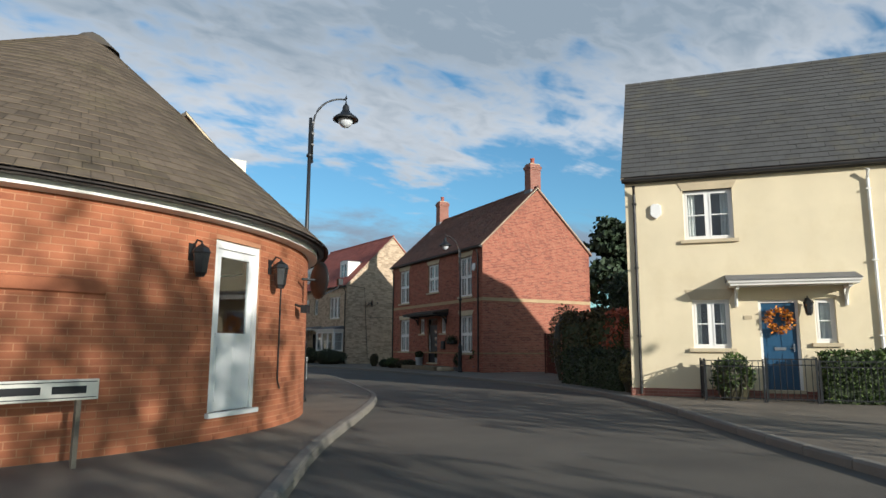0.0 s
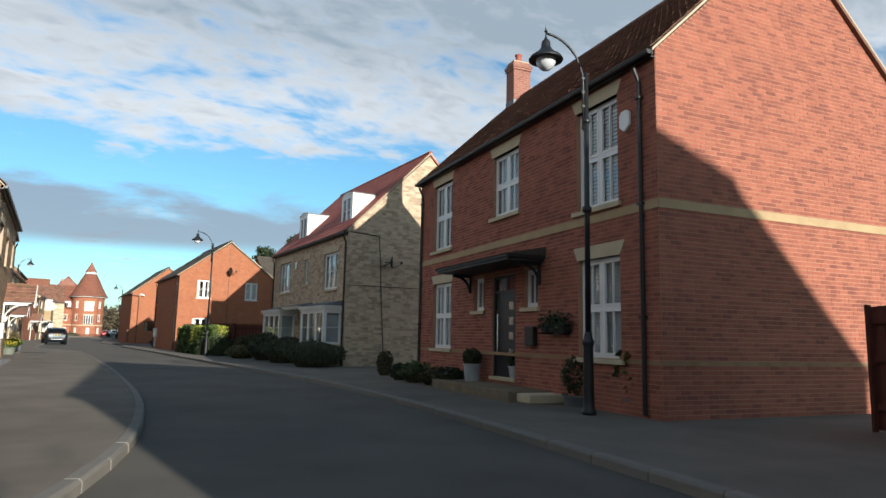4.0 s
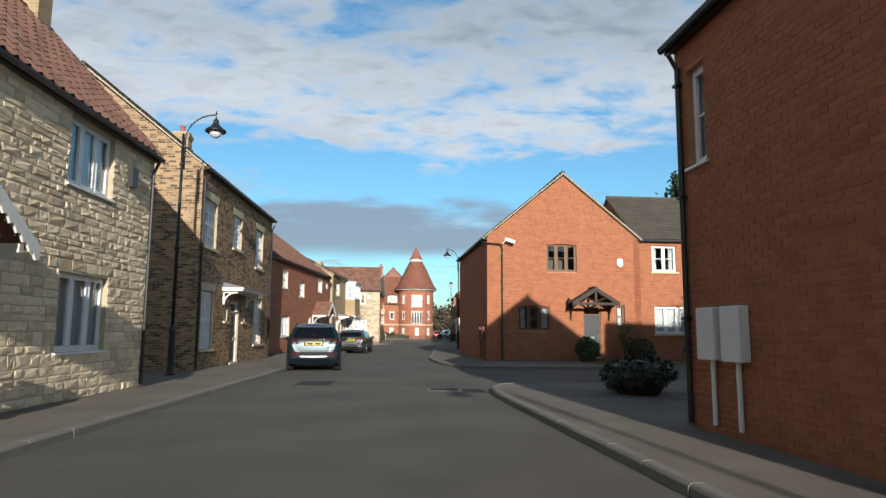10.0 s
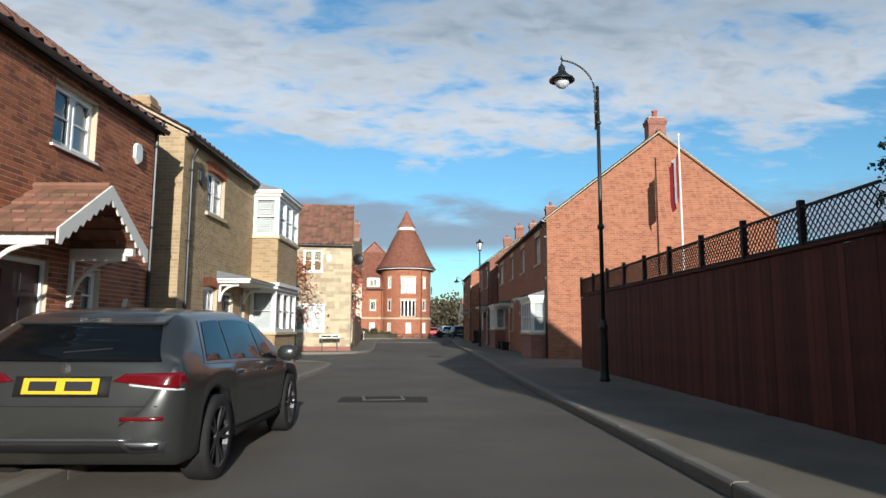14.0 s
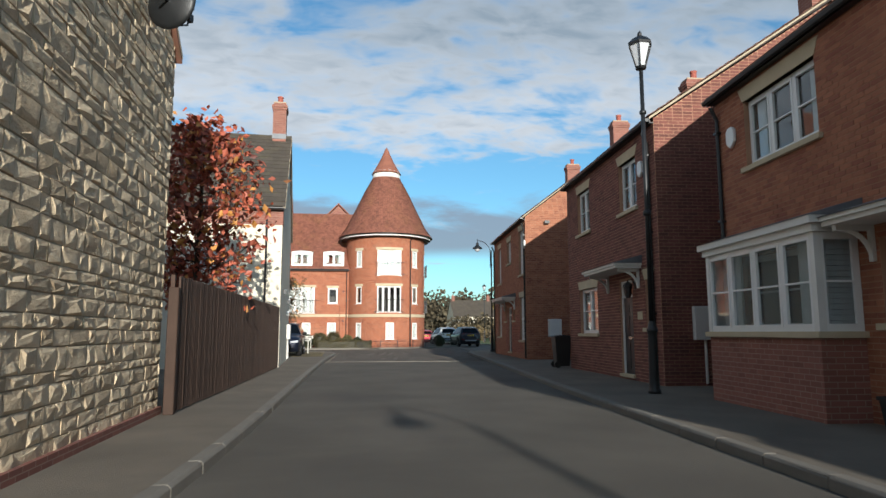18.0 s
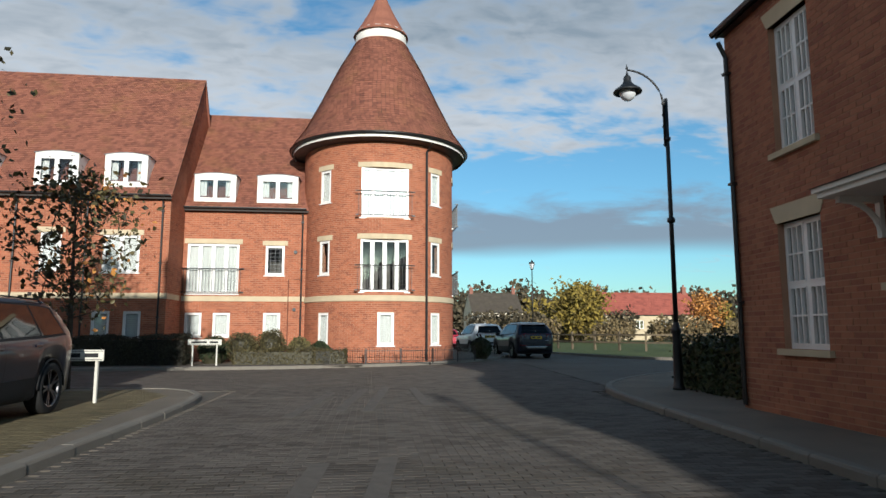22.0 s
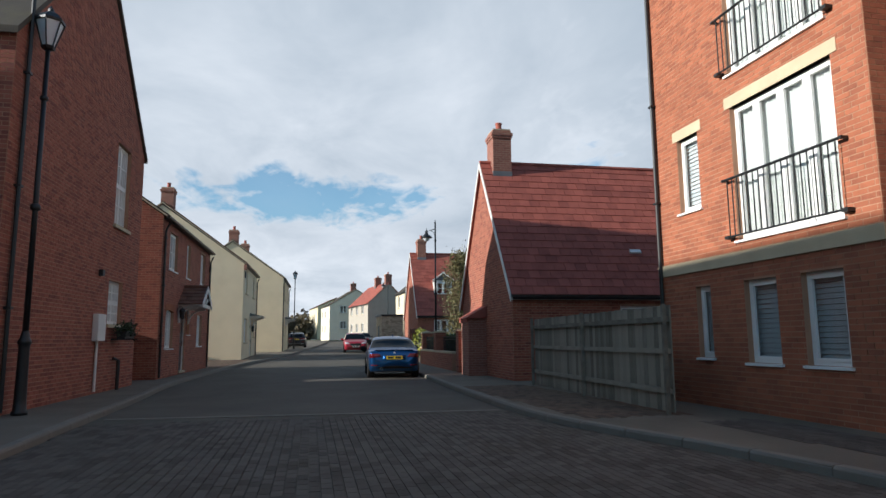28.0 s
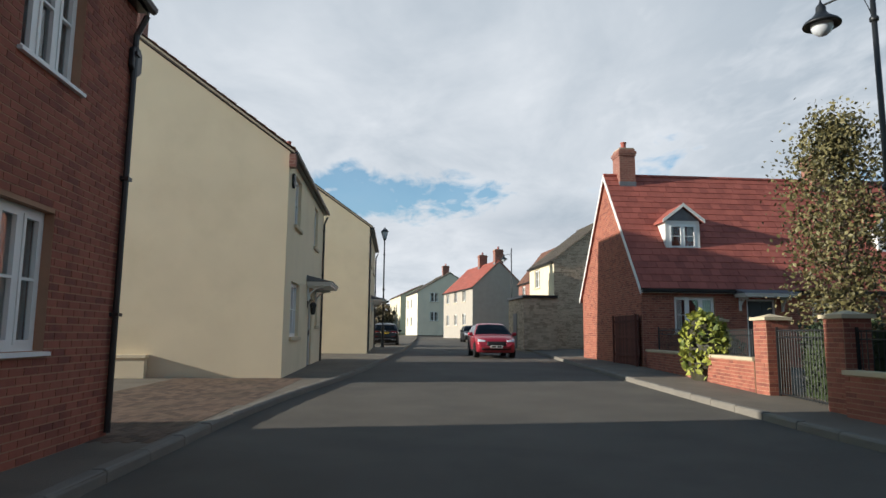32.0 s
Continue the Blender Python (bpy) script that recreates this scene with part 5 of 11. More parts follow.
def dormer(H, x, w, zb, zt, y, ylen, cols=2, mat=None, flat=True, tile=None, rows=2):
    """A box dormer standing in the roof slope; y: its face."""
    m = mat or WHITE_W
    hz = zt - zb
    d = part("dormer", lattice("dormer", w, hz + 0.06, [(0.12, w - 0.12, 0.11, hz - 0.06)], 0.09, 0.0, m), m, H, at=pose(x, y, zb))
    d.matrix_basis = pose(x, y, zb - 0.06)
    for a in (0.0, w - 0.09):
        part("dormer_cheek", Mesh().box(a, a + 0.09, 0.09, ylen, 0.06, hz + 0.06), m, d)
    d = part("dormer_face", Mesh().box(0.0, w, -0.012, 0.0, -0.04, 0.0), m, d, at=pose(0, 0, 0.06))
    window(d, pose(0.12, -0.03, 0.05), w - 0.24, zt - zb - 0.17, cols=cols, rows=rows, lintel="", sill="", curtain=6, depth=0.03)
    if flat:
        # a shallow curved lead top
        top = [(-0.05 + (w + 0.10) * i / 8, zt - zb + 0.01 + 0.09 * math.sin(math.pi * i / 8)) for i in range(9)]
        part("dormer_roof", Mesh().prism(top + [(x, z - 0.022) for x, z in top[::-1]], 1, -0.03, ylen), LEAD, d)
        part("dormer_fascia", Mesh().prism([(0.0, zt - zb - 0.03), (w, zt - zb - 0.03)] + [(x, z - 0.024) for x, z in top[7:0:-1]], 1, -0.012, 0.05), m, d)
    else:
        r = Mesh()
        hz = zt - zb
        for sg in (0, 1):
            a, b2 = (-0.12, w / 2) if sg == 0 else (w + 0.12, w / 2)
            r.prism([(a, hz - 0.08), (b2, hz + 0.5), (b2, hz + 0.58), (a, hz + 0.0)][::1 if sg == 0 else -1], 1, -0.14, ylen + 0.4)
        part("dormer_roof", r, tile or T_RED, d)
        part("dormer_gable", Mesh().prism([(0, hz), (w, hz), (w / 2, hz + 0.46)], 1, -0.02, 0.05), LEAD, d)
        g = Mesh()
        for sg in (0, 1):
            a, b2 = (-0.14, w / 2) if sg == 0 else (w + 0.14, w / 2)
            g.prism([(a, hz - 0.1), (b2, hz + 0.48), (b2, hz + 0.60), (a, hz + 0.02)][::1 if sg == 0 else -1], 1, -0.17, -0.14)
        part("bargeboard", g, WHITE_W, d)
    return d


# -- the cream house by the first bend
H = house("cream_house", "cream rendered house with slate roof and wreathed blue door", (13.3, 9.9), -57, 11.0, 6.9, 5.45, 9.15, None, CREAM, "plain", T_SLATE,
          front=[W(1.36, 2.46, 3.80, 5.02, lintel="stone", sill="stone", cols=2), W(1.44, 2.26, 1.22, 2.36, cols=2), Dr(2.86, 3.68, 0.28, 2.32, D_BLUE, light=False), W(4.0, 4.42, 1.35, 2.34, cols=1, lintel=""),
                 W(6.3, 7.4, 3.80, 5.02), W(6.3, 7.4, 1.22, 2.36)], tile=(0.3, 0.22))
flat_canopy(H, pose(2.25, 0, 2.62), 2.55, 0.6)
part("plinth", Mesh().box(-0.012, 11.0, -0.03, -0.004, 0.05, 0.28).box(-0.03, -0.004, 0, 6.9, 0.05, 0.28), TEXRED, H)
downpipe(H, [(0.22, -0.16, 5.2), (0.22, -0.05, 5.0), (0.22, -0.05, 0.15)])
downpipe(H, [(5.25, -0.16, 5.2), (5.25, -0.05, 5.0), (5.25, -0.05, 0.15)], mat=WHITE_W)
alarm_box(H, pose(0.72, 0, 4.55))
wall_lantern(H, pose(3.86, 0, 1.95))
part("number_plate", Mesh().box(2.55, 2.72, -0.015, -0.004, 1.88, 1.97), STONE_T, H)
# wreath of dry orange leaves
wr = Mesh()
for i in range(260):
    a, r = RNG.uniform(0, 6.28), RNG.normal(0.22, 0.05)
    c = Vector((3.27 + r * math.cos(a), -0.02 - abs(RNG.normal(0.05, 0.03)), 1.86 + r * math.sin(a)))
    e1, e2 = Vector(RNG.normal(size=3)).normalized() * 0.05, Vector(RNG.normal(size=3)).normalized() * 0.03
    wr.poly([c - e1, c + e2, c + e1, c - e2])
LEAF_OR = surf("dry_orange_leaf", (0.55, 0.22, 0.03), 0.8, 0.4, 8, 60, 0.1, island=1.2, second=(0.30, 0.09, 0.02))
tagged(part("door_wreath", wr, LEAF_OR, at=H.matrix_basis.copy()), "wreath of dry orange leaves hung on the blue door", "wreath")

# -- first red house on the right
L = 10.4
H = house("red_brick_house", "double-fronted red brick house with tall sash windows and two chimneys", off((19.6, 22.65), 80.5, L), -99.5, L, 6.35, 6.0, 9.0, RED, MORTAR_RED, "brick", T_BROWN,
          front=[W(L - 9.35, L - 8.05, 3.72, 5.62, style="sash", bars=1, rows=1, curtain=1), W(L - 5.65, L - 4.42, 4.10, 5.58, style="sash", bars=1, rows=1), W(L - 2.2, L - 0.98, 3.66, 5.58, style="sash", bars=1, rows=1, curtain=2),
                 W(L - 9.25, L - 7.98, 1.0, 2.78, style="sash", bars=1, rows=1, curtain=2), W(L - 2.17, L - 0.96, 0.98, 2.74, style="sash", bars=1, rows=1, curtain=2),
                 Dr(L - 5.62, L - 4.52, 0.42, 2.72, D_BLACK, style="ports", light=True, joinery=D_BLACK), W(L - 6.6, L - 6.05, 1.95, 2.74, cols=1, rows=1, bars=1, lintel="", curtain=0), W(L - 4.15, L - 3.6, 1.95, 2.74, cols=1, rows=1, bars=1, lintel="", curtain=0)], tile=(0.17, 0.11))
flat_canopy(H, pose(L - 6.95, 0, 2.85), 3.6, 0.85, mat=surf("dark_painted_wood", (0.03, 0.035, 0.035), 0.5, 0.2, 3, 60, 0.1), roof=T_DARK)
part("band_course", Mesh().box(-0.012, L + 0.012, -0.02, -0.004, 3.38, 3.53).box(L + 0.004, L + 0.02, 0, 6.35, 3.38, 3.53), BUFF, H)
part("plinth_course", Mesh().box(0, L, -0.016, -0.004, 0.92, 0.99).box(L + 0.004, L + 0.016, 0, 6.35, 0.92, 0.99), BROWNB, H)
chimney(H, L - 0.35, 3.175, 8.7, 10.35, sx=0.5, sy=0.62)
chimney(H, 0.35, 3.175, 8.7, 10.35, sx=0.5, sy=0.62)
downpipe(H, [(L - 0.35, -0.16, 5.8), (L - 0.35, -0.05, 5.55), (L - 0.35, -0.05, 0.15)])
downpipe(H, [(0.2, -0.16, 5.8), (0.2, -0.05, 5.55), (0.2, -0.05, 0.15)])
alarm_box(H, pose(L - 0.72, 0, 5.0))
part("front_step", bevelled(Mesh().box(L - 6.9, L - 3.1, -0.95, -0.01, 0.05, 0.30).data("front_step", STONE_W), 0.015, 1), None, H, "low weathered stone step before the door")
part("letterbox_panel", bevelled(Mesh().box(L - 3.95, L - 3.6, -0.12, -0.01, 1.15, 1.55).data("letterbox_panel", IRON), 0.02, 2), None, H, "black wall-hung letterbox")

# -- stone house with dormers and bays
L = 10.5
H = house("stone_house", "coursed limestone house with red roof, dormers and white bay windows", off((22.0, 39.8), 87.5, L), -92.5, L, 7.3, 5.5, 9.2, STONE, MORTAR_PALE, "stone", T_RED,
          front=[W(L - 2.75, L - 1.0, 3.22, 4.78, cols=3), W(L - 5.4, L - 4.76, 3.62, 4.80, cols=1, bars=1), W(L - 9.4, L - 7.45, 3.40, 4.92, cols=3),
                 Dr(L - 5.6, L - 4.7, 0.16, 2.2, D_BLACK, light=True, joinery=D_BLACK), W(L - 3.3, L - 0.5, 0.95, 2.25, cols=3, sill="", lintel=""), W(L - 9.4, L - 6.6, 0.95, 2.25, cols=3, sill="", lintel="")])
bay(H, pose(L - 3.2, 0, 0), 2.85, 0.75, 0.95, 2.28, STONE_T, cols=3, rows=2)
bay(H, pose(L - 9.3, 0, 0), 2.85, 0.75, 0.95, 2.28, STONE_T, cols=3, rows=2)
flat_canopy(H, pose(L - 6.2, 0, 2.45), 2.2, 0.7)
dormer(H, L - 2.3, 1.25, 5.95, 7.35, 0.55, 1.9)
dormer(H, L - 8.2, 1.25, 5.95, 7.35, 0.55, 1.9)
part("rooflight", Mesh().box(L - 5.6, L - 4.9, 0, 0.05, 0, 0.9), IRON, H, at=pose(0, 1.0, 6.62, -47))
dish(H, pose(L + 0.3, 1.75, 4.3, 90, 0, 158), 0.26)
part("dish_bracket", Mesh().tube([(L - 0.02, 1.58, 4.18), (L + 0.22, 1.58, 4.18), (L + 0.3, 1.74, 4.28)], 0.022, 6), IRON, H)
part("cable", Mesh().tube([(L + 0.03, 0.05, 5.45), (L + 0.03, 1.35, 5.38), (L + 0.03, 1.45, 4.3), (L + 0.03, 1.5, 3.2), (L + 0.03, 1.7, 0.5), (L + 0.03, 1.95, 0.3)], 0.016, 6).tube([(L + 0.03, 0.0, 3.3), (L + 0.03, 7.2, 3.35)], 0.014, 6), BLACK, H)
downpipe(H, [(L - 0.12, -0.16, 5.3), (L - 0.12, -0.05, 5.05), (L - 0.12, -0.05, 0.15)])
downpipe(H, [(0.12, -0.16, 5.3), (0.12, -0.05, 5.05), (0.12, -0.05, 0.15)])
alarm_box(H, pose(L - 6.5, 0, 4.62))

# -- red house with its gable to the south, and the wing behind
L = 8.6
H = house("gabled_brick_house", "orange-red brick house with a blank side wall and white cottage windows", (19.9, 62.35 + L), -90, L, 6.5, 5.2, 7.65, ORANGE, MORTAR_OR, "brick", T_DARK,
          front=[W(0.3, 0.75, 3.4, 4.7, cols=1, lintel="", sill="white")],
          right=[W(1.18, 2.10, 3.66, 4.90, lintel="", sill="white", cols=2), W(4.43, 5.32, 3.66, 4.90, lintel="", sill="white", cols=2), W(1.0, 2.15, 1.25, 2.32, lintel="arch", sill="white", cols=2)])
downpipe(H, [(L - 0.35, -0.16, 5.0), (L - 0.35, -0.05, 4.8), (L - 0.35, -0.05, 0.15)])
downpipe(H, [(0.15, -0.16, 5.0), (0.15, -0.05, 4.8), (0.15, -0.05, 0.15)])
meter_box(H, pose(0.75, 0, 0.95), 0.4, 0.62, 0.75)
meter_box(H, pose(1.3, 0, 0.95), 0.4, 0.62, 0.75)
dish(H, pose(L + 0.3, 3.2, 5.6, 90, 0, 142), 0.27)
part("dish_bracket", Mesh().tube([(L - 0.02, 3.05, 5.5), (L + 0.2, 3.05, 5.5), (L + 0.3, 3.19, 5.58)], 0.022, 6), IRON, H)
part("cable", Mesh().tube([(L + 0.02, 3.25, 7.2), (L + 0.02, 3.25, 0.4)], 0.012, 6), BLACK, H)
house("brick_wing", "low red brick wing with dark tiled roof and white windows", (26.7, 64.2), 0, 12.0, 7.0, 4.75, 7.35, ORANGE, MORTAR_OR, "brick", T_DARK,
      front=[W(0.5, 1.2, 3.1, 4.3, lintel="", sill="stone", cols=1), W(2.3, 3.0, 3.2, 4.2, lintel="", sill="stone", cols=1), W(5.6, 6.7, 3.0, 4.3, lintel="", sill="stone", cols=2)])

# -- red house with the tiled door hood
L = 9.1
H = house("gabled_brick_house", "red brick house with brown wooden windows and tiled door hood", (20.47, 89.6 + L), -90, L, 6.65, 5.3, 8.05, ORANGE, MORTAR_OR, "brick", T_DARK,
          right=[W(2.55, 3.86, 3.84, 5.02, cols=3, rows=2, joinery=BROWN_F, lintel="arch", sill="", curtain=0), W(1.32, 2.67, 1.36, 2.39, cols=3, rows=2, joinery=BROWN_F, lintel="arch", sill="", curtain=1),
                 Dr(4.1, 4.86, 0.25, 2.40, D_BLACK, light=True, joinery=BROWN_F), W(5.53, 5.92, 1.5, 2.46, cols=1, joinery=BROWN_F, lintel="", sill="")])
gabled_canopy(H, pose(L, 3.5, 2.42, 0, 0, 90), 1.75, 0.8, T_DARK, surf("dark_stained_wood", (0.045, 0.03, 0.022), 0.6, 0.3, 5, 60, 0.2), 0.62, True)
downpipe(H, [(L - 0.05, -0.2, 5.05), (L + 0.1, -0.1, 5.0), (L + 0.1, 0.55, 4.95), (L + 0.06, 0.62, 4.8), (L + 0.06, 0.62, 0.15)])
meter_box(H, pose(L - 0.7, 0, 0.95), 0.36, 0.55, 0.75, BOX_BROWN)
meter_box(H, pose(L - 1.5, 0, 0.95), 0.36, 0.55, 0.75, BOX_BROWN)
sc = part("security_camera", bevelled(Mesh().box(-0.08, 0.08, -0.34, 0.10, -0.065, 0.065).data("security_camera", WHITE), 0.02, 2), None, H, "white security camera on a bracket", at=pose(L + 0.27, 0.80, 5.12, 18, 0, 172))
part("camera_bracket", Mesh().tube([(0, 0.05, -0.04), (0, 0.12, -0.2), (0.15, 0.14, -0.22)], 0.02, 6), WHITE, sc)
alarm_box(H, pose(L, 5.75, 4.25, 0, 0, 90))
wall_lantern(H, pose(L, 3.45, 2.3, 0, 0, 90))
house("brick_wing", "red brick wing with white windows and a dark tiled roof", (27.12, 89.75), 0, 13.0, 7.0, 5.3, 7.8, ORANGE, MORTAR_OR, "brick", T_DARK,
      front=[W(0.62, 1.72, 3.92, 5.06, cols=2, lintel="", sill="stone"), W(0.66, 2.2, 1.25, 2.42, cols=3, lintel="", sill="stone"), W(4.3, 5.4, 3.92, 5.06, cols=2, lintel="", sill="stone"), W(4.3, 5.8, 1.25, 2.42, cols=3, lintel="", sill="stone")])

# -- terrace on the right with bays
L = 16.7
TH = -96
H = house("brick_terrace", "red brick terrace with white bays, door hoods and a clay roof", off((23.75, 120.2), 84, L), TH, L, 9.1, 5.5, 9.0, TERR, MORTAR_RED, "brick", T_BROWN,
          front=[W(L - 2.7, L - 1.5, 3.92, 5.07, cols=2), W(L - 6.8, L - 5.7, 3.92, 5.08, cols=2), W(L - 10.7, L - 9.6, 3.92, 5.08, cols=2), W(L - 15.7, L - 13.8, 3.96, 5.10, cols=3),
                 Dr(L - 5.4, L - 4.5, 0.18, 2.35, D_GREY), W(L - 6.87, L - 5.97, 1.16, 2.38, cols=2), W(L - 10.62, L - 9.72, 1.14, 2.36, cols=2), Dr(L - 12.05, L - 11.1, 0.18, 2.38, D_RED),
                 W(L - 12.85, L - 12.4, 1.32, 2.36, cols=1, lintel=""), W(L - 4.1, L - 3.65, 1.32, 2.36, cols=1, lintel=""), W(L - 2.75, L - 0.5, 1.1, 2.3, cols=3, lintel="", sill=""), W(L - 15.9, L - 13.4, 1.25, 2.45, cols=3, lintel="", sill="")], tile=(0.24, 0.28))
bay(H, pose(L - 2.88, 0, 0), 2.55, 0.6, 1.08, 2.33, TEXRED, cols=4)
bay(H, pose(L - 16.1, 0, 0), 2.9, 0.6, 1.22, 2.48, TEXRED, cols=4)
flat_canopy(H, pose(L - 5.75, 0, 2.52), 2.0, 0.55)
flat_canopy(H, pose(L - 13.1, 0, 2.52), 2.3, 0.55)
chimney(H, L - 0.35, 4.55, 8.6, 9.75, sx=0.5, sy=0.7)
downpipe(H, [(L - 0.1, -0.16, 5.3), (L - 0.1, -0.05, 5.05), (L - 0.1, -0.05, 0.15)])
downpipe(H, [(0.15, -0.16, 5.3), (0.15, -0.05, 5.05), (0.15, -0.05, 0.15)])
alarm_box(H, pose(0.6, 0, 4.6))
part("number_plate", Mesh().box(L - 7.5, L - 7.2, -0.02, -0.004, 1.9, 2.1), STONE_T, H)

# -- dark brick house
L = 7.0
H = house("dark_brick_house", "deep red brick house with a white door hood and stone lintels", off((25.38, 138.9), 85, L), -95, L, 8.6, 5.85, 8.75, DEEP, MORTAR_RED, "brick", T_BROWN,
          front=[W(L - 2.23, L - 1.12, 4.12, 5.33, cols=2), W(L - 5.85, L - 4.68, 4.12, 5.37, cols=2), W(L - 5.86, L - 4.2, 1.18, 2.46, cols=2, curtain=2),
                 Dr(L - 2.46, L - 1.62, 0.2, 2.45, D_BLACK, light=True), W(L - 0.82, L - 0.4, 1.31, 2.38, cols=1)], tile=(0.24, 0.28))
flat_canopy(H, pose(L - 3.4, 0, 2.66), 2.4, 0.62)
chimney(H, L - 0.35, 4.3, 8.3, 9.7, sx=0.5, sy=0.7)
chimney(H, 0.35, 4.3, 8.1, 9.5, sx=0.5, sy=0.7)
downpipe(H, [(L - 0.3, -0.16, 5.6), (L - 0.3, -0.05, 5.35), (L - 0.3, -0.05, 0.15)])
alarm_box(H, pose(L - 0.75, 0, 4.9))
wall_lantern(H, pose(L - 1.42, 0, 2.0))
meter_box(H, pose(L, 0.9, 1.05, 0, 0, 90), 0.5, 0.7, 0.9)
part("number_plate", Mesh().box(L - 1.3, L - 1.02, -0.02, -0.004, 1.5, 1.68), STONE_T, H)

# -- corner house with sash windows
L = 8.1
H = house("sash_window_house", "red brick corner house with tall white sashes and a white hood", off((26.5, 152.2), 85, L), -95, L, 8.7, 6.05, 9.35, TERR, MORTAR_RED, "brick", T_BROWN,
          front=[W(L - 1.42, L - 0.42, 3.68, 5.6, style="sash", bars=2, rows=2, curtain=2), W(L - 4.28, L - 3.32, 4.46, 5.5, style="sash", bars=2, rows=1), W(L - 6.9, L - 6.05, 3.68, 5.5, style="sash", bars=2, rows=2),
                 W(L - 1.43, L - 0.42, 0.88, 2.7, style="sash", bars=2, rows=2, curtain=4), Dr(L - 4.18, L - 3.35, 0.3, 2.38, D_BLACK, light=True), W(L - 4.98, L - 4.6, 1.75, 2.5, cols=1, rows=1, bars=1, lintel=""),
                 W(L - 2.95, L - 2.57, 1.75, 2.5, cols=1, rows=1, bars=1, lintel=""), W(L - 6.98, L - 6.07, 1.0, 2.7, style="sash", bars=2, rows=2)], tile=(0.24, 0.28), near=(3.2, 7.2, 0.3, 2.6, RED_1))
flat_canopy(H, pose(L - 5.2, 0, 2.68), 2.85, 0.62, wedge=True)
chimney(H, L - 0.35, 4.35, 8.9, 10.4, sx=0.5, sy=0.7)
chimney(H, 0.35, 4.35, 8.9, 10.4, sx=0.5, sy=0.7)
downpipe(H, [(L - 0.12, -0.16, 5.8), (L - 0.12, -0.05, 5.55), (L - 0.12, -0.05, 0.15)])
downpipe(H, [(0.1, -0.16, 5.8), (0.1, -0.05, 5.55), (0.1, -0.05, 0.15)])
alarm_box(H, pose(L - 0.1, 0, 4.9))
meter_box(H, pose(L, 1.15, 1.05, 0, 0, 90), 0.55, 0.7, 0.9)
dish(H, pose(L + 0.2, 4.6, 7.8, 90, 0, 80))
part("flood_lamp", Mesh().box(L + 0.01, L + 0.2, 0.8, 1.0, 5.75, 5.87), IRON, H)

# ---- left side of the first street ----
L = 10.4
H = house("ochre_brick_house", "ochre brick house with stone sills and a tiled porch hood", (10.35, 40.0), 88, L, 7.5, 5.72, 9.2, OCHRE, MORTAR, "brick", T_BROWN,
          front=[W(1.95, 3.3, 3.75, 4.85, cols=2), W(5.2, 6.3, 3.66, 4.74, cols=2), W(8.7, 9.7, 3.9, 5.0, cols=2), W(1.85, 3.45, 1.15, 2.28, cols=3), Dr(7.6, 8.55, 0.14, 2.2, D_BLACK), W(8.95, 9.55, 1.2, 2.2, cols=1)])
gabled_canopy(H, pose(7.2, 0, 2.3), 1.75, 0.95, T_MOSS, None, 0.7)
meter_box(H, pose(6.7, 0, 0.9), 0.42, 0.6, 0.8)
downpipe(H, [(0.15, -0.16, 5.15), (0.15, -0.05, 4.9), (0.15, -0.05, 0.15)])
L = 9.5
H = house("red_sash_house", "red brick house with tall white sash windows and stone lintels", (10.36, 50.45), 89.2, L, 7.5, 6.3, 8.95, RED, MORTAR_RED, "brick", T_BROWN,
          front=[W(2.65, 4.0, 3.95, 5.42, style="sash", bars=1), W(6.38, 7.75, 3.86, 5.6, style="sash", bars=2, rows=2), W(6.2, 7.9, 0.78, 2.6, style="sash", bars=2, rows=2), Dr(2.75, 3.75, 0.16, 2.6, D_GREY, light=True),
                 W(1.7, 2.2, 1.7, 2.55, cols=1, lintel=""), W(4.3, 4.8, 1.7, 2.55, cols=1, lintel=""), W(0.35, 1.2, 3.95, 5.42, style="sash", bars=1), W(0.35, 1.15, 0.9, 2.55, style="sash", bars=1)])
chimney(H, L - 0.45, 3.75, 8.7, 10.1, sx=0.5, sy=0.7)
flat_canopy(H, pose(1.55, 0, 2.75), 3.3, 0.7)
wall_lantern(H, pose(4.05, 0, 2.0))
alarm_box(H, pose(1.6, 0, 4.8))
alarm_box(H, pose(0.1, 0, 4.9), IRON)
downpipe(H, [(L - 0.12, -0.16, 6.1), (L - 0.12, -0.05, 5.85), (L - 0.12, -0.05, 0.15)])

L = 11.7
H = house("stone_cottage", "rubble limestone cottage with a red pantile roof and porch hood", (10.2, 65.6), 86.3, L, 5.4, 5.08, 8.05, RUBBLE, MORTAR_PALE, "rubble", T_BROWN, gable_style="stone", gable_wall=STONE,
          front=[W(1.6, 3.1, 3.55, 4.62, cols=3, rows=1, lintel="", sill="white"), W(4.65, 5.75, 3.62, 4.76, cols=2, rows=1, lintel="", sill="white"), W(8.3, 9.85, 3.7, 4.86, cols=3, rows=1, lintel="", sill="white"), W(1.5, 3.1, 0.82, 2.12, cols=3, rows=1, lintel="", sill="white"), W(8.3, 9.95, 0.9, 2.22, cols=3, rows=1, lintel="", sill="white"),
                 Dr(4.2, 5.15, 0.14, 2.1, D_BLACK)], verge="mortar")
gabled_canopy(H, pose(3.7, 0, 2.2), 2.0, 0.95, T_BROWN, None, 0.75)
chimney(H, 11.3, 2.7, 7.6, 9.0, TEXBUFF, sx=0.5, sy=0.6)
downpipe(H, [(0.12, -0.16, 4.9), (0.12, -0.05, 4.65), (0.12, -0.05, 0.15)])
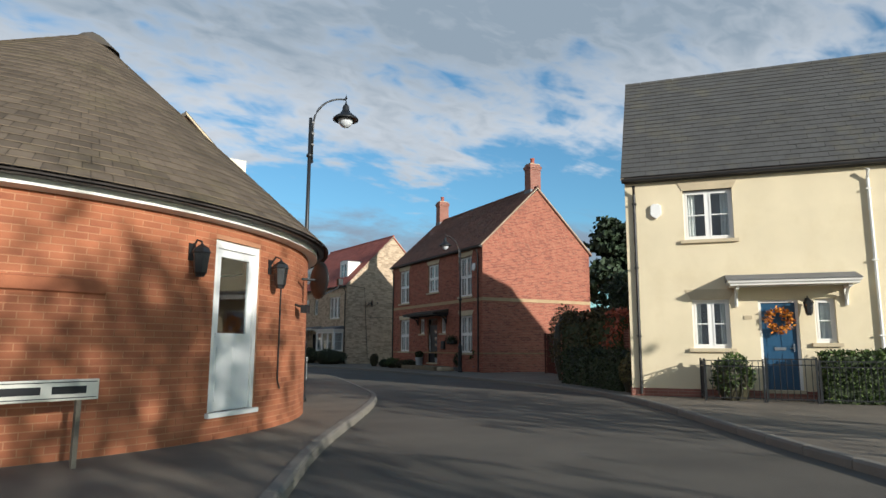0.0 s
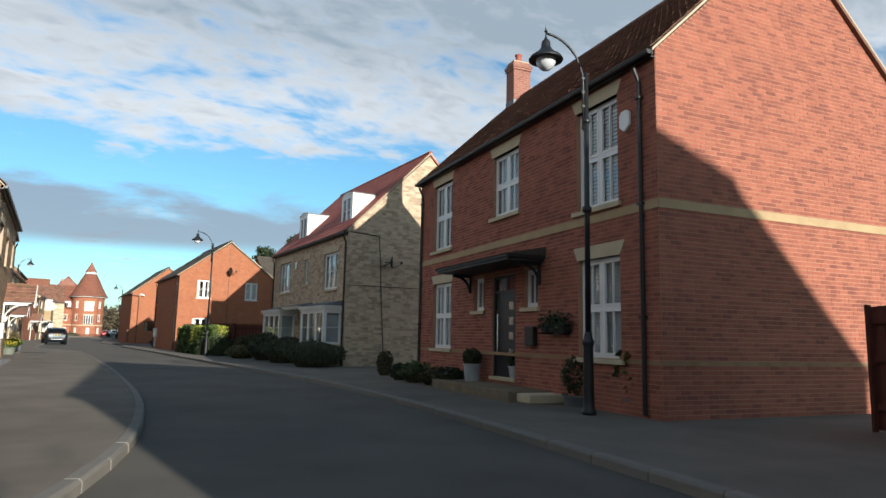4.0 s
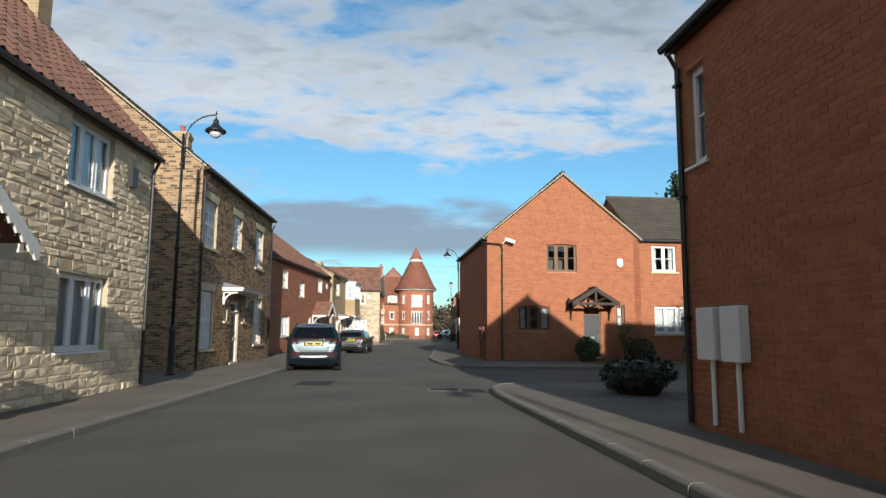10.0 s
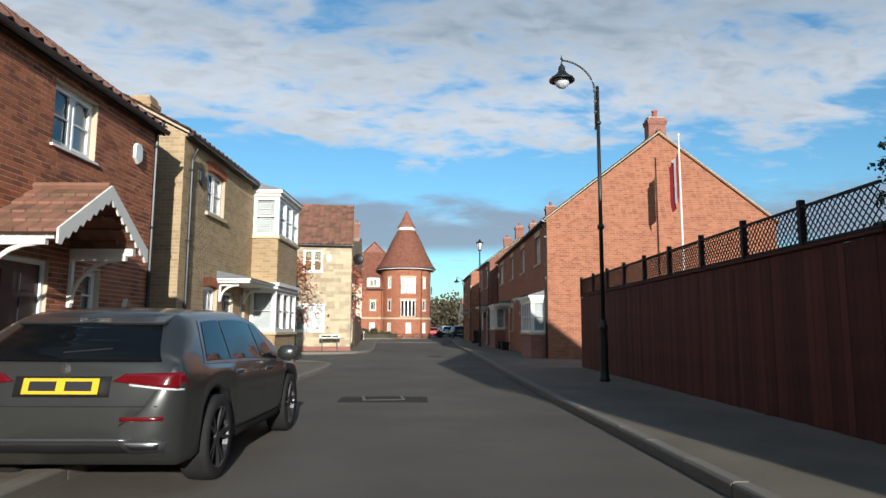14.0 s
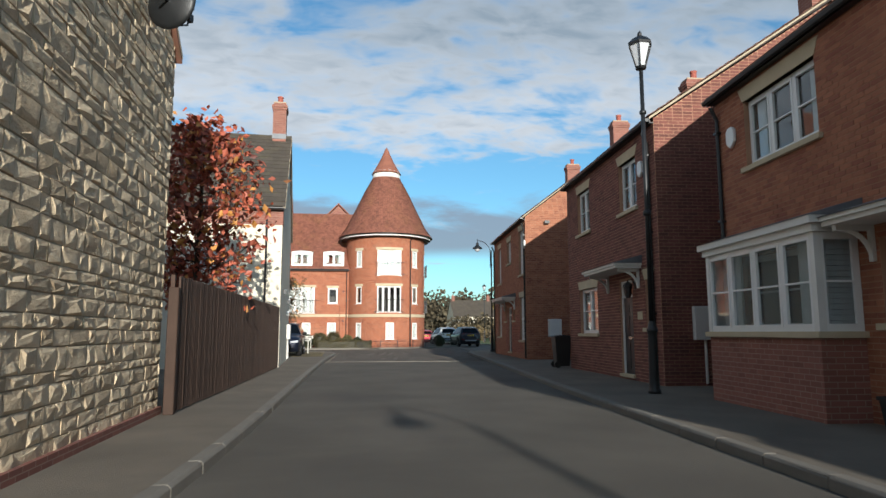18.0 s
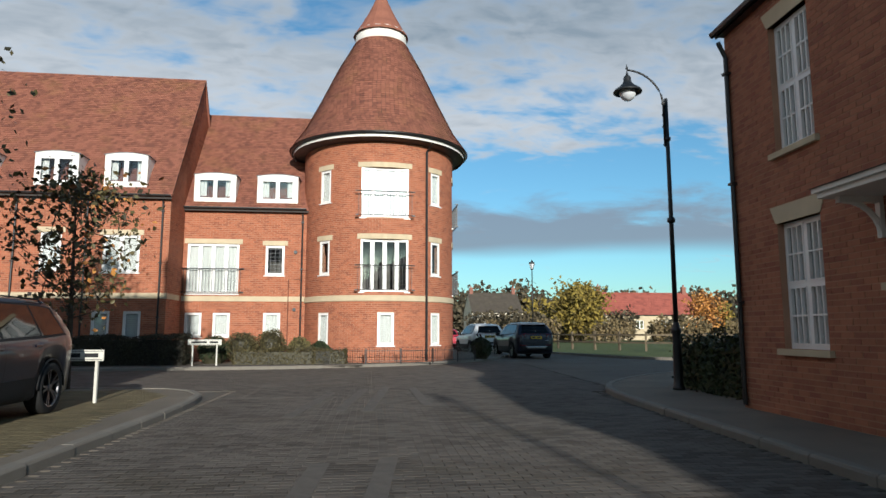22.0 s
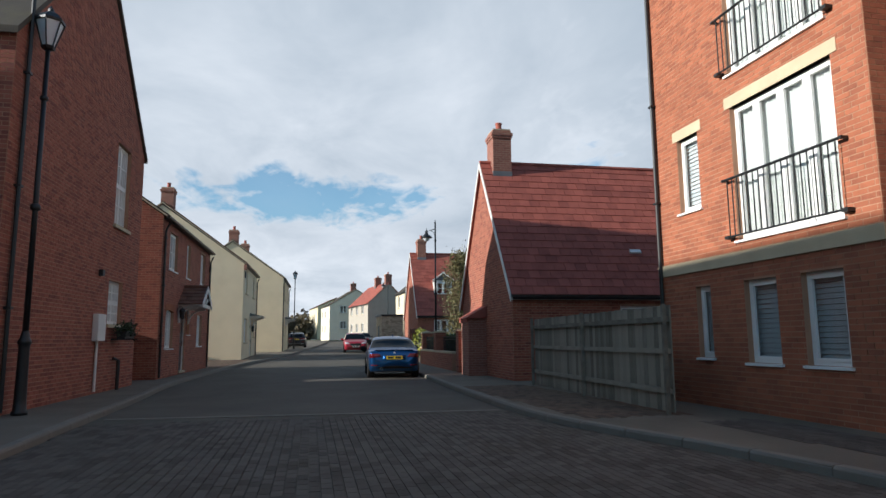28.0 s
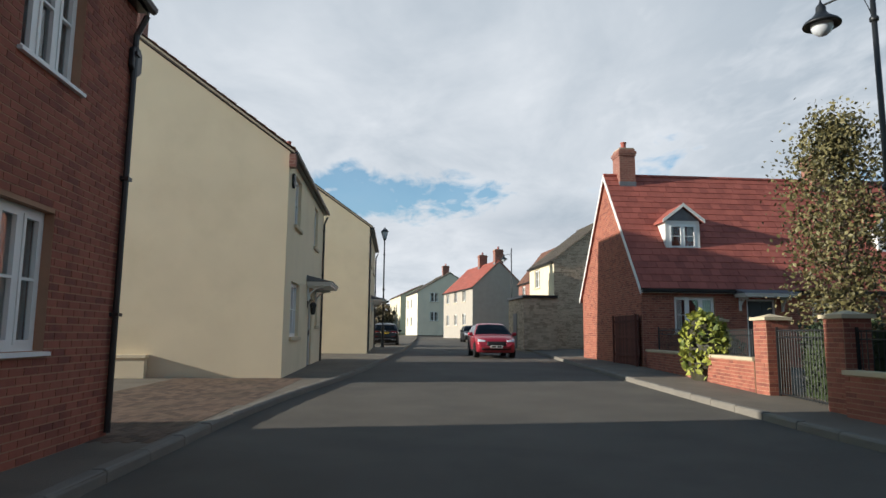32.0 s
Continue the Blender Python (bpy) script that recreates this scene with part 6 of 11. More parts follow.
downpipe(H, [(L - 0.12, -0.16, 4.9), (L - 0.12, -0.05, 4.65), (L - 0.12, -0.05, 0.15)])
part("alarm_box", Mesh().box(10.4, 10.65, -0.13, -0.03, 4.1, 4.5), BLACK, H)

L = 9.8
H = house("brown_brick_house", "dark mottled brick house with tall sashes, pale lintels and a hood", (10.55, 82.7), 86.8, L, 7.6, 6.25, 9.3, BROWNB, MORTAR, "brick", T_DARK,
          front=[W(0.4, 1.65, 3.86, 5.36, style="sash", bars=2, rows=2), W(3.6, 4.75, 4.2, 5.4, style="sash", bars=2, rows=2), W(6.95, 8.2, 3.84, 5.42, style="sash", bars=2, rows=2),
                 W(0.45, 1.7, 0.70, 2.5, style="sash", bars=2, rows=2, curtain=4), W(7.05, 8.35, 0.74, 2.6, style="sash", bars=2, rows=2), Dr(3.75, 4.75, 0.14, 2.3, D_BLACK, light=True), W(2.9, 3.3, 1.6, 2.4, cols=1, lintel=""), W(5.25, 5.65, 1.6, 2.4, cols=1, lintel="")], near=(5.0, 8.8, 0.3, 2.4, BROWN_1))
flat_canopy(H, pose(2.55, 0, 2.6), 3.35, 0.7)
chimney(H, 8.6, 3.8, 8.9, 9.9, TEXBUFF, sx=0.5, sy=0.7)
downpipe(H, [(0.12, -0.16, 6.0), (0.12, -0.05, 5.8), (0.12, -0.05, 0.15)])
meter_box(H, pose(0, 2.0, 0.72, 0, 0, -90), 0.5, 0.65, 0.7)
downpipe(H, [(L - 0.12, -0.16, 6.0), (L - 0.12, -0.05, 5.8), (L - 0.12, -0.05, 0.15)])
alarm_box(H, pose(9.1, 0, 4.6), IRON)

L = 14.2
H = house("red_cottage", "red brick cottage with arched white windows and a tiled porch hood", (10.45, 94.6), 81.5, L, 8.0, 5.0, 7.95, COTT, MORTAR_BR, "brick", T_BROWN,
          front=[W(3.1, 4.1, 3.55, 4.5, cols=2, lintel="", sill="white"), W(6.55, 7.6, 3.25, 4.15, cols=2, lintel="arch", sill="white"), W(11.0, 12.1, 3.8, 4.74, cols=2, lintel="", sill="white"),
                 W(3.08, 4.65, 0.98, 2.12, cols=3, lintel="arch", sill="white"), W(8.75, 9.4, 1.3, 2.18, cols=1, lintel="arch", sill="white"), Dr(10.15, 11.15, 0.12, 2.12, D_BLACK), W(12.0, 12.5, 1.3, 2.1, cols=1, lintel="", sill="white")], near=(4.8, 8.6, 0.3, 2.2, COTT_1))
gabled_canopy(H, pose(9.7, 0, 2.25), 2.0, 0.95, T_MOSS, None, 0.75)
dish(H, pose(-0.25, 1.2, 3.7, 90, 0, -70))
downpipe(H, [(L - 0.12, -0.16, 5.1), (L - 0.12, -0.05, 4.85), (L - 0.12, -0.05, 0.15)])
alarm_box(H, pose(13.4, 0, 4.3))

L = 9.0
H = house("buff_brick_house", "buff brick house with a white two-storey bay and door hood", (12.7, 110.0), 82, L, 4.6, 5.35, 6.55, BUFF, MORTAR_PALE, "brick", T_BROWN,
          front=[W(1.42, 2.6, 3.9, 4.94, cols=2, lintel="arch"), Dr(2.75, 3.6, 0.14, 2.1, D_BLACK), W(1.5, 2.4, 1.05, 2.2, cols=2, lintel="arch"), W(4.2, 4.6, 1.1, 2.1, cols=1, lintel=""), W(5.2, 7.4, 1.1, 2.3, cols=3, lintel="", sill=""), W(5.2, 7.4, 3.9, 5.0, cols=3, lintel="", sill="")])
flat_canopy(H, pose(2.35, 0, 2.3), 2.2, 0.8)
bay(H, pose(5.05, 0, 0), 2.45, 0.75, 1.1, 2.3, TEXBUFF, cols=3, roof=False)
part("bay_brickwork", Mesh().box(5.05, 7.5, -0.75, -0.005, 2.5, 3.75), TEXBUFF, H)
bay(H, pose(5.05, 0, 0), 2.45, 0.75, 3.85, 5.0, WHITE_W, wallz=3.75, cols=3)
chimney(H, 0.5, 1.15, 5.6, 6.32, TEXBUFF, sx=0.42, sy=0.42, pots=0)
downpipe(H, [(0.35, -0.16, 5.1), (0.35, -0.05, 4.85), (0.35, -0.05, 0.15)])
alarm_box(H, pose(0.95, 0, 4.6), IRON)

# -- pale stone corner house: its flank is rough rubble
H = house("pale_stone_house", "pale ashlar house with a rough stone flank and mossy pantiles", off((16.15, 128.9), 180, 9.5), 0, 9.5, 7.1, 5.4, 7.95, PALE, PALE, "ashlar", T_MOSS, gable_style="rubble", gable_wall=RUBBLE,
          front=[W(9.5 - 2.38, 9.5 - 1.42, 4.02, 5.16, cols=2, lintel="", sill="white", curtain=3), W(9.5 - 2.7, 9.5 - 1.27, 1.05, 2.46, cols=3, lintel="", sill="white", curtain=4), W(9.5 - 5.3, 9.5 - 4.3, 4.02, 5.16, cols=2, lintel="", sill="white"), W(9.5 - 6.2, 9.5 - 5.2, 0.9, 2.4, cols=2, lintel="", sill="white")],
          right=[W(1.1, 1.5, 1.5, 2.4, cols=1, lintel="", sill="white")])
part("plinth", Mesh().box(0, 9.52, -0.03, -0.005, 0.06, 0.32).box(9.505, 9.56, 0, 7.1, 0.06, 0.2), TEXRED, H)
alarm_box(H, pose(8.4, 0, 4.72))
dish(H, pose(9.5 + 0.34, 5.2, 5.25, 90, 0, 158), 0.33)

# -- white rendered house
# carried on out of view to the left, to shade the flats' foot
H = house("white_rendered_house", "white rendered house with a brick eaves band and dark roof", off((16.88, 147.95), 181.5, 18), 1.5, 18, 7.6, 5.35, 8.75, None, WHITE_R, "plain", T_DARK,
          front=[W(18 - k - 2.6, 18 - k - 1.7, 3.2, 4.3, cols=2, lintel="", sill="white") for k in (0, 3, 8)])
part("brick_eaves_band", Mesh().box(0, 18.02, -0.02, -0.004, 4.75, 5.3).box(18.004, 18.02, 0, 0.5, 4.75, 5.3), TEXRED, H)
chimney(H, 17.6, 3.8, 8.6, 10.2, sx=0.5, sy=0.7)
downpipe(H, [(17.5, -0.16, 5.15), (17.5, -0.05, 4.9), (17.5, -0.05, 0.15)])
for yy in (5.7, 6.4):
    meter_box(H, pose(18, yy, 0.95, 0, 0, 90), 0.4, 0.6, 0.8)
for yy, zz in ((2.2, 2.6), (5.6, 2.4), (4.8, 1.9)):
    part("vent", Mesh().box(18.005, 18.12, yy, yy + 0.16, zz, zz + 0.16), IRON if zz > 2 else WHITE, H)

# ---- last street, left ----
q = thing("sash_gable_house", pose(1.6, 164.0, 0, 0, 0, 176), "red brick house with its tall gable to the street", "house")
build_wall(q, "gable_wall", Matrix(), 7.75, 6.3, near=(1.2, 5.2, 0.3, 1.9, RED_1), holes=[(5.48, 6.56, 4.06, 6.1), (5.38, 6.45, 1.66, 2.7)], base=MORTAR_RED, brick=RED, gable=(10.1, 3.87), style="brick", z0=0.1)
build_wall(q, "wall", pose(0, 9, 0, 0, 0, -90), 9, 6.3, [], MORTAR_RED, RED, None, "brick", z0=0.1)
build_wall(q, "wall", pose(7.75, 0, 0, 0, 0, 90), 9, 6.3, [], MORTAR_RED, RED, None, "brick", z0=0.1)
fill(q, Matrix(), W(5.48, 6.56, 4.06, 6.1, style="sash", bars=2, rows=2, lintel=""))
fill(q, Matrix(), W(5.38, 6.45, 1.66, 2.7, style="sash", bars=2, rows=2, lintel=""))
for sg in (0, 1):
    a, b2 = (-0.12, 3.87) if sg == 0 else (7.87, 3.87)
    part("roof", Mesh().prism([(a, 6.2), (b2, 10.2), (b2, 10.32), (a, 6.32)][::1 if sg == 0 else -1], 1, -0.06, 9.1), T_DARK, q)
downpipe(q, [(0.35, -0.06, 9.0), (0.35, -0.06, 6.0), (0.35, -0.06, 0.15)])
meter_box(q, pose(4.65, 0, 1.26), 0.5, 0.6, 1.1)
part("vent_pipe", Mesh().tube([(5.95, -0.02, 0.85), (6.04, -0.12, 0.8), (6.04, -0.12, 0.1)], 0.045), IRON, q)
part("wall_vent", Mesh().box(4.6, 4.74, -0.1, -0.01, 2.72, 2.86), IRON, q)
# wall added, set back in the gap, to keep low sun off the lane
GW = thing("yard_wall", pose(-6.0, 162.2, 0, 0, 0, 176), "tall brick wall added between two houses to block low sun", "wall")
build_wall(GW, "wall", Matrix(), 2.5, 1.75, [], MORTAR_RED, RED, None, "brick", z0=0.1, th=0.22)
part("coping", Mesh().box(-0.02, 2.52, -0.04, 0.26, 1.75, 1.82), STONE_T, GW)
L = 8.95
H = house("red_porch_house", "red brick house with white windows and a gabled porch hood", (-8.45, 164.75), 176.3, L, 8.2, 5.15, 8.0, RED, MORTAR_RED, "brick", T_DARK,
          front=[W(1.05, 2.27, 3.58, 4.82, cols=3, lintel="", sill="white"), W(3.85, 4.54, 3.56, 4.82, cols=2, lintel="", sill="white"), W(6.7, 7.73, 3.58, 4.85, cols=3, lintel="", sill="white"), W(0.94, 2.06, 1.02, 2.26, cols=3, lintel="arch", sill="white"),
                 W(6.38, 7.48, 1.06, 2.31, cols=3, lintel="", sill="white"), Dr(3.2, 4.1, 0.2, 2.28, D_BLACK, style="boards"), W(4.42, 4.85, 1.5, 2.22, cols=1, lintel="", sill="white")], near=(4.95, 6.3, 0.3, 2.6, RED_1))
gabled_canopy(H, pose(2.72, 0, 2.45), 1.75, 0.72, T_BROWN, None, 0.66, True)
wall_lantern(H, pose(2.55, 0, 2.0))
meter_box(H, pose(0, 1.05, 0.75, 0, 0, -90), 0.52, 0.78, 0)
downpipe(H, [(0.2, -0.16, 4.95), (0.2, -0.05, 4.7), (0.2, -0.05, 0.15)])
downpipe(H, [(L - 0.1, -0.16, 4.95), (L - 0.1, -0.05, 4.7), (L - 0.1, -0.05, 0.15)])
chimney(H, L - 0.4, 4.1, 7.7, 9.2, sx=0.5, sy=0.7)
alarm_box(H, pose(8.9, 0, 4.4), IRON)
L = 7.9
H = house("yellow_rendered_house", "pale yellow rendered house with its blank gable to the lane", (-25.2, 166.42), 176.3, L, 9.0, 5.5, 8.8, None, CREAM2, "plain", T_BROWN,
          front=[W(1.15, 2.2, 3.9, 5.2, cols=2, lintel=""), W(5.3, 6.3, 3.9, 5.2, cols=2, lintel=""), W(1.0, 2.5, 1.05, 2.45, cols=3, lintel=""), Dr(4.5, 5.4, 0.14, 2.3, D_BLACK), W(6.2, 6.8, 1.4, 2.3, cols=1, lintel="")])
flat_canopy(H, pose(3.9, 0, 2.55), 2.3, 0.7)
chimney(H, 1.3, 4.5, 8.3, 10.0, sx=0.6, sy=0.7)
part("brick_eaves_corner", Mesh().box(-0.1, 0.12, -0.16, -0.004, 5.1, 5.42), TEXRED, H)
alarm_box(H, pose(0.55, 0, 4.9), IRON)
wall_lantern(H, pose(4.2, 0, 1.7))
downpipe(H, [(L - 0.12, -0.16, 5.3), (L - 0.12, -0.05, 5.05), (L - 0.12, -0.05, 0.15)])
part("low_wall", Mesh().box(-0.22, -0.03, 3.0, 9.0, 0.0, 0.55).box(-0.25, 0.0, 2.97, 9.0, 0.55, 0.62), CREAM2, H, "low rendered wall along the foot of the gable")
L = 8.6
H = house("yellow_rendered_house", "pale yellow rendered house beyond the first, with a porch", (-38.9, 168.75), 176.0, L, 7.8, 5.8, 8.6, None, CREAM2, "plain", T_DARK,
          front=[W(1.5, 2.6, 4.2, 5.4, cols=2, lintel=""), W(5.5, 6.5, 4.2, 5.4, cols=2, lintel=""), W(1.4, 2.7, 1.4, 2.7, cols=2, lintel=""), Dr(4.2, 5.1, 0.14, 2.4, D_BLACK)])
flat_canopy(H, pose(3.6, 0, 2.6), 2.1, 0.7)
chimney(H, 0.75, 3.9, 8.1, 9.6, sx=0.6, sy=0.7)
chimney(H, L - 0.4, 3.9, 8.1, 9.6, sx=0.5, sy=0.7)
downpipe(H, [(0.12, -0.16, 5.6), (0.12, -0.05, 5.35), (0.12, -0.05, 0.15)])
downpipe(H, [(L - 0.12, -0.16, 5.6), (L - 0.12, -0.05, 5.35), (L - 0.12, -0.05, 0.15)])

# ---- last street, right: two bungalows with gables to the street ----
L = 13.0
H = house("red_roofed_bungalow", "red brick bungalow with a steep red tiled roof and white bargeboards", (-3.95, 174.55), 86.5, L, 6.2, 2.55, 6.95, RED, MORTAR_RED, "brick", T_RED, verge="white", oh=0.15, tile=(0.33, 0.3), gutter_mat=WHITE_W,
          front=[W(3.2, 5.4, 1.25, 2.15, cols=2, lintel="", sill="white", curtain=0)])
chimney(H, 0.6, 3.1, 6.4, 8.15, sx=0.62, sy=0.75)
part("flue_housing", Mesh().box(-0.6, -0.01, 2.85, 3.85, 0.1, 1.9), TEXRED, H)
part("flue_cap", Mesh().prism([(-0.7, 1.9), (0.0, 1.9), (0.0, 2.3)], 1, 2.75, 3.95).box(-0.66, -0.61, 2.8, 3.9, 1.78, 1.9), T_RED, H)
for x, z in ((8.0, 5.9), (3.9, 3.6)):
    part("roof_vent", Mesh().box(x, x + 0.35, 0, 0.12, 0, 0.06), WHITE, H, at=pose(0, (z - 2.55) / 1.42 - 0.12, z + 0.15, 54))
L = 15.0
H = house("red_roofed_bungalow", "red roofed bungalow with a gabled dormer and brick garden wall", (-29.9, 177.5), 86.5, L, 6.6, 2.75, 7.2, RED, MORTAR_RED, "brick", T_RED, verge="white", oh=0.15, tile=(0.33, 0.3), gutter_mat=WHITE_W,
          front=[W(1.1, 2.5, 1.2, 2.4, cols=3, lintel="", sill="white"), Dr(3.6, 4.6, 0.15, 2.35, D_BLACK), W(5.9, 7.0, 1.5, 2.3, cols=2, lintel="", sill="white"), W(10, 12, 1.3, 2.3, cols=3, lintel="", sill="white")])
dormer(H, 1.3, 1.25, 4.1, 5.15, 0.95, 1.3, 2, None, False, T_RED)
dormer(H, 9.2, 1.25, 4.1, 5.15, 0.95, 1.3, 2, None, False, T_RED)
chimney(H, 0.75, 3.3, 6.7, 8.35, sx=0.62, sy=0.75)
chimney(H, 8.6, 3.3, 6.7, 8.3, sx=0.62, sy=0.75)
flat_canopy(H, pose(3.2, 0, 2.4), 1.8, 0.7)
# far houses at the end of the street, gables towards it
for (nm, lab, o, a, L, D, e, r, wm, gm, rm, stacks, gw) in (
        ("stone_fronted_house", "cream house with a stone gable and dark roof down the street", (-53.0, 180.2), 0, 5.4, 7.0, 5.3, 8.0, CREAM, STONE, T_DARK, (), ()),
        ("orange_brick_house", "narrow orange brick house down the street", (-70, 183.9), 0, 8, 4.6, 5.4, 8.3, TEXRED, None, T_BROWN, (), ()),
        ("grey_rendered_house", "grey rendered house with a red roof and two chimneys", (-86.1, 179.0), 7, 11.2, 5.9, 5.2, 8.0, surf("taupe_render", (0.40, 0.355, 0.30), 0.92, 0.08, 2, 60, 0.1), None, T_RED, (0.5, 0.96), ()),
        ("white_end_house", "white house with a dark roof closing the end of the street", (-107, 176.3), 4, 10, 9.0, 5.8, 8.5, WHITE_R, None, T_DARK, (0.7,), ((1.7, 2.9, 1.9, 3.2), (1.7, 2.9, 4.5, 5.8))),
        ("far_terrace", "cream house with a red-brown roof at the end of the street", (-132, 175.5), 4, 13, 7.5, 6.4, 8.2, CREAM, None, T_BROWN, (), ())):
    fr = [W(1.2 + k * 3.2, 2.4 + k * 3.2, z, z + 1.2, cols=2, lintel="", curtain=0) for k in range(int(L / 3.4)) for z in (1.4, 3.9)]
    H = house(nm, lab, o, a, L, D, e, r, gm, wm, "plain", rm, front=fr, right=[W(*q, cols=2, lintel="") for q in gw], gable_style="stone" if gm else None, z0=0.0)
    for c in stacks:
        chimney(H, L * c, D / 2, r - 0.4, r + 1.3, sx=0.6, sy=0.9)
G5 = thing("stone_garage", pose(-47.5, 177.35, 0), "low flat-roofed stone outbuilding with a black door", "garage")
build_wall(G5, "wall", pose(3.4, 0, 0, 0, 0, 90), 1.9, 2.9, [], MORTAR_PALE, STONE, None, "stone", z0=0.1)
build_wall(G5, "wall", Matrix(), 3.4, 2.9, [], MORTAR_PALE, STONE, None, "stone", z0=0.1)
part("flat_roof", Mesh().box(-0.1, 3.5, -0.1, 1.9, 2.9, 3.05), BLACK, G5)
part("door", Mesh().box(1.2, 2.0, -0.04, -0.012, 0.1, 2.1), BLACK, G5)

# ---- flats with the round tower ----
def flats():
    A = -2.0
    F = thing("flats_range", pose(2.0, 176.3, 0, 0, 0, A), "three-storey red brick flats with stone bands and white dormers", "apartment block")
    S = 6.3
    sect = [(4.6, 13.0, [(5.55, 7.0, 3.42, 4.85), (8.6, 9.32, 3.42, 4.78), (10.72, 12.0, 3.36, 4.72), (5.3, 6.05, 0.72, 2.0), (6.48, 7.2, 0.72, 2.0), (8.68, 9.35, 0.75, 2.0), (10.48, 11.1, 0.9, 1.98), (11.55, 12.16, 0.94, 1.98)])]
    for x0, x1, ho in sect:
        build_wall(F, "wall", pose(x0, 0, 0), x1 - x0, S, [(a - x0, b - x0, c, d) for a, b, c, d in ho], MORTAR_RED, FLATB, None, "brick", z0=0.1)
        for a, b, c, d in ho:
            up = c > 3
            window(F, pose(a, 0, c), b - a, d - c, cols=2 if b - a > 0.9 else 1, rows=1, lintel="bar" if up else "", sill="white", curtain=4 if up else 2, depth=0.05)
    build_wall(F, "wall", pose(13.0, 0, 0, 0, 0, 90), 8.0, S, [], MORTAR_RED, FLATB, (12.2, 4.0), "brick", z0=0.1)
    part("stone_band", Mesh().box(4.6, 13.02, -0.035, -0.004, 2.42, 2.62).box(13.004, 13.035, -0.02, 1.6, 2.42, 2.62), STONE_T, F)
    roof_slope(F, "roof_tiles", 13.0, 4.2, S - 0.2, 12.2, T_PLAIN, -0.2, 1, (0.17, 0.12), x0=0.0)
    part("roof", Mesh().prism([(8.2, S - 0.2), (4.0, 12.2), (4.0, 12.0), (8.2, S - 0.4)], 0, 0.0, 13.08), T_PLAIN, F)
    gutter(F, 4.6, 13.05, -0.2, S - 0.12)
    for x in (4.75, 7.75, 10.15, 12.75):
        downpipe(F, [(x, -0.18, S - 0.15), (x, -0.06, S - 0.4), (x, -0.06, 0.15)])
    for x in (5.3, 8.2, 10.6):
        dormer(F, x, 1.5, 6.55, 7.7, 0.05, 1.3, 2, rows=1)
    for x, z in ((4.95, 4.4), (4.98, 4.05), (8.35, 4.95), (8.35, 4.35), (4.9, 2.5), (8.35, 2.5), (4.9, 2.2), (8.3, 1.9)):
        part("wall_vent", Mesh().box(x, x + 0.13, -0.05, -0.008, z, z + 0.13), IRON, F)
    part("service_pipe", Mesh().tube([(5.05, -0.03, 4.75), (5.25, -0.03, 4.75), (5.25, -0.03, 0.2)], 0.02, 6), surf("brown_pipe", (0.14, 0.05, 0.03), 0.6), F)
    # projecting three-storey bay at the west end
    G = thing("flats_bay", pose(2.1, 175.3, 0, 0, 0, A), "projecting bay of the flats with balconied windows", "apartment block")
    hs = [(2.3, 4.35, 2.74, 4.9), (2.3, 4.3, 5.45, 7.6), (2.35, 3.05, 0.85, 2.1), (3.53, 4.25, 0.85, 2.1), (0.78, 1.4, 3.45, 4.8), (1.1, 1.5, 0.9, 2.1)]
    build_wall(G, "wall", Matrix(), 4.9, 8.6, [h for h in hs], MORTAR_RED, FLATB, None, "brick", z0=0.1)
    for a, b, c, d in hs:
        big = b - a > 1.5
        window(G, pose(a, 0, c), b - a, d - c, cols=4 if big else 1, rows=1, lintel="bar" if c > 2.2 else "", sill="white", curtain=4 if big else 2)
        if big:
            balcony(G, pose((a + b) / 2, 0, c), b - a + 0.35)
    build_wall(G, "wall", pose(4.9, 0, 0, 0, 0, 90), 2.0, 8.6, [], MORTAR_RED, FLATB, None, "brick", z0=0.1)
    build_wall(G, "wall", pose(0, 8, 0, 0, 0, -90), 8, 8.6, [], MORTAR_RED, FLATB, None, "brick", z0=0.1)
    part("stone_band", Mesh().box(-0.02, 4.93, -0.035, -0.004, 2.36, 2.56).box(4.904, 4.935, 0, 1.0, 2.36, 2.56), STONE_T, G)
    part("stone_coping", Mesh().box(-0.08, 4.98, -0.08, 0.3, 8.6, 8.8), STONE_T, G)
    part("roof", Mesh().prism([(-0.1, 8.8), (5.0, 8.8), (2.45, 12.0)], 1, 0.25, 8.0), T_PLAIN, G)
    downpipe(G, [(0.1, -0.06, 8.2), (0.1, -0.06, 6.0), (0.1, -0.06, 0.15)])
    # recessed range beside the tower
    Q = thing("flats_link", pose(14.6, 177.8, 0, 0, 0, A), "recessed brick range between the flats and the tower", "apartment block")
    hs = [(0.62, 2.6, 2.72, 4.7), (3.62, 4.36, 3.46, 4.66), (0.62, 1.26, 1.04, 1.98), (1.68, 2.33, 1.04, 1.98), (3.6, 4.26, 0.9, 1.98)]
    build_wall(Q, "wall", Matrix(), 6.0, S - 0.1, hs, MORTAR_RED, FLATB, None, "brick", z0=0.1)
    for a, b, c, d in hs:
        window(Q, pose(a, 0, c), b - a, d - c, cols=4 if b - a > 1.5 else 1, rows=1, lintel="bar" if c > 2.2 else "", sill="white", curtain=0 if a == 3.62 else 4, depth=0.05)
    lead = Mesh()
    for i in range(1, 4):
        lead.box(3.62 + 0.74 * i / 4 - 0.006, 3.62 + 0.74 * i / 4 + 0.006, 0.074, 0.079, 3.52, 4.60)
    for j in range(1, 8):
        lead.box(3.68, 4.30, 0.072, 0.077, 3.46 + 1.2 * j / 8 - 0.006, 3.46 + 1.2 * j / 8 + 0.006)
    part("leaded_lights", lead, LEAD, Q)
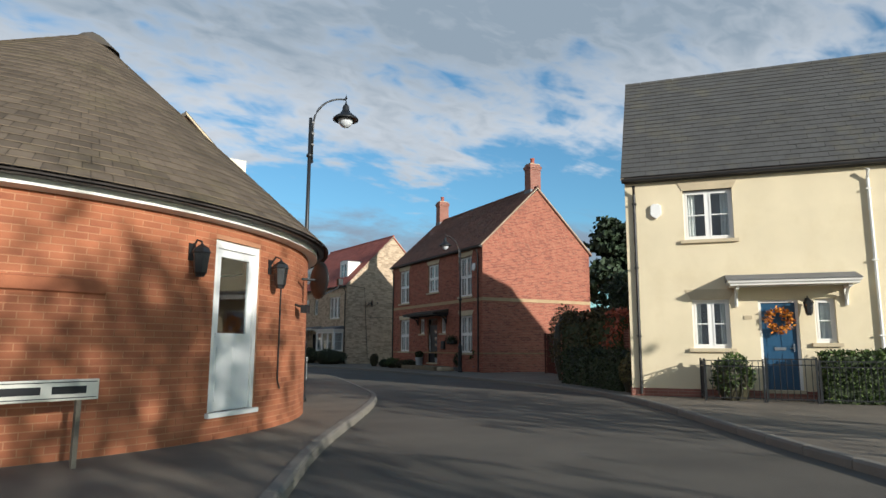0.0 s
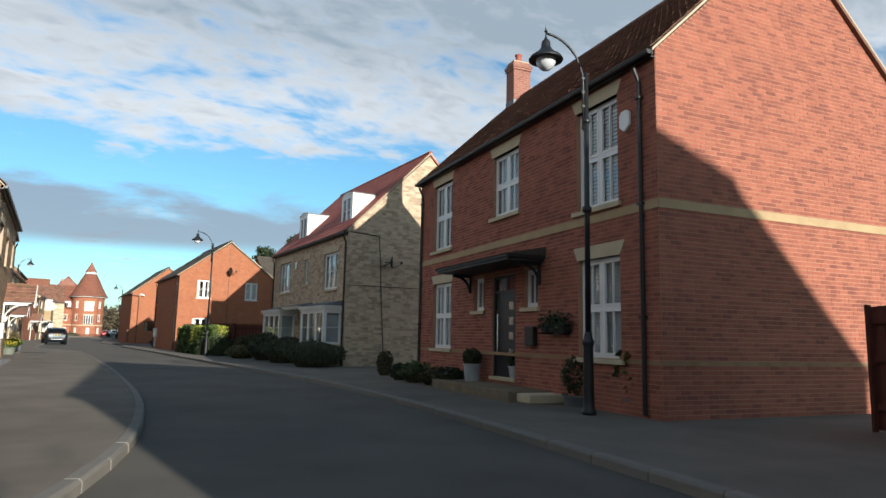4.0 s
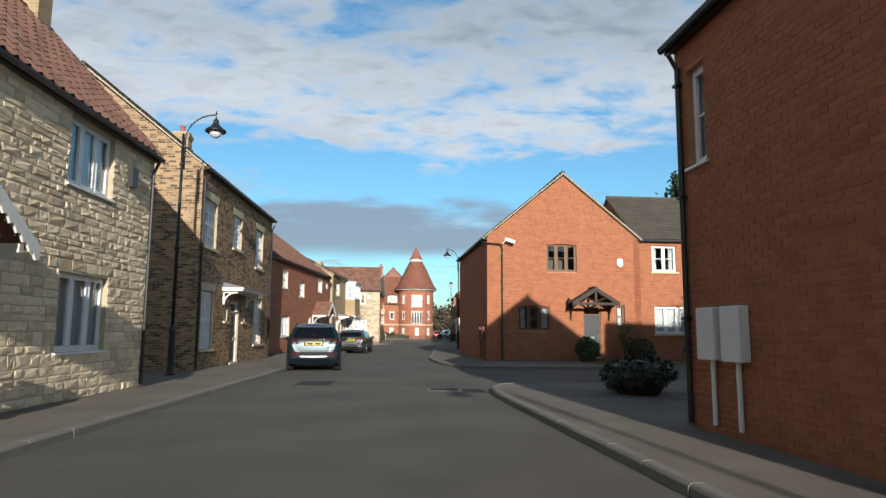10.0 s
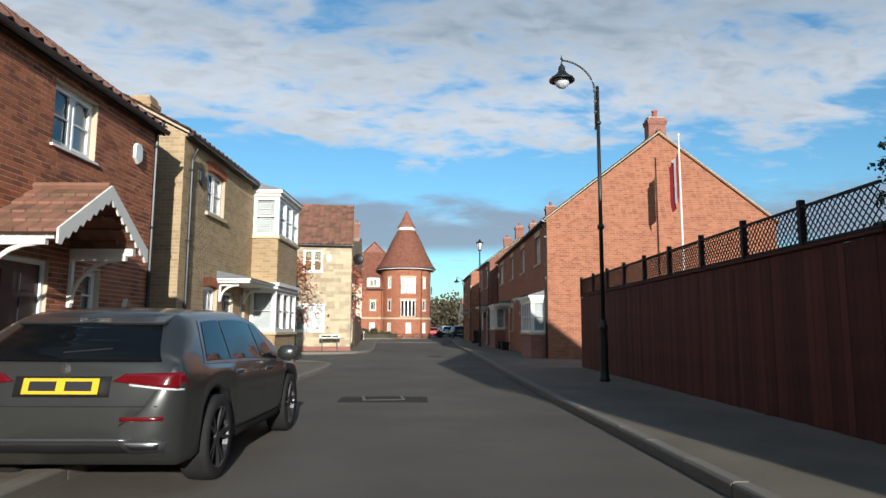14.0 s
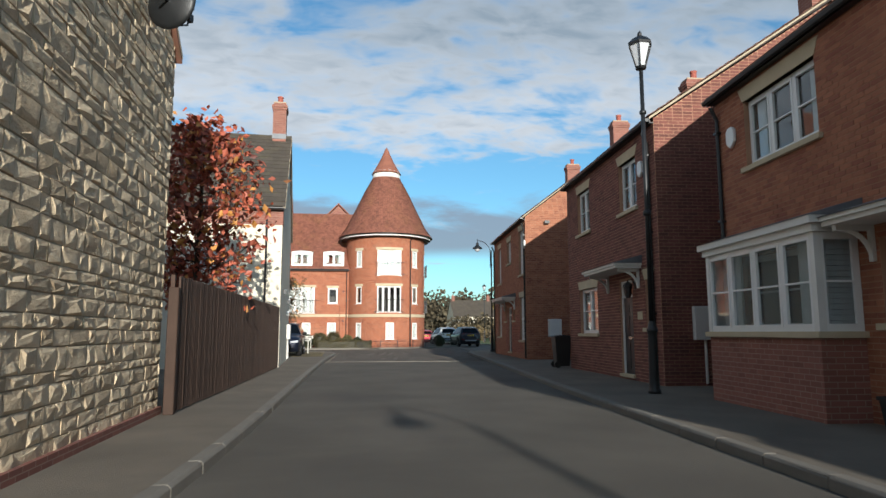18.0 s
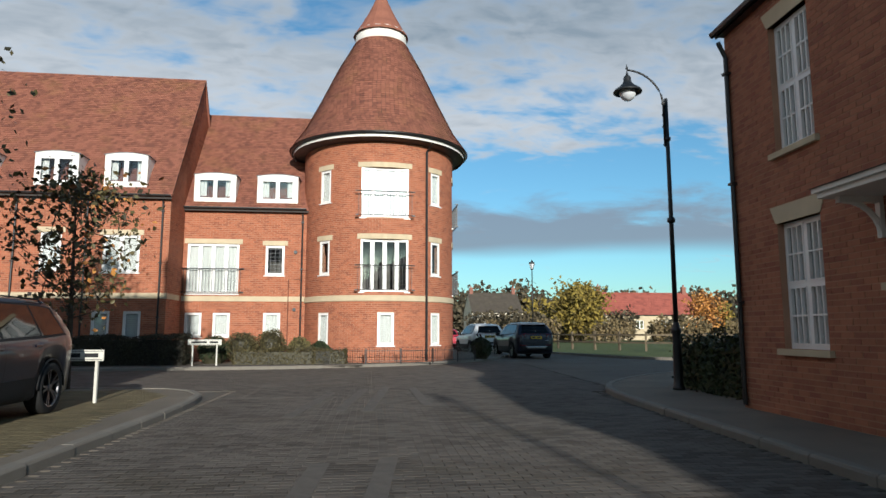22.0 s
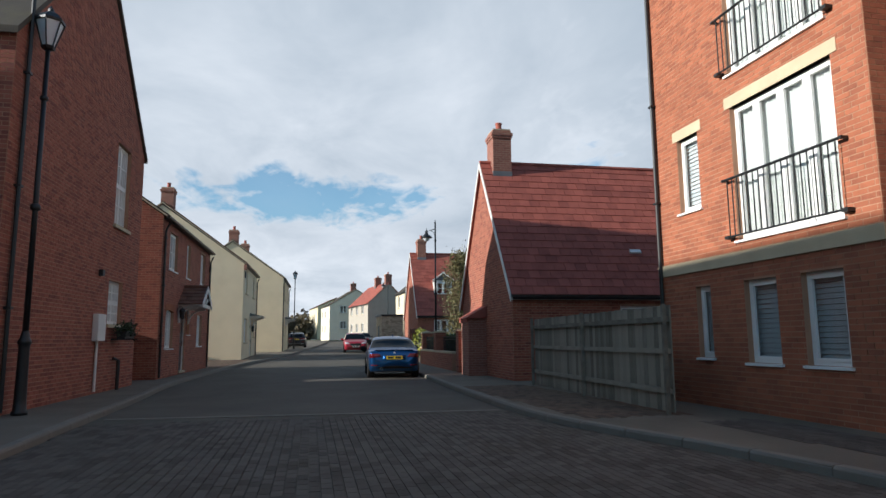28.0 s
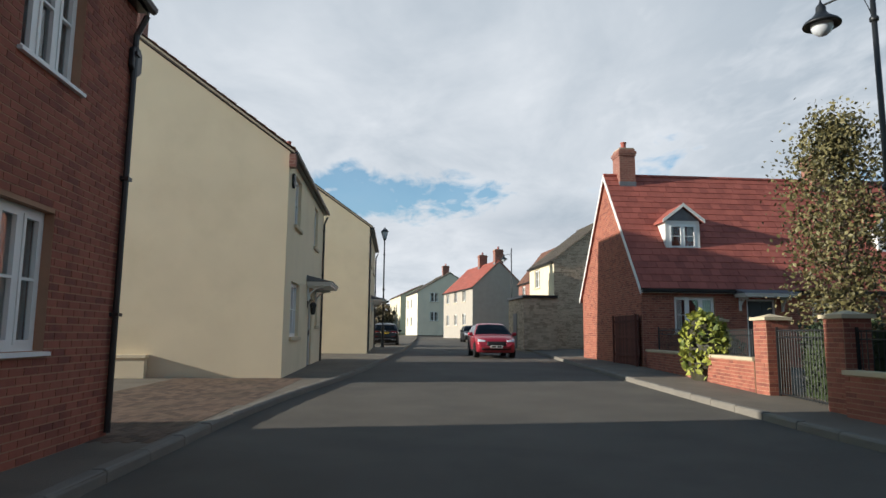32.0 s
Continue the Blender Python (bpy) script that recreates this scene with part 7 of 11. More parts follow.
    balcony(Q, pose(1.61, 0, 2.72), 2.4)
    part("stone_band", Mesh().box(0, 6.0, -0.035, -0.004, 2.42, 2.62), STONE_T, Q)
    roof_slope(Q, "roof_tiles", 6.2, 4.0, S - 0.25, 11.2, T_PLAIN, -0.2, 1, (0.17, 0.12), x0=0.0)
    part("roof", Mesh().prism([(7.8, S - 0.2), (3.8, 11.2), (3.8, 11.0), (7.8, S - 0.4)], 0, 0.0, 6.2), T_PLAIN, Q)
    gutter(Q, 0.0, 5.2, -0.2, S - 0.17)
    for x in (0.75, 3.2):
        dormer(Q, x, 1.62, 6.42, 7.5, 0.05, 1.2, 2, rows=1)
    downpipe(Q, [(5.05, -0.18, S - 0.2), (5.05, -0.06, S - 0.4), (5.05, -0.06, 0.15)])
    part("service_pipe", Mesh().tube([(5.0, -0.03, 3.3), (4.55, -0.03, 3.3), (4.55, -0.03, 0.2)], 0.02, 6), MATS["brown_pipe"], Q)
    for x, z in ((4.8, 4.4), (4.8, 2.1)):
        part("wall_vent", Mesh().lathe([(0, 0), (0.07, 0.0), (0.07, 0.1), (0, 0.1)], 10), IRON, Q, at=pose(x, 0, z, 90))
    back = thing("rear_gable", pose(15.0, 190, 0, 0, 0, A), "brick gable of a further range behind the roofs", "apartment block")
    part("wall", Mesh().prism([(0, 0.1), (8, 0.1), (8, 9.5), (4, 13.6), (0, 9.5)], 1, 0, 0.3), TEXRED, back)
    part("roof", Mesh().prism([(-0.2, 9.4), (4, 13.7), (4, 13.85), (-0.2, 9.55)], 1, -0.1, 8).prism([(4, 13.7), (8.2, 9.4), (8.2, 9.55), (4, 13.85)], 1, -0.1, 8), T_PLAIN, back)
    # tower
    cx, cy, R = 22.77, 178.65, 3.14
    T = thing("round_tower", pose(cx, cy, 0), "round brick stair tower with a conical clay-tiled roof", "tower")

    def ring(u, w, z):
        a = u / R - math.pi / 2
        return np.stack([(R + w) * np.cos(a), (R + w) * np.sin(a), z], 1)

    def hole(deg, w, z0, z1):
        u = radians(deg) * R
        return (u - w / 2, u + w / 2, z0, z1)
    spec = [(1, 1.85, 2.72, 4.72, 4), (1, 1.85, 5.55, 7.5, 4), (2, 0.62, 0.72, 1.95, 1), (-45, 0.55, 3.4, 4.72, 1), (-45, 0.55, 6.2, 7.5, 1), (-45, 0.55, 0.72, 1.95, 1), (42, 0.55, 3.4, 4.72, 1), (42, 0.55, 6.2, 7.5, 1), (42, 0.55, 0.72, 1.95, 1), (88, 1.6, 2.72, 4.72, 2), (88, 1.6, 5.55, 7.5, 2)]
    holes = [hole(d, w, a, b) for d, w, a, b, c in spec]
    half = math.pi * R
    mesh = wall_mesh(half, 8.75, holes, None, 0.26, ring, 0.1, 0.16, u0=-half)
    wl = part("wall", mesh, MORTAR_RED, T)
    part("brickwork", pieces_mesh("brickwork", courses(half, 8.75, holes, z0=0.1, u0=-half * 0.75), FLATB, 0.004, ring), FLATB, wl, kind="stuff")
    for (d, w, a, b, c) in spec:
        ang = d
        at = pose(0, 0, 0, 0, 0, ang) @ pose(-w / 2, -R * math.cos(w / 2 / R) - 0.0, a)
        window(T, at, w, b - a, cols=c, rows=1, lintel="", sill="white", curtain=5 if a > 5 and c == 4 else 0 if 2 < a < 5 else 4, depth=0.02)
        if c >= 2:
            balcony(T, pose(0, 0, 0, 0, 0, ang) @ pose(0, -R - 0.02, a), w + 0.4)
        if a > 2.2:
            u = radians(d) * R
            m = wall_mesh(u + w / 2 + 0.13, b + 0.2, [], None, 0.05, lambda uu, ww, zz: ring(uu, ww + 0.02, zz), b, 0.15, u0=u - w / 2 - 0.13)
            part("lintel", m, STONE_T, T)
    part("stone_band", Mesh().lathe([(R, 2.36), (R + 0.05, 2.38), (R + 0.05, 2.58), (R, 2.60)], 64), STONE_T, T)
    part("eaves_board", Mesh().lathe([(R, 8.5), (R + 0.28, 8.55), (R + 0.48, 8.62), (R + 0.48, 8.72), (R, 8.75)], 64), BLACK, T)
    part("white_fascia", Mesh().lathe([(R + 0.485, 8.56), (R + 0.50, 8.56), (R + 0.50, 8.68), (R + 0.485, 8.68)], 64), WHITE_W, T)
    part("gutter", Mesh().lathe([(R + 0.50, 8.70), (R + 0.57, 8.66), (R + 0.62, 8.72), (R + 0.62, 8.78), (R + 0.50, 8.78)], 64), BLACK, T)
    prof = [(3.78, 8.75), (3.22, 9.55), (2.5, 11.0), (1.85, 12.4), (1.12, 13.75)]
    tiles = []

    def cone_r(z):
        for (ra, za), (rb, zb) in zip(prof[:-1], prof[1:]):
            if za <= z <= zb:
                return ra + (rb - ra) * (z - za) / (zb - za)
        return prof[-1][0]
    n = 46
    m = Mesh()
    for j in range(n):
        za, zb = 8.75 + 5.0 * j / n, 8.75 + 5.0 * (j + 1) / n + 0.02
        ra, rb = cone_r(za), cone_r(min(zb, 13.75))
        k = max(24, int(2 * math.pi * ra / 0.17))
        for i in range(k):
            t0, t1 = 2 * math.pi * (i + 0.5 * (j % 2)) / k, 2 * math.pi * (i + 0.94 + 0.5 * (j % 2)) / k
            l0 = 0.03 + RNG.uniform(-0.004, 0.004)
            m.poly([((ra + l0) * math.cos(t0), (ra + l0) * math.sin(t0), za), ((ra + l0) * math.cos(t1), (ra + l0) * math.sin(t1), za), (rb * math.cos(t1), rb * math.sin(t1), zb), (rb * math.cos(t0), rb * math.sin(t0), zb)])
            m.poly([((ra - 0.01) * math.cos(t0), (ra - 0.01) * math.sin(t0), za), ((ra - 0.01) * math.cos(t1), (ra - 0.01) * math.sin(t1), za), ((ra + l0) * math.cos(t1), (ra + l0) * math.sin(t1), za), ((ra + l0) * math.cos(t0), (ra + l0) * math.sin(t0), za)])
    rf = part("roof", Mesh().lathe([(r - 0.03, z) for r, z in prof], 64), FELT, T)
    part("roof_tiles", m, T_PLAIN, rf, kind="stuff")
    part("white_collar", Mesh().lathe([(1.12, 13.7), (1.14, 13.72), (1.10, 14.3), (0.0, 14.35)], 32), WHITE_W, T, smooth=True)
    cap = Mesh()
    pr = [(1.22, 14.12), (0.92, 14.6), (0.62, 15.15), (0.36, 15.7), (0.14, 16.25), (0.0, 16.45)]
    part("cap_roof", cap.lathe(pr, 16), T_PLAIN, T)
    for d in (32, 100):
        a = radians(d - 90)
        part("downpipe", Mesh().tube([((R + 0.45) * math.cos(a), (R + 0.45) * math.sin(a), 8.55), ((R + 0.07) * math.cos(a), (R + 0.07) * math.sin(a), 8.3), ((R + 0.07) * math.cos(a), (R + 0.07) * math.sin(a), 0.15)], 0.045), BLACK, T)


def balcony(H, at, w):
    """A rail close in front of tall windows, with slender bars and wall fixings."""
    b = part("balcony_rail", Mesh().tube([(-w / 2, -0.1, 0.98), (w / 2, -0.1, 0.98)], 0.022, 6).tube([(-w / 2 + 0.06, -0.1, 0.06), (w / 2 - 0.06, -0.1, 0.06)], 0.016, 6).box(-w / 2, -w / 2 + 0.04, -0.12, 0.0, 0.96, 1.0).box(w / 2 - 0.04, w / 2, -0.12, 0.0, 0.96, 1.0)
             .box(-w / 2, -w / 2 + 0.1, -0.12, 0.0, 0.03, 0.08).box(w / 2 - 0.1, w / 2, -0.12, 0.0, 0.03, 0.08), IRON, H, at=at)
    n = int(w / 0.115)
    me = Mesh().box(-0.007, 0.007, -0.107, -0.093, 0.06, 0.97).data("baluster", IRON)
    for i in range(1, n):
        ob = new("baluster", me)
        ob.parent = b
        ob.matrix_basis = pose(-w / 2 + w * i / n, 0, 0)
    return b


flats()

# ---- round brick building at the first bend ----
def round_house():
    cx, cy, R = -0.07, 12.97, 5.65
    T = thing("round_brick_building", pose(cx, cy, 0), "low round brick building with a conical brown slate roof", "building")

    def ring(u, w, z):
        a = u / R
        return np.stack([(R + w) * np.cos(a), (R + w) * np.sin(a), z], 1)
    a0, a1 = radians(-150), radians(80)
    ud = radians(-57.5) * R
    holes = [(ud - 0.45, ud + 0.45, 0.42, 2.52)]
    wl = part("wall", wall_mesh(a1 * R, 2.78, holes, None, 0.26, ring, 0.1, 0.2, u0=a0 * R), MORTAR_OR, T)
    allb = courses(a1 * R, 2.78, holes, z0=0.1, u0=a0 * R)
    nearb = [q for q in allb if radians(-66) < q[0] / R < radians(-42) and 0.4 < q[2] < 2.4 and q[1] - q[0] > 0.05][:300]
    ids = set(map(id, nearb))
    part("brickwork", pieces_mesh("brickwork", [q for q in allb if id(q) not in ids], ORANGE, 0.004, ring), ORANGE, wl, kind="stuff")
    single(nearb, wl, ORANGE_1, lambda u, z: pose(0, 0, 0, 0, 0, math.degrees(u / R) + 90) @ pose(0, -R - 0.001, z))
    part("corbel_course", Mesh().lathe([(R, 1.72), (R + 0.035, 1.74), (R + 0.035, 1.86), (R, 1.88)], 20, (0, 0, 0), radians(-118), radians(-76)), ORANGE, T)
    part("fascia", Mesh().lathe([(R, 2.7), (R + 0.16, 2.72), (R + 0.16, 2.84), (R, 2.86)], 60), WHITE_W, T)
    part("gutter", Mesh().lathe([(R + 0.17, 2.84), (R + 0.2, 2.79), (R + 0.27, 2.80), (R + 0.29, 2.88), (R + 0.17, 2.88)], 60), BLACK, T)
    m = Mesh()
    n = 34

    def hip(t, f):
        """A point up the roof: the slope runs from the round eaves to a peak set off the middle."""
        ex, ey = 6.0 * math.cos(t), 6.0 * math.sin(t)
        tx = 1.75
        return (ex + (tx - ex) * f, ey * (1 - f))

    for j in range(n):
        za, zb = 2.84 + 4.1 * j / n, 2.84 + 4.1 * (j + 1) / n + 0.004
        fa, fb = j / n, min((j + 1.1) / n, 1.0)
        k = max(12, int(2 * math.pi * (6.0 * (1 - fa) + 0.6) / 0.24))
        for i in range(k):
            t0, t1 = 2 * math.pi * (i + 0.5 * (j % 2)) / k, 2 * math.pi * (i + 0.97 + 0.5 * (j % 2)) / k
            l = 0.012 + RNG.uniform(-0.002, 0.002)
            p0, p1, q1, q0 = hip(t0, fa), hip(t1, fa), hip(t1, fb), hip(t0, fb)
            m.poly([(*p0, za + l), (*p1, za + l), (*q1, zb), (*q0, zb)])
            m.poly([(*p0, za), (*p1, za), (*p1, za + l), (*p0, za + l)])
    deck = Mesh()
    for i in range(60):
        t0, t1 = 2 * math.pi * i / 60, 2 * math.pi * (i + 1) / 60
        deck.poly([(*hip(t0, 0), 2.80), (*hip(t1, 0), 2.80), (*hip(t1, 1), 6.90), (*hip(t0, 1), 6.90)])
    rf = part("roof", deck, FELT, T)
    part("roof_slates", m, surf("brown_slate", (0.115, 0.088, 0.062), 0.85, 0.3, 2, 60, 0.3, island=0.6, stain=(0.14, 0.115, 0.06), stain_scale=1.2, stain_amt=0.5), rf, kind="stuff")
    part("ridge_cap", Mesh().lathe([(0.5, -0.36), (0.2, -0.08), (0.0, 0.03)], 12, (1.75, 0, 6.95)), T_DARK, T)
    at = pose(0, 0, 0, 0, 0, -57.5 + 90) @ pose(-0.45, -R * math.cos(0.45 / R), 0.42)
    d = part("door", Mesh().box(0, 0.07, 0.02, 0.12, 0, 2.1).box(0.83, 0.9, 0.02, 0.12, 0, 2.1).box(0.07, 0.83, 0.02, 0.12, 2.0, 2.1).box(-0.04, 0.94, -0.05, 0.1, -0.06, 0.0), WHITE, T, at=at)
    part("door_leaf", bevelled(Mesh().box(0.07, 0.83, 0.05, 0.09, 0.0, 0.92).box(0.07, 0.17, 0.05, 0.09, 0.92, 2.0).box(0.73, 0.83, 0.05, 0.09, 0.92, 2.0).box(0.17, 0.73, 0.05, 0.09, 1.9, 2.0).data("door_leaf", D_WHITE), 0.004, 1), None, d)
    for x0, x1 in ((0.16, 0.42), (0.48, 0.74)):
        part("door_panel", Mesh().box(x0, x1, 0.04, 0.06, 0.12, 0.78), D_WHITE, d)
    part("lock_rail", Mesh().box(0.12, 0.78, 0.03, 0.06, 0.9, 0.95), D_WHITE, d)
    g = part("pane", Mesh().box(0.17, 0.73, 0.06, 0.066, 0.95, 1.9), GLASS, d)
    g.visible_shadow = False
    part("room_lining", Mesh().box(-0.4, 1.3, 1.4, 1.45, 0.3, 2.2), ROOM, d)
    for dg in (-66, -50.5):
        wall_lantern(T, pose(0, 0, 0, 0, 0, dg + 90) @ pose(0, -R, 2.0))
    dish(T, pose(0, 0, 0, 0, 0, -38 + 90) @ pose(0, -R - 0.25, 2.25, 90, 0, 40), 0.3)
    part("floodlight", Mesh().box(-0.09, 0.09, -0.22, -0.12, 1.72, 1.84).tube([(0, -0.01, 1.85), (0, -0.15, 1.8)], 0.02, 6), IRON, T, at=pose(0, 0, 0, 0, 0, -40 + 90) @ pose(0, -R, 0))
    part("cable", Mesh().tube([(0.02, -0.02, 2.3), (0.02, -0.02, 0.75), (0.08, -0.03, 0.62)], 0.012, 6), BLACK, T, at=pose(0, 0, 0, 0, 0, -47 + 90) @ pose(0, -R, 0))


round_house()

# -- red gabled house behind it, with a white bay
q = thing("gabled_corner_house", pose(2.2, 21.25, 0), "red brick house with satellite dishes on its gable", "house")
build_wall(q, "gable_wall", Matrix(), 6.85, 5.35, [], MORTAR_RED, ORANGE, (8.6, 3.4), "brick", z0=0.1)
build_wall(q, "wall", pose(6.85, 0, 0, 0, 0, 90), 9, 5.35, [], MORTAR_RED, ORANGE, None, "brick", z0=0.1)
for sg in (0, 1):
    a, b2 = (-0.2, 3.42) if sg == 0 else (7.05, 3.42)
    part("roof", Mesh().prism([(a, 5.2), (b2, 8.65), (b2, 8.8), (a, 5.35)][::1 if sg == 0 else -1], 1, -0.06, 9.1), T_DARK, q)
part("verge", Mesh().prism([(7.07, 5.22), (3.42, 8.68), (3.42, 8.76), (7.07, 5.3)], 1, -0.09, -0.02), STONE_T, q)
dish(q, pose(6.45, -0.3, 4.7, 90, 0, 10), 0.42)
dish(q, pose(6.6, -0.55, 3.95, 90, 0, 40), 0.42)
meter_box(q, pose(4.9, 0, 0.85), 0.5, 0.6, 0)
meter_box(q, pose(4.1, 0, 0.85), 0.5, 0.6, 0)
part("cable", Mesh().tube([(4.8, -0.02, 0.85), (4.85, -0.02, 2.9), (6.4, -0.02, 2.95), (6.5, -0.02, 4.5)], 0.016, 6).tube([(4.85, -0.02, 2.6), (0.5, -0.02, 2.65)], 0.014, 6), MATS["brown_pipe"], q)
downpipe(q, [(6.8, -0.1, 5.0), (6.8, -0.06, 4.6), (6.8, -0.06, 0.15)])
part("chimney_stack", Mesh().box(5.6, 6.6, 3.0, 4.0, 6.2, 8.4), WHITE_R, q)
bw = part("white_bay", Mesh().box(6.9, 7.5, 0.15, 2.6, 0.1, 0.75), WHITE_W, q)
part("bay_panel", Mesh().box(6.9, 7.5, 0.15, 2.6, 2.6, 3.3), WHITE_W, bw)
part("bay_cornice", Mesh().box(6.85, 7.62, 0.05, 2.7, 3.3, 3.42).box(6.85, 7.62, 0.05, 2.7, 4.75, 4.95).box(6.85, 7.56, 0.08, 2.65, 0.7, 0.78), WHITE_W, bw)
for z0, z1 in ((0.78, 2.6), (3.42, 4.75)):
    window(bw, pose(6.9, 0.2, z0), 0.6, z1 - z0, cols=1, rows=2, lintel="", sill="", depth=0.0, curtain=4)
    window(bw, pose(7.5, 0.2, z0, 0, 0, 90), 2.4, z1 - z0, cols=2, rows=2, lintel="", sill="", depth=0.0)
rl = part("area_railing", Mesh().tube([(6.95, -0.35, 0.85), (7.9, -0.35, 0.85)], 0.02, 6).tube([(7.9, -0.35, 0.85), (7.9, 2.5, 0.85)], 0.02, 6), WHITE_W, q)
bar = Mesh().box(-0.0075, 0.0075, -0.0075, 0.0075, 0.1, 0.85).data("baluster", WHITE_W)
for i in range(31):
    ob = new("baluster", bar)
    ob.parent = rl
    ob.matrix_basis = pose(6.98 + i * 0.11, -0.35, 0) if i < 9 else pose(7.9, -0.3 + (i - 9) * 0.13, 0)


# ---- foliage ----
def leaf_mat(name, col, second, rough=0.55, trans=0.25):
    m = surf(name, col, rough, 0.35, 1.5, 40, 0.1, island=1.0, second=second, spec=0.35)
    b = m.node_tree.nodes["Principled BSDF"]
    b.inputs["Subsurface Weight"].default_value = 0.0
    b.inputs["Transmission Weight"].default_value = 0.0
    return m


LEAF = leaf_mat("laurel_leaf", (0.065, 0.10, 0.022), (0.022, 0.040, 0.012))
LEAF_Y = leaf_mat("variegated_leaf", (0.26, 0.27, 0.045), (0.09, 0.12, 0.025))
LEAF_D = leaf_mat("dark_hedge_leaf", (0.034, 0.048, 0.018), (0.010, 0.015, 0.008))
LEAF_E = leaf_mat("evergreen_shrub_leaf", (0.062, 0.074, 0.034), (0.022, 0.028, 0.014))
# hedge leaf; also colours shrub cores, dark for the shade inside them
LEAF_K = leaf_mat("blackish_leaf_and_core", (0.040, 0.036, 0.020), (0.014, 0.013, 0.009))
LEAF_B = leaf_mat("brown_green_leaf", (0.085, 0.070, 0.028), (0.028, 0.026, 0.014))
LEAF_R = leaf_mat("red_autumn_leaf", (0.37, 0.095, 0.052), (0.12, 0.032, 0.022))
LEAF_O = leaf_mat("orange_autumn_leaf", (0.44, 0.20, 0.05), (0.20, 0.08, 0.03))
LEAF_GY = leaf_mat("yellowing_tree_leaf", (0.145, 0.125, 0.05), (0.06, 0.056, 0.026))
NEEDLE = leaf_mat("pine_needle", (0.030, 0.048, 0.022), (0.010, 0.017, 0.010), 0.7)
WOODS = leaf_mat("far_wood_leaf", (0.088, 0.070, 0.042), (0.040, 0.036, 0.024), 0.9)
SCRUB = leaf_mat("dry_scrub_leaf", (0.17, 0.125, 0.062), (0.085, 0.066, 0.036), 0.9)
WOODS_Y = leaf_mat("far_gold_leaf", (0.23, 0.17, 0.035), (0.10, 0.08, 0.025), 0.9)
FLOWER_Y = leaf_mat("yellow_petal", (0.62, 0.46, 0.02), (0.45, 0.30, 0.02))
FLOWER_P = leaf_mat("pink_petal", (0.50, 0.07, 0.12), (0.25, 0.03, 0.08))
BARK = surf("bark", (0.075, 0.055, 0.04), 0.95, 0.4, 9, 60, 0.8, second=(0.03, 0.024, 0.018))
TIMBER = surf("red_brown_fence_board", (0.105, 0.034, 0.024), 0.85, 0.35, 3, 60, 0.3, objrand=0.5, stain=(0.06, 0.022, 0.018), stain_scale=1.1, stain_amt=0.5)
TIMBER_D = surf("dark_brown_batten", (0.060, 0.036, 0.025), 0.75, 0.3, 3, 60, 0.3, objrand=0.6, second=(0.04, 0.024, 0.017))
TIMBER_G = surf("weathered_grey_board", (0.24, 0.215, 0.17), 0.9, 0.3, 4, 70, 0.4, objrand=0.7, second=(0.13, 0.118, 0.092))
SIGN_W = surf("sign_white", (0.62, 0.60, 0.53), 0.5, 0.08, 3, 60, 0.05, stain=(0.35, 0.33, 0.28), stain_scale=2, stain_amt=0.4)
SIGN_K = surf("sign_black", (0.02, 0.02, 0.022), 0.5, 0.1, 3, 60, 0.05)
POT = surf("sage_planter", (0.16, 0.18, 0.14), 0.7, 0.2, 4, 60, 0.2)
POT_G = surf("grey_planter", (0.13, 0.135, 0.14), 0.7, 0.2, 4, 60, 0.2)
POT_P = surf("pale_grey_planter", (0.34, 0.35, 0.36), 0.7, 0.15, 4, 60, 0.1)


def leaf_mesh(name, pts, size, mat, rng, flat=0.0, stretch=1.6, droop=0.0):
    """Small pointed leaves, one at each point, turned at random."""
    p = np.asarray(pts, float)
    k = len(p)
    d = rng.normal(size=(k, 3))
    d[:, 2] = d[:, 2] * (1 - flat) - droop
    d /= np.linalg.norm(d, axis=1)[:, None]
    e = np.cross(d, rng.normal(size=(k, 3)))
    e /= np.linalg.norm(e, axis=1)[:, None] + 1e-9
    n = np.cross(d, e)
    s = size * rng.uniform(0.6, 1.35, (k, 1))
    a, b = d * s * stretch * 0.5, e * s * 0.5
    v = np.stack([p - a, p - a * 0.1 + b + n * s * 0.12, p + a, p - a * 0.1 - b + n * s * 0.12], 1).reshape(-1, 3)
    f = np.arange(k * 4)
    me = bpy.data.meshes.new(name)
    me.vertices.add(k * 4)
    me.vertices.foreach_set("co", v.astype(np.float32).ravel())
    me.loops.add(k * 4)
    me.loops.foreach_set("vertex_index", f.astype(np.int32))
    me.polygons.add(k)
    me.polygons.foreach_set("loop_start", np.arange(0, k * 4, 4, dtype=np.int32))
    me.polygons.foreach_set("loop_total", np.full(k, 4, dtype=np.int32))
    me.materials.append(mat)
    me.update(calc_edges=True)
    me.shade_flat()
    return me


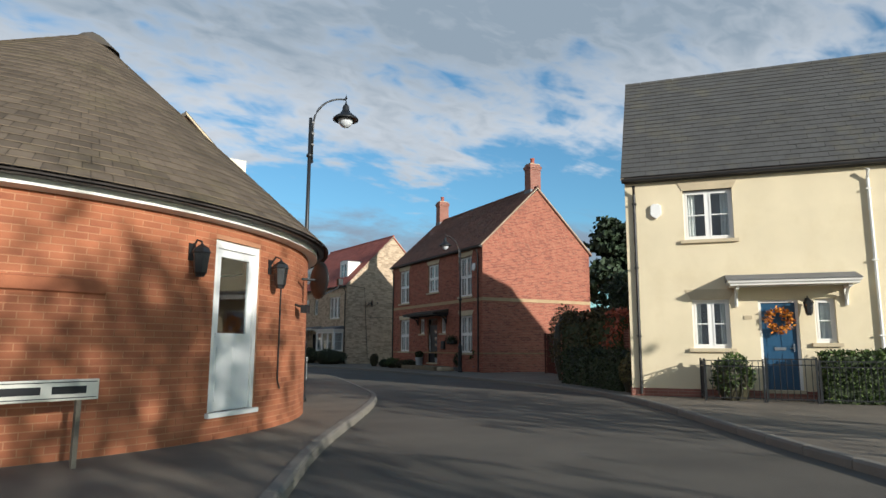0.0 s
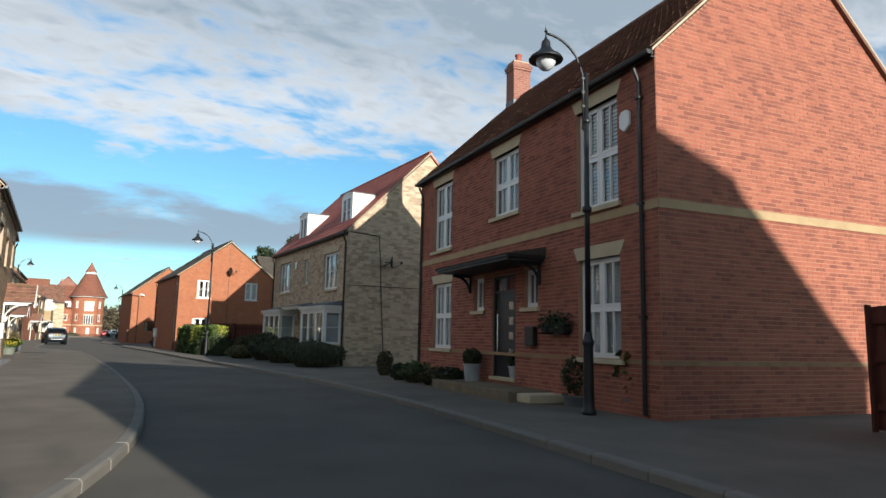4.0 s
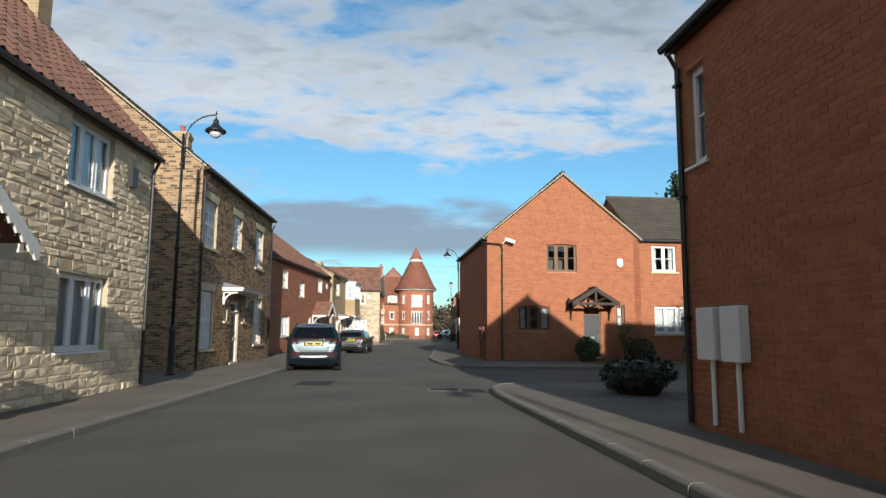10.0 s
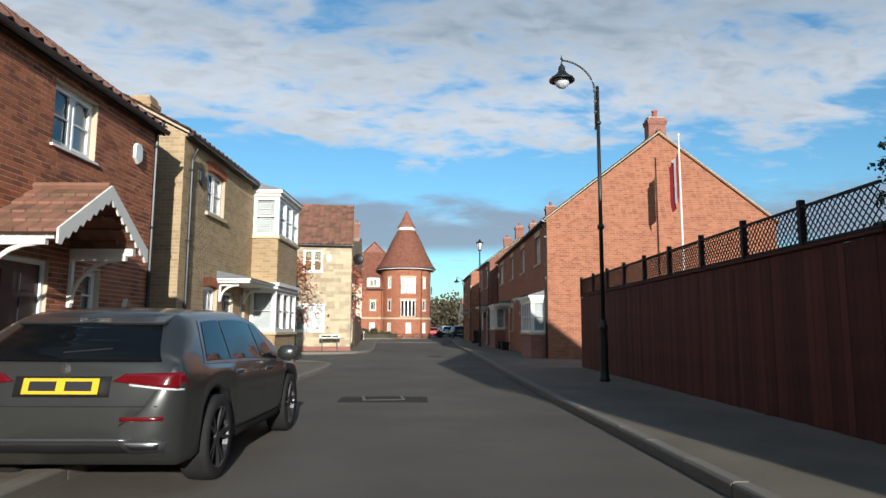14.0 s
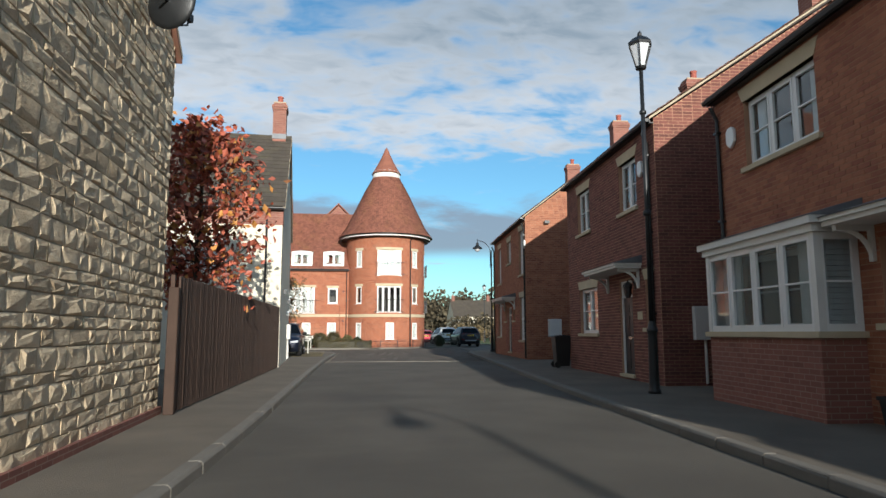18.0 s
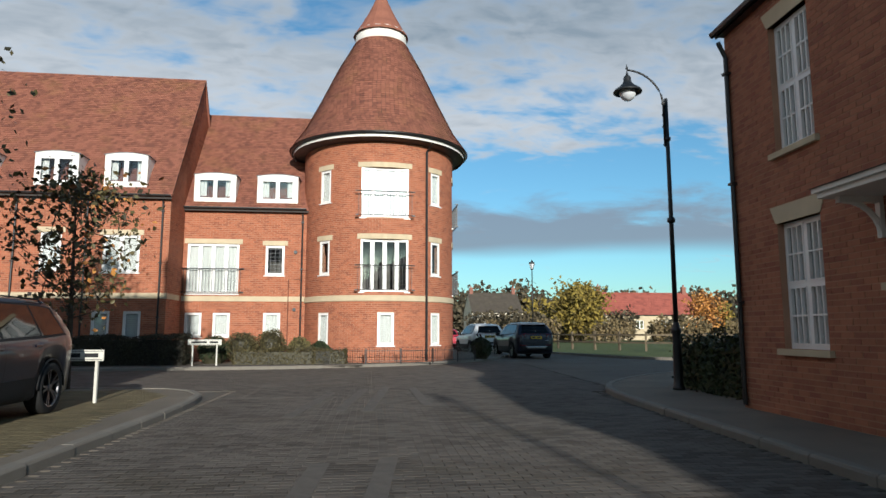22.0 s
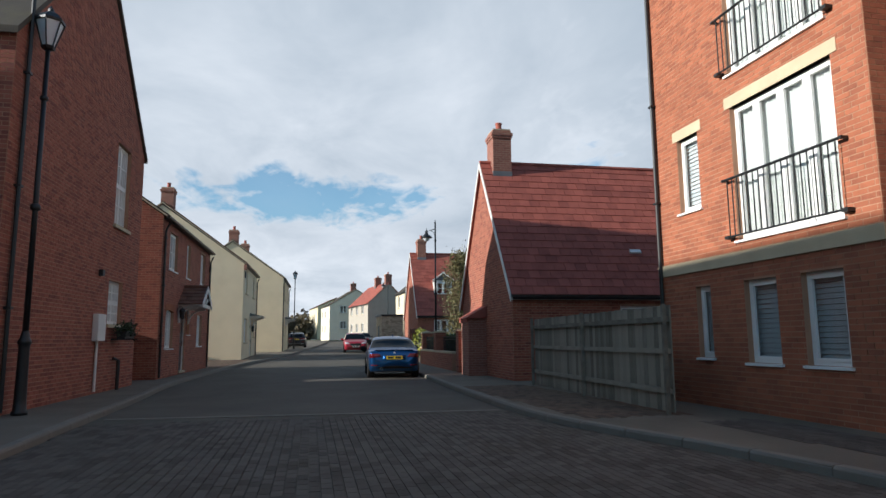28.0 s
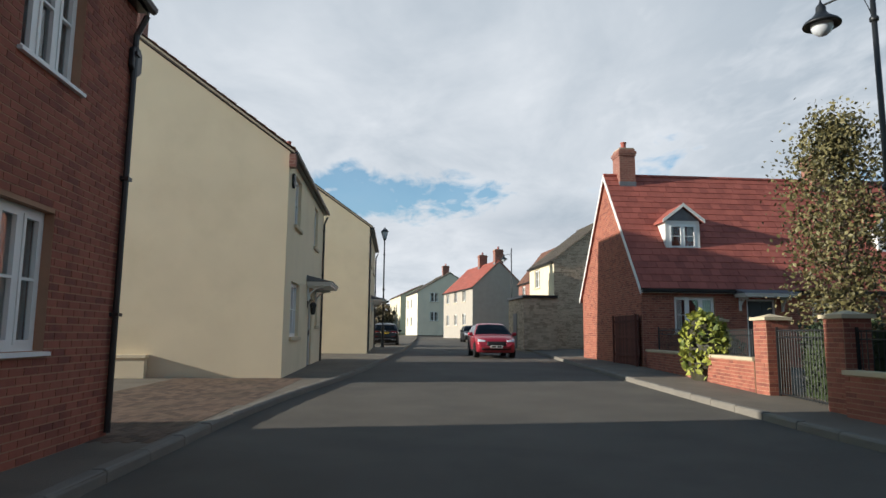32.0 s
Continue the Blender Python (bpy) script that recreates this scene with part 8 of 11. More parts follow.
def bush(x, y, rx, ry, h, mat, leaf=0.07, n=900, label="", name="shrub", z=0.1, seed=1, ang=0.0, boxy=0.0, extra=None, group=""):
    """A rounded shrub: a solid core coloured dark for its inner shade, and leaves in clumps over it."""
    rng = np.random.default_rng(seed)
    T = thing(name, pose(x, y, z, 0, 0, ang), label, "hedge" if name == "hedge" else "shrub", group)
    u = rng.normal(size=(n, 3))
    u /= np.linalg.norm(u, axis=1)[:, None]
    if boxy:
        u = u / (np.abs(u).max(1)[:, None] ** boxy)
    f = rng.uniform(0.80, 1.04, (n, 1))
    cl = rng.normal(size=(14, 3))
    cl /= np.linalg.norm(cl, axis=1)[:, None]
    bump = (np.clip((u / np.linalg.norm(u, axis=1)[:, None]) @ cl.T, 0, 1) ** 8).max(1)[:, None]
    p = u * f * (0.86 + 0.2 * bump) * np.array([rx, ry, h / 2]) + np.array([0, 0, h / 2])
    p[:, 2] = np.clip(p[:, 2], 0.01, None)
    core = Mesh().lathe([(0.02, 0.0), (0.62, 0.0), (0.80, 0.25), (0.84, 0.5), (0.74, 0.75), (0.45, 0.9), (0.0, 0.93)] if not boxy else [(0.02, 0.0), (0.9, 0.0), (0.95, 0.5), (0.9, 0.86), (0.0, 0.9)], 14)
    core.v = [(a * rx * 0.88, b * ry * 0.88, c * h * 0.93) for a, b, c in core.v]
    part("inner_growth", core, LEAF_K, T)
    part("foliage", leaf_mesh("foliage", p, leaf, mat, rng), mat, T, kind="stuff")
    if extra:
        k = int(n * extra[1])
        part("blossom", leaf_mesh("blossom", p[rng.permutation(n)[:k]] * 1.03, leaf * extra[2], extra[0], rng, stretch=1.0), extra[0], T, kind="stuff")
    return T


def hedge(pts, width, h, mat, leaf=0.06, dens=420, label="", seed=3, z=0.1, second=None, core_mat=None):
    """A clipped hedge along a line of points; leaves lie in its sides and top."""
    rng = np.random.default_rng(seed)
    T = thing("hedge", pose(pts[0][0], pts[0][1], z), label, "hedge")
    core, P = Mesh(), []
    o = Vector((*pts[0], 0))
    for a, b in zip(pts[:-1], pts[1:]):
        a, b = Vector((*a, 0)) - o, Vector((*b, 0)) - o
        L = (b - a).length
        ang = math.atan2((b - a).y, (b - a).x)
        m = Matrix.Translation(a) @ Matrix.Rotation(ang, 4, "Z")
        w = width / 2
        seg = max(2, int(L / 0.6))
        for i in range(seg):
            s0, s1 = L * i / seg, L * (i + 1) / seg
            q = Mesh().box(s0, s1, -w * 0.82, w * 0.82, 0, h * rng.uniform(0.86, 0.93))
            core.add(q, m)
        n = int(dens * L * (h * 2 + width))
        side = rng.random(n)
        u = rng.uniform(-0.06, L + 0.06, n)
        tot = 2 * h + width
        v = side * tot
        yy = np.where(v < h, -w, np.where(v < h + width, -w + (v - h), w)) + rng.normal(0, 0.045, n) - np.sign(v - tot / 2) * 0.03
        zz = np.where(v < h, v, np.where(v < h + width, h, tot - v)) + rng.normal(0, 0.04, n)
        wob = 0.06 * np.sin(u * 2.3 + seed) + 0.04 * np.sin(u * 5.1)
        zz = np.where((v > h * 0.8) & (v < tot - h * 0.8), zz + wob, zz)
        # leaves over both ends as well
        ne = int(dens * width * h * 2)
        ue = np.where(rng.random(ne) < 0.5, 0.0, L) + rng.normal(0, 0.04, ne)
        u, yy, zz = np.concatenate([u, ue]), np.concatenate([yy, rng.uniform(-w, w, ne)]), np.concatenate([zz, rng.uniform(0, h, ne)])
        ca, sa = math.cos(ang), math.sin(ang)
        P.append(np.stack([a.x + u * ca - yy * sa, a.y + u * sa + yy * ca, np.clip(zz, 0.01, None)], 1))
    # solid filler closes the hedge; its inner shade is put into the colour
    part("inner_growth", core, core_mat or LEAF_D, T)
    P = np.concatenate(P)
    if second:
        sel = ((np.sin(P[:, 0] * 1.9 + P[:, 1] * 1.3 + second[1]) + 0.5 * np.sin(P[:, 1] * 3.1 + P[:, 2] * 2)) > second[2]) & (P[:, 2] > (second[3] if len(second) > 3 else 0.0))
        part("foliage", leaf_mesh("foliage", P[sel], leaf, second[0], rng), second[0], T, kind="stuff")
        P = P[~sel]
    part("foliage", leaf_mesh("foliage", P, leaf, mat, rng), mat, T, kind="stuff")
    return T


def tree(x, y, h, spread, mat, leaf=0.09, n=60, per=40, trunk=0.09, clear=0.35, label="", seed=1, z=0.1, second=None, narrow=1.0, clump=0.32, lean=0.0):
    """A tree with a tapered trunk, limbs that fork twice, and leaves clustered along the outer twigs."""
    rng = np.random.default_rng(seed)
    T = thing("tree", pose(x, y, z), label, "tree")
    tr = Mesh()
    tp = [(lean * t * t + 0.04 * math.sin(3 * t + seed), 0.05 * math.sin(2.2 * t), h * 0.86 * t) for t in np.linspace(0, 1, 8)]
    tr.tube(tp, [trunk * (1.25 - 1.05 * t) for t in np.linspace(0, 1, 8)], 8)
    part("trunk", tr, BARK, T, smooth=True)
    lb, ends = Mesh(), []
    for i in range(n):
        t = clear + (0.98 - clear) * ((i + rng.random()) / n)
        base = Vector((lean * t * t * 0.75, 0, h * 0.86 * t))
        a = i * 2.399 + rng.uniform(-0.4, 0.4)
        prof = math.sin(math.pi * min(1, 0.12 + 0.95 * (t - clear) / (1 - clear))) ** 0.6
        r = spread * prof * rng.uniform(0.55, 1.05)
        rise = r * rng.uniform(0.35, 0.9) * narrow
        tip = base + Vector((r * math.cos(a), r * math.sin(a), rise))
        mid = base.lerp(tip, 0.5) + Vector((0, 0, -0.08 * r))
        lb.tube([base, mid, tip], [trunk * 0.34 * (1.1 - t * 0.7), trunk * 0.2 * (1.1 - t * 0.7), 0.006], 5)
        ends += [tip, base.lerp(tip, 0.72) + Vector(rng.normal(0, 0.12 * spread / 1.5, 3))]
        for _ in range(2):
            s2 = base.lerp(tip, rng.uniform(0.45, 0.8))
            e2 = s2 + Vector(rng.normal(0, 0.3, 3)) * r + Vector((0, 0, 0.12 * r))
            lb.tube([s2, e2], [0.012, 0.004], 4)
            ends.append(e2)
    part("limb", lb, BARK, T, kind="stuff")
    E = np.array([tuple(e) for e in ends])
    P = np.repeat(E, per, 0) + rng.normal(0, clump, (len(E) * per, 3)) * np.array([1, 1, 0.8])
    if second:
        sel = rng.random(len(P)) < second[1]
        part("crown", leaf_mesh("crown", P[sel], leaf, second[0], rng), second[0], T, kind="stuff")
        P = P[~sel]
    part("crown", leaf_mesh("crown", P, leaf, mat, rng, droop=0.3), mat, T, kind="stuff")
    return T


def pine(x, y, h, spread, seed, label="tall dark pine standing behind the houses", low=0.25):
    """A pine: layered flat boughs of needle clumps on a bare trunk."""
    rng = np.random.default_rng(seed)
    T = thing("pine_tree", pose(x, y, 0), label, "tree")
    part("trunk", Mesh().tube([(0, 0, 0), (0.15, 0.05, h * 0.5), (0.0, 0.1, h * 0.97)], [0.32, 0.22, 0.04], 8), BARK, T, smooth=True)
    bl, P = Mesh(), []
    n = int(h * 4.2)
    for i in range(n):
        t = low + (1 - low) * (i + rng.random()) / n
        a = rng.uniform(0, 6.283)
        r = spread * (0.25 + 0.95 * (1 - ((t - low) / (1 - low)) ** 1.6)) * rng.uniform(0.55, 1.05)
        b = Vector((0.05, 0.05, h * 0.96 * t))
        e = b + Vector((r * math.cos(a), r * math.sin(a), r * rng.uniform(0.0, 0.3)))
        bl.tube([b, e], [0.07, 0.015], 4)
        for s in np.linspace(0.35, 1.0, 5):
            c = b.lerp(e, s)
            P.append(np.array(c) + rng.normal(0, 1, (34, 3)) * np.array([0.38, 0.38, 0.17]) * (spread / 3.0))
    part("bough", bl, BARK, T, kind="stuff")
    part("crown", leaf_mesh("crown", np.concatenate(P), 0.30, NEEDLE, rng, stretch=1.4), NEEDLE, T, kind="stuff")
    return T


# ---- street lamps ----
def lamp_post(T, h):
    part("base", Mesh().lathe([(0.0, 0.0), (0.12, 0.0), (0.12, 0.05), (0.10, 0.08), (0.09, 0.25), (0.08, 1.05), (0.085, 1.1), (0.10, 1.13), (0.10, 1.17), (0.075, 1.21), (0.065, 1.26), (0.05, 1.32)], 16), IRON, T, smooth=True)
    p = part("pole", Mesh().tube([(0, 0, 1.25), (0, 0, h)], [0.048, 0.038], 12), IRON, T, smooth=True)
    part("collar", Mesh().lathe([(0.045, 0), (0.075, 0.02), (0.08, 0.06), (0.075, 0.1), (0.045, 0.12)], 12, (0, 0, 3.3)), IRON, p, smooth=True)
    part("collar", Mesh().lathe([(0.045, 0), (0.065, 0.015), (0.065, 0.07), (0.045, 0.085)], 12, (0, 0, h - 0.9)), IRON, p, smooth=True)


def bell(T, x, z):
    part("shade", Mesh().lathe([(0.0, 0.50), (0.012, 0.42), (0.03, 0.36), (0.06, 0.33), (0.075, 0.30), (0.08, 0.22), (0.11, 0.17), (0.17, 0.11), (0.26, 0.045), (0.29, 0.0), (0.285, -0.02), (0.24, 0.0), (0.1, 0.1), (0.0, 0.12)], 24, (x, 0, z)), IRON, T, smooth=True)
    g = part("bowl", Mesh().lathe([(0.17, 0.0), (0.165, -0.06), (0.13, -0.13), (0.07, -0.18), (0.0, -0.2)], 18, (x, 0, z)), LAMP_GLASS, T, "clear glass lamp bowl", smooth=True)
    g.visible_shadow = False


LAMP_GLASS = surf("frosted_lamp_glass", (0.62, 0.64, 0.66), 0.25, 0.05, 3, 40, 0.05, spec=0.5)


def street_lamp(x, y, ang, h=6.0, reach=0.72, label="black iron swan-neck street lamp with a bell shade", z=0.1):
    """ang: the way the arm points, in degrees."""
    T = thing("street_lamp", pose(x, y, z, 0, 0, ang), label, "street lamp", "street lamps")
    lamp_post(T, h)
    r = reach
    arc = [(0.06, 0, h - 0.95), (0.06, 0, h - 0.15)]
    for k in range(1, 11):
        a = radians(90) * k / 10
        arc.append((0.06 + (r - 0.06) * (1 - math.cos(a)), 0, h - 0.15 + 0.72 * math.sin(a)))
    part("arm", Mesh().tube(arc, 0.021, 8), IRON, T, smooth=True)
    for zz in (h - 0.6, h - 0.35, h - 0.1):
        part("bracket", Mesh().box(-0.03, 0.09, -0.02, 0.02, zz - 0.02, zz + 0.02), IRON, T)
    part("arm_scroll", Mesh().lathe([(0.0, -0.06), (0.035, 0.0), (0.0, 0.06)], 8, (0.06, 0, h - 0.98)), IRON, T)
    part("finial", Mesh().lathe([(0.0, 0.0), (0.03, 0.03), (0.012, 0.07), (0.0, 0.14)], 8, (r, 0, h + 0.57)), IRON, T)
    bell(T, r, h + 0.1)
    return T


def arm_lamp(x, y, ang, h=7.0, reach=0.75):
    T = thing("street_lamp", pose(x, y, 0.1, 0, 0, ang), "black iron street lamp with a straight bracket arm and bell shade", "street lamp", "street lamps")
    lamp_post(T, h)
    part("arm", Mesh().tube([(0, 0, h - 0.28), (reach, 0, h - 0.28)], 0.018, 8).tube([(0.03, 0, h - 0.75), (0.14, 0, h - 0.42), (0.4, 0, h - 0.29)], 0.013, 6), IRON, T)
    part("finial", Mesh().lathe([(0.04, 0), (0.05, 0.05), (0.015, 0.09), (0.03, 0.13), (0, 0.2)], 10, (0, 0, h)), IRON, T)
    bell(T, reach - 0.02, h - 0.60)
    part("arm_finial", Mesh().lathe([(0.0, 0.0), (0.03, 0.03), (0.012, 0.07), (0.0, 0.14)], 8, (reach - 0.02, 0, h - 0.28)), IRON, T)
    return T


def lantern_lamp(x, y, h=6.2):
    T = thing("street_lamp", pose(x, y, 0.1), "black iron lamp post with a lantern on top", "street lamp", "street lamps")
    lamp_post(T, h)
    part("lantern", Mesh().lathe([(0.05, 0.0), (0.10, 0.02), (0.12, 0.06), (0.10, 0.08)], 6, (0, 0, h)).lathe([(0.24, 0.5), (0.25, 0.54), (0.15, 0.64), (0.05, 0.7), (0.05, 0.75), (0.0, 0.82)], 6, (0, 0, h)), IRON, T)
    for k in range(6):
        a = math.pi * k / 3
        part("lantern_bar", Mesh().tube([(0.10 * math.cos(a), 0.10 * math.sin(a), h + 0.07), (0.23 * math.cos(a), 0.23 * math.sin(a), h + 0.51)], 0.012, 5), IRON, T)
    part("lantern_glass", Mesh().lathe([(0.09, 0.08), (0.21, 0.5)], 6, (0, 0, h)), LAMP_GLASS, T).visible_shadow = False
    return T


street_lamp(6.0, 12.69, -10, 6.1, 0.8)
street_lamp(19.15, 23.75, 170, 5.75, 0.8)
street_lamp(19.68, 52.5, 180, 6.07, 0.83)
street_lamp(10.5, 80.75, 0, 6.54, 0.85)
street_lamp(21.75, 109.5, 180, 6.6, 0.83)
lantern_lamp(24.42, 137.5, 6.2)
street_lamp(27.75, 163.2, 180, 5.91, 0.83)
arm_lamp(-17.95, 175.8, 200, 6.85, 0.82)
lantern_lamp(1.1, 164.3, 6.1)
lantern_lamp(36.0, 200.0, 5.9)
arm_lamp(-58.5, 180.3, 200, 7.2, 1.1)
lantern_lamp(-48.0, 169.9, 6.3)


# ---- parked cars ----
RUBBER = surf("tyre_rubber", (0.018, 0.018, 0.018), 0.85, 0.2, 10, 60, 0.2)
ALLOY = surf("alloy_rim", (0.26, 0.26, 0.27), 0.3, 0.1, 5, 60, 0.05, metal=0.9)
LENS_K = surf("smoked_red_lens", (0.045, 0.005, 0.007), 0.12, 0.1, 5, 30, 0.02, spec=0.5)
RIM = surf("dark_alloy_rim", (0.10, 0.10, 0.105), 0.32, 0.15, 5, 60, 0.05, metal=0.85)
CAR_GLASS = surf("tinted_car_glass", (0.005, 0.006, 0.007), 0.03, 0.05, 2, 30, 0.0, spec=0.2)
TRIM = surf("black_car_trim", (0.013, 0.013, 0.014), 0.72, 0.15, 4, 60, 0.1)
LENS_R = surf("red_lamp_lens", (0.115, 0.004, 0.007), 0.12, 0.1, 5, 30, 0.02, spec=0.6)
LENS_W = surf("clear_lamp_lens", (0.55, 0.56, 0.58), 0.1, 0.1, 5, 30, 0.02, spec=0.6)
PLATE_Y = surf("yellow_plate", (0.62, 0.42, 0.02), 0.45, 0.05, 3, 30, 0.02)
PLATE_W = surf("white_plate", (0.65, 0.65, 0.62), 0.45, 0.05, 3, 30, 0.02)


def paint(name, col, metal=0.25):
    return surf(name, col, 0.30, 0.06, 1.5, 140, 0.02, metal=metal, spec=0.30, coat=0.42)


def curve_through(x, xp, fp):
    """Values of a smooth curve through the points (xp, fp) that never overshoots."""
    h, d = np.diff(xp), np.diff(fp) / np.diff(xp)
    m = np.zeros(len(xp))
    for k in range(1, len(xp) - 1):
        if d[k - 1] * d[k] > 0:
            w1, w2 = 2 * h[k] + h[k - 1], h[k] + 2 * h[k - 1]
            m[k] = (w1 + w2) / (w1 / d[k - 1] + w2 / d[k])
    m[0], m[-1] = d[0], d[-1]
    i = np.clip(np.searchsorted(xp, x) - 1, 0, len(xp) - 2)
    t = (x - xp[i]) / h[i]
    return (2 * t**3 - 3 * t**2 + 1) * fp[i] + (t**3 - 2 * t**2 + t) * h[i] * m[i] + (-2 * t**3 + 3 * t**2) * fp[i + 1] + (t**3 - t**2) * h[i] * m[i + 1]


# rows: place along the half length, shoulder height, top height, half width
CAR_LINES = {
    "suv": [(-1.0, .60, .62, .52), (-.995, .74, .77, .70), (-.985, .92, .96, .80), (-.97, 1.03, 1.08, .87), (-.945, 1.09, 1.15, .92), (-.90, 1.10, 1.28, .955), (-.82, 1.10, 1.48, .98), (-.76, 1.09, 1.56, .985), (-.70, 1.08, 1.59, .99),
            (-.45, 1.05, 1.62, 1.), (-.15, 1.03, 1.62, 1.), (.10, 1.01, 1.57, 1.), (.28, 1.0, 1.36, 1.), (.47, .99, 1.06, .995), (.56, .97, 1.03, .99), (.80, .92, .98, .96), (.93, .82, .88, .90), (.985, .68, .72, .78), (1.0, .58, .60, .55)],
    "hatch": [(-1.0, .58, .60, .52), (-.995, .68, .71, .70), (-.985, .80, .84, .80), (-.97, .91, .95, .87), (-.95, 1.0, 1.04, .92), (-.92, 1.01, 1.12, .955), (-.86, 1.0, 1.22, .975), (-.78, .99, 1.345, .99), (-.72, .98, 1.405, .995),
              (-.45, .96, 1.45, 1.), (-.12, .94, 1.46, 1.), (.10, .92, 1.41, 1.), (.30, .91, 1.20, 1.), (.50, .89, .95, .995), (.58, .87, .93, .99), (.80, .80, .86, .96), (.93, .70, .75, .90), (.985, .58, .62, .78), (1.0, .50, .52, .55)],
    "coupe": [(-1.0, .58, .60, .52), (-.995, .68, .71, .70), (-.985, .80, .84, .80), (-.965, .88, .92, .88), (-.94, .93, .965, .92), (-.85, .945, .99, .965), (-.70, .95, 1.02, .985), (-.58, .95, 1.13, .99), (-.38, .94, 1.33, 1.),
              (-.15, .92, 1.41, 1.), (.05, .91, 1.38, 1.), (.24, .90, 1.17, 1.), (.42, .89, .94, .995), (.52, .87, .93, .99), (.80, .80, .86, .96), (.93, .70, .75, .90), (.985, .58, .62, .78), (1.0, .50, .52, .55)]}


def car(name, label, x, y, ang, col, shape="suv", L=4.5, Wd=1.85, Ht=1.62, z=0.0, rails=False):
    """A car; local +x is forwards, the origin under its middle. The shell is drawn through cross-sections; glass, lamps and trim follow its surface."""
    T = thing(name, pose(x, y, z, 0, 0, ang), label, "car", "parked cars")
    h2, w = L / 2, Wd / 2
    S = np.array(CAR_LINES[shape])
    sc = Ht / S[:, 2].max()
    xs = np.unique(np.concatenate([np.linspace(-1, -0.92, 26), np.linspace(-0.92, 0.9, 96), np.linspace(0.9, 1, 16)]))
    B, Tp, Wf = (curve_through(xs, S[:, 0], S[:, k]) for k in (1, 2, 3))
    B, Tp = B * sc, Tp * sc
    zb = 0.23 + np.clip((np.abs(xs) - 0.9) * 1.7, 0, 0.17)
    R = 0.355 if shape == "suv" else 0.33
    axles = (-h2 * 0.60, h2 * 0.61)
    for wx in axles:
        dd = np.clip((R + 0.045) ** 2 - (xs * h2 - wx) ** 2, 0, None)
        zb = np.where(dd > 0, np.maximum(zb, R + np.sqrt(dd) * 0.98), zb)
    rows = []
    for i in range(len(xs)):
        ww, gl = w * Wf[i], max(0.0, Tp[i] - B[i] - 0.07)
        wt = ww * 0.955 - gl * 0.50 if gl > 0 else ww * 0.90
        hh = B[i] - zb[i]
        e0 = min(0.05, hh * 0.2)
        pr = [(0.0, zb[i]), (ww * 0.90, zb[i]), (ww * 0.955, zb[i] + e0), (ww * 0.975, zb[i] + hh * 0.38), (ww * 0.99, zb[i] + hh * 0.60), (ww, zb[i] + hh * 0.74), (ww * 0.985, B[i] - hh * 0.10), (ww * 0.955, B[i]),
              (ww * 0.955 + (wt - ww * 0.955) * 0.5, B[i] + (Tp[i] - 0.05 - B[i]) * 0.52), (wt, Tp[i] - 0.045), (wt * 0.86, Tp[i] - 0.008), (wt * 0.45, Tp[i] + 0.012), (0.0, Tp[i] + 0.018)]
        rows.append([(xs[i] * h2, yy, zz) for yy, zz in pr])
    K = len(rows[0])
    body = Mesh()
    for sgn in (1, -1):
        n0 = len(body.v)
        for r in rows:
            body.v += [(a, b * sgn, c) for a, b, c in r]
        for i in range(len(rows) - 1):
            for k in range(K - 1):
                q = (n0 + i * K + k, n0 + (i + 1) * K + k, n0 + (i + 1) * K + k + 1, n0 + i * K + k + 1)
                body.f.append(q if sgn < 0 else q[::-1])
        for i in (0, len(rows) - 1):
            body.f.append(tuple(n0 + i * K + k for k in range(K)))
    bd = part("body", weld(body, "body", col, True), col, T)

    # half width of the shell at each cross-section and height, to lay things on its tail and nose
    zg = np.linspace(0.2, Ht + 0.02, 120)
    hw = np.array([np.interp(zg, [p[2] for p in r[1:]], [p[1] for p in r[1:]], left=0.0, right=0.0) for r in rows])

    def tail_x(yy, zz, sign):
        k = int(np.clip((zz - zg[0]) / (zg[1] - zg[0]), 0, len(zg) - 2))
        t = (zz - zg[k]) / (zg[1] - zg[0])
        col_w = hw[:, k] * (1 - t) + hw[:, k + 1] * t
        xx = xs if sign < 0 else xs[::-1]
        cw = np.maximum.accumulate(col_w if sign < 0 else col_w[::-1])
        half = len(xs) // 2
        return float(np.interp(max(abs(yy), 0.03), cw[:half] + np.arange(half) * 1e-7, xx[:half])) * h2

    def laid(quad, lift=0.006, n=8, m=4, sign=-1, deep=0.012):
        """A thin plate over the tail (or nose): a quadrilateral in (y, z) pressed on to the shell, closed at its edges."""
        (ya, za), (yb, z_b), (yc, zc), (yd, zd) = quad
        me, g = Mesh(), []
        for a in range(n + 1):
            for b in range(m + 1):
                u, v = a / n, b / m
                yy = (ya * (1 - u) + yb * u) * (1 - v) + (yd * (1 - u) + yc * u) * v
                zz = (za * (1 - u) + z_b * u) * (1 - v) + (zd * (1 - u) + zc * u) * v
                g.append((tail_x(yy, zz, sign), yy, zz))
        me.v = [(p[0] + sign * lift, p[1], p[2]) for p in g] + [(p[0] - sign * deep, p[1], p[2]) for p in g]
        o = len(g)
        at = lambda a, b: a * (m + 1) + b
        for a in range(n):
            for b in range(m):
                me.f.append((at(a, b), at(a + 1, b), at(a + 1, b + 1), at(a, b + 1)))
        ring = [at(a, 0) for a in range(n + 1)] + [at(n, b) for b in range(1, m + 1)] + [at(a, m) for a in range(n - 1, -1, -1)] + [at(0, b) for b in range(m - 1, 0, -1)]
        for a, b in zip(ring, ring[1:] + ring[:1]):
            me.f.append((a, o + a, o + b, b))
        return me

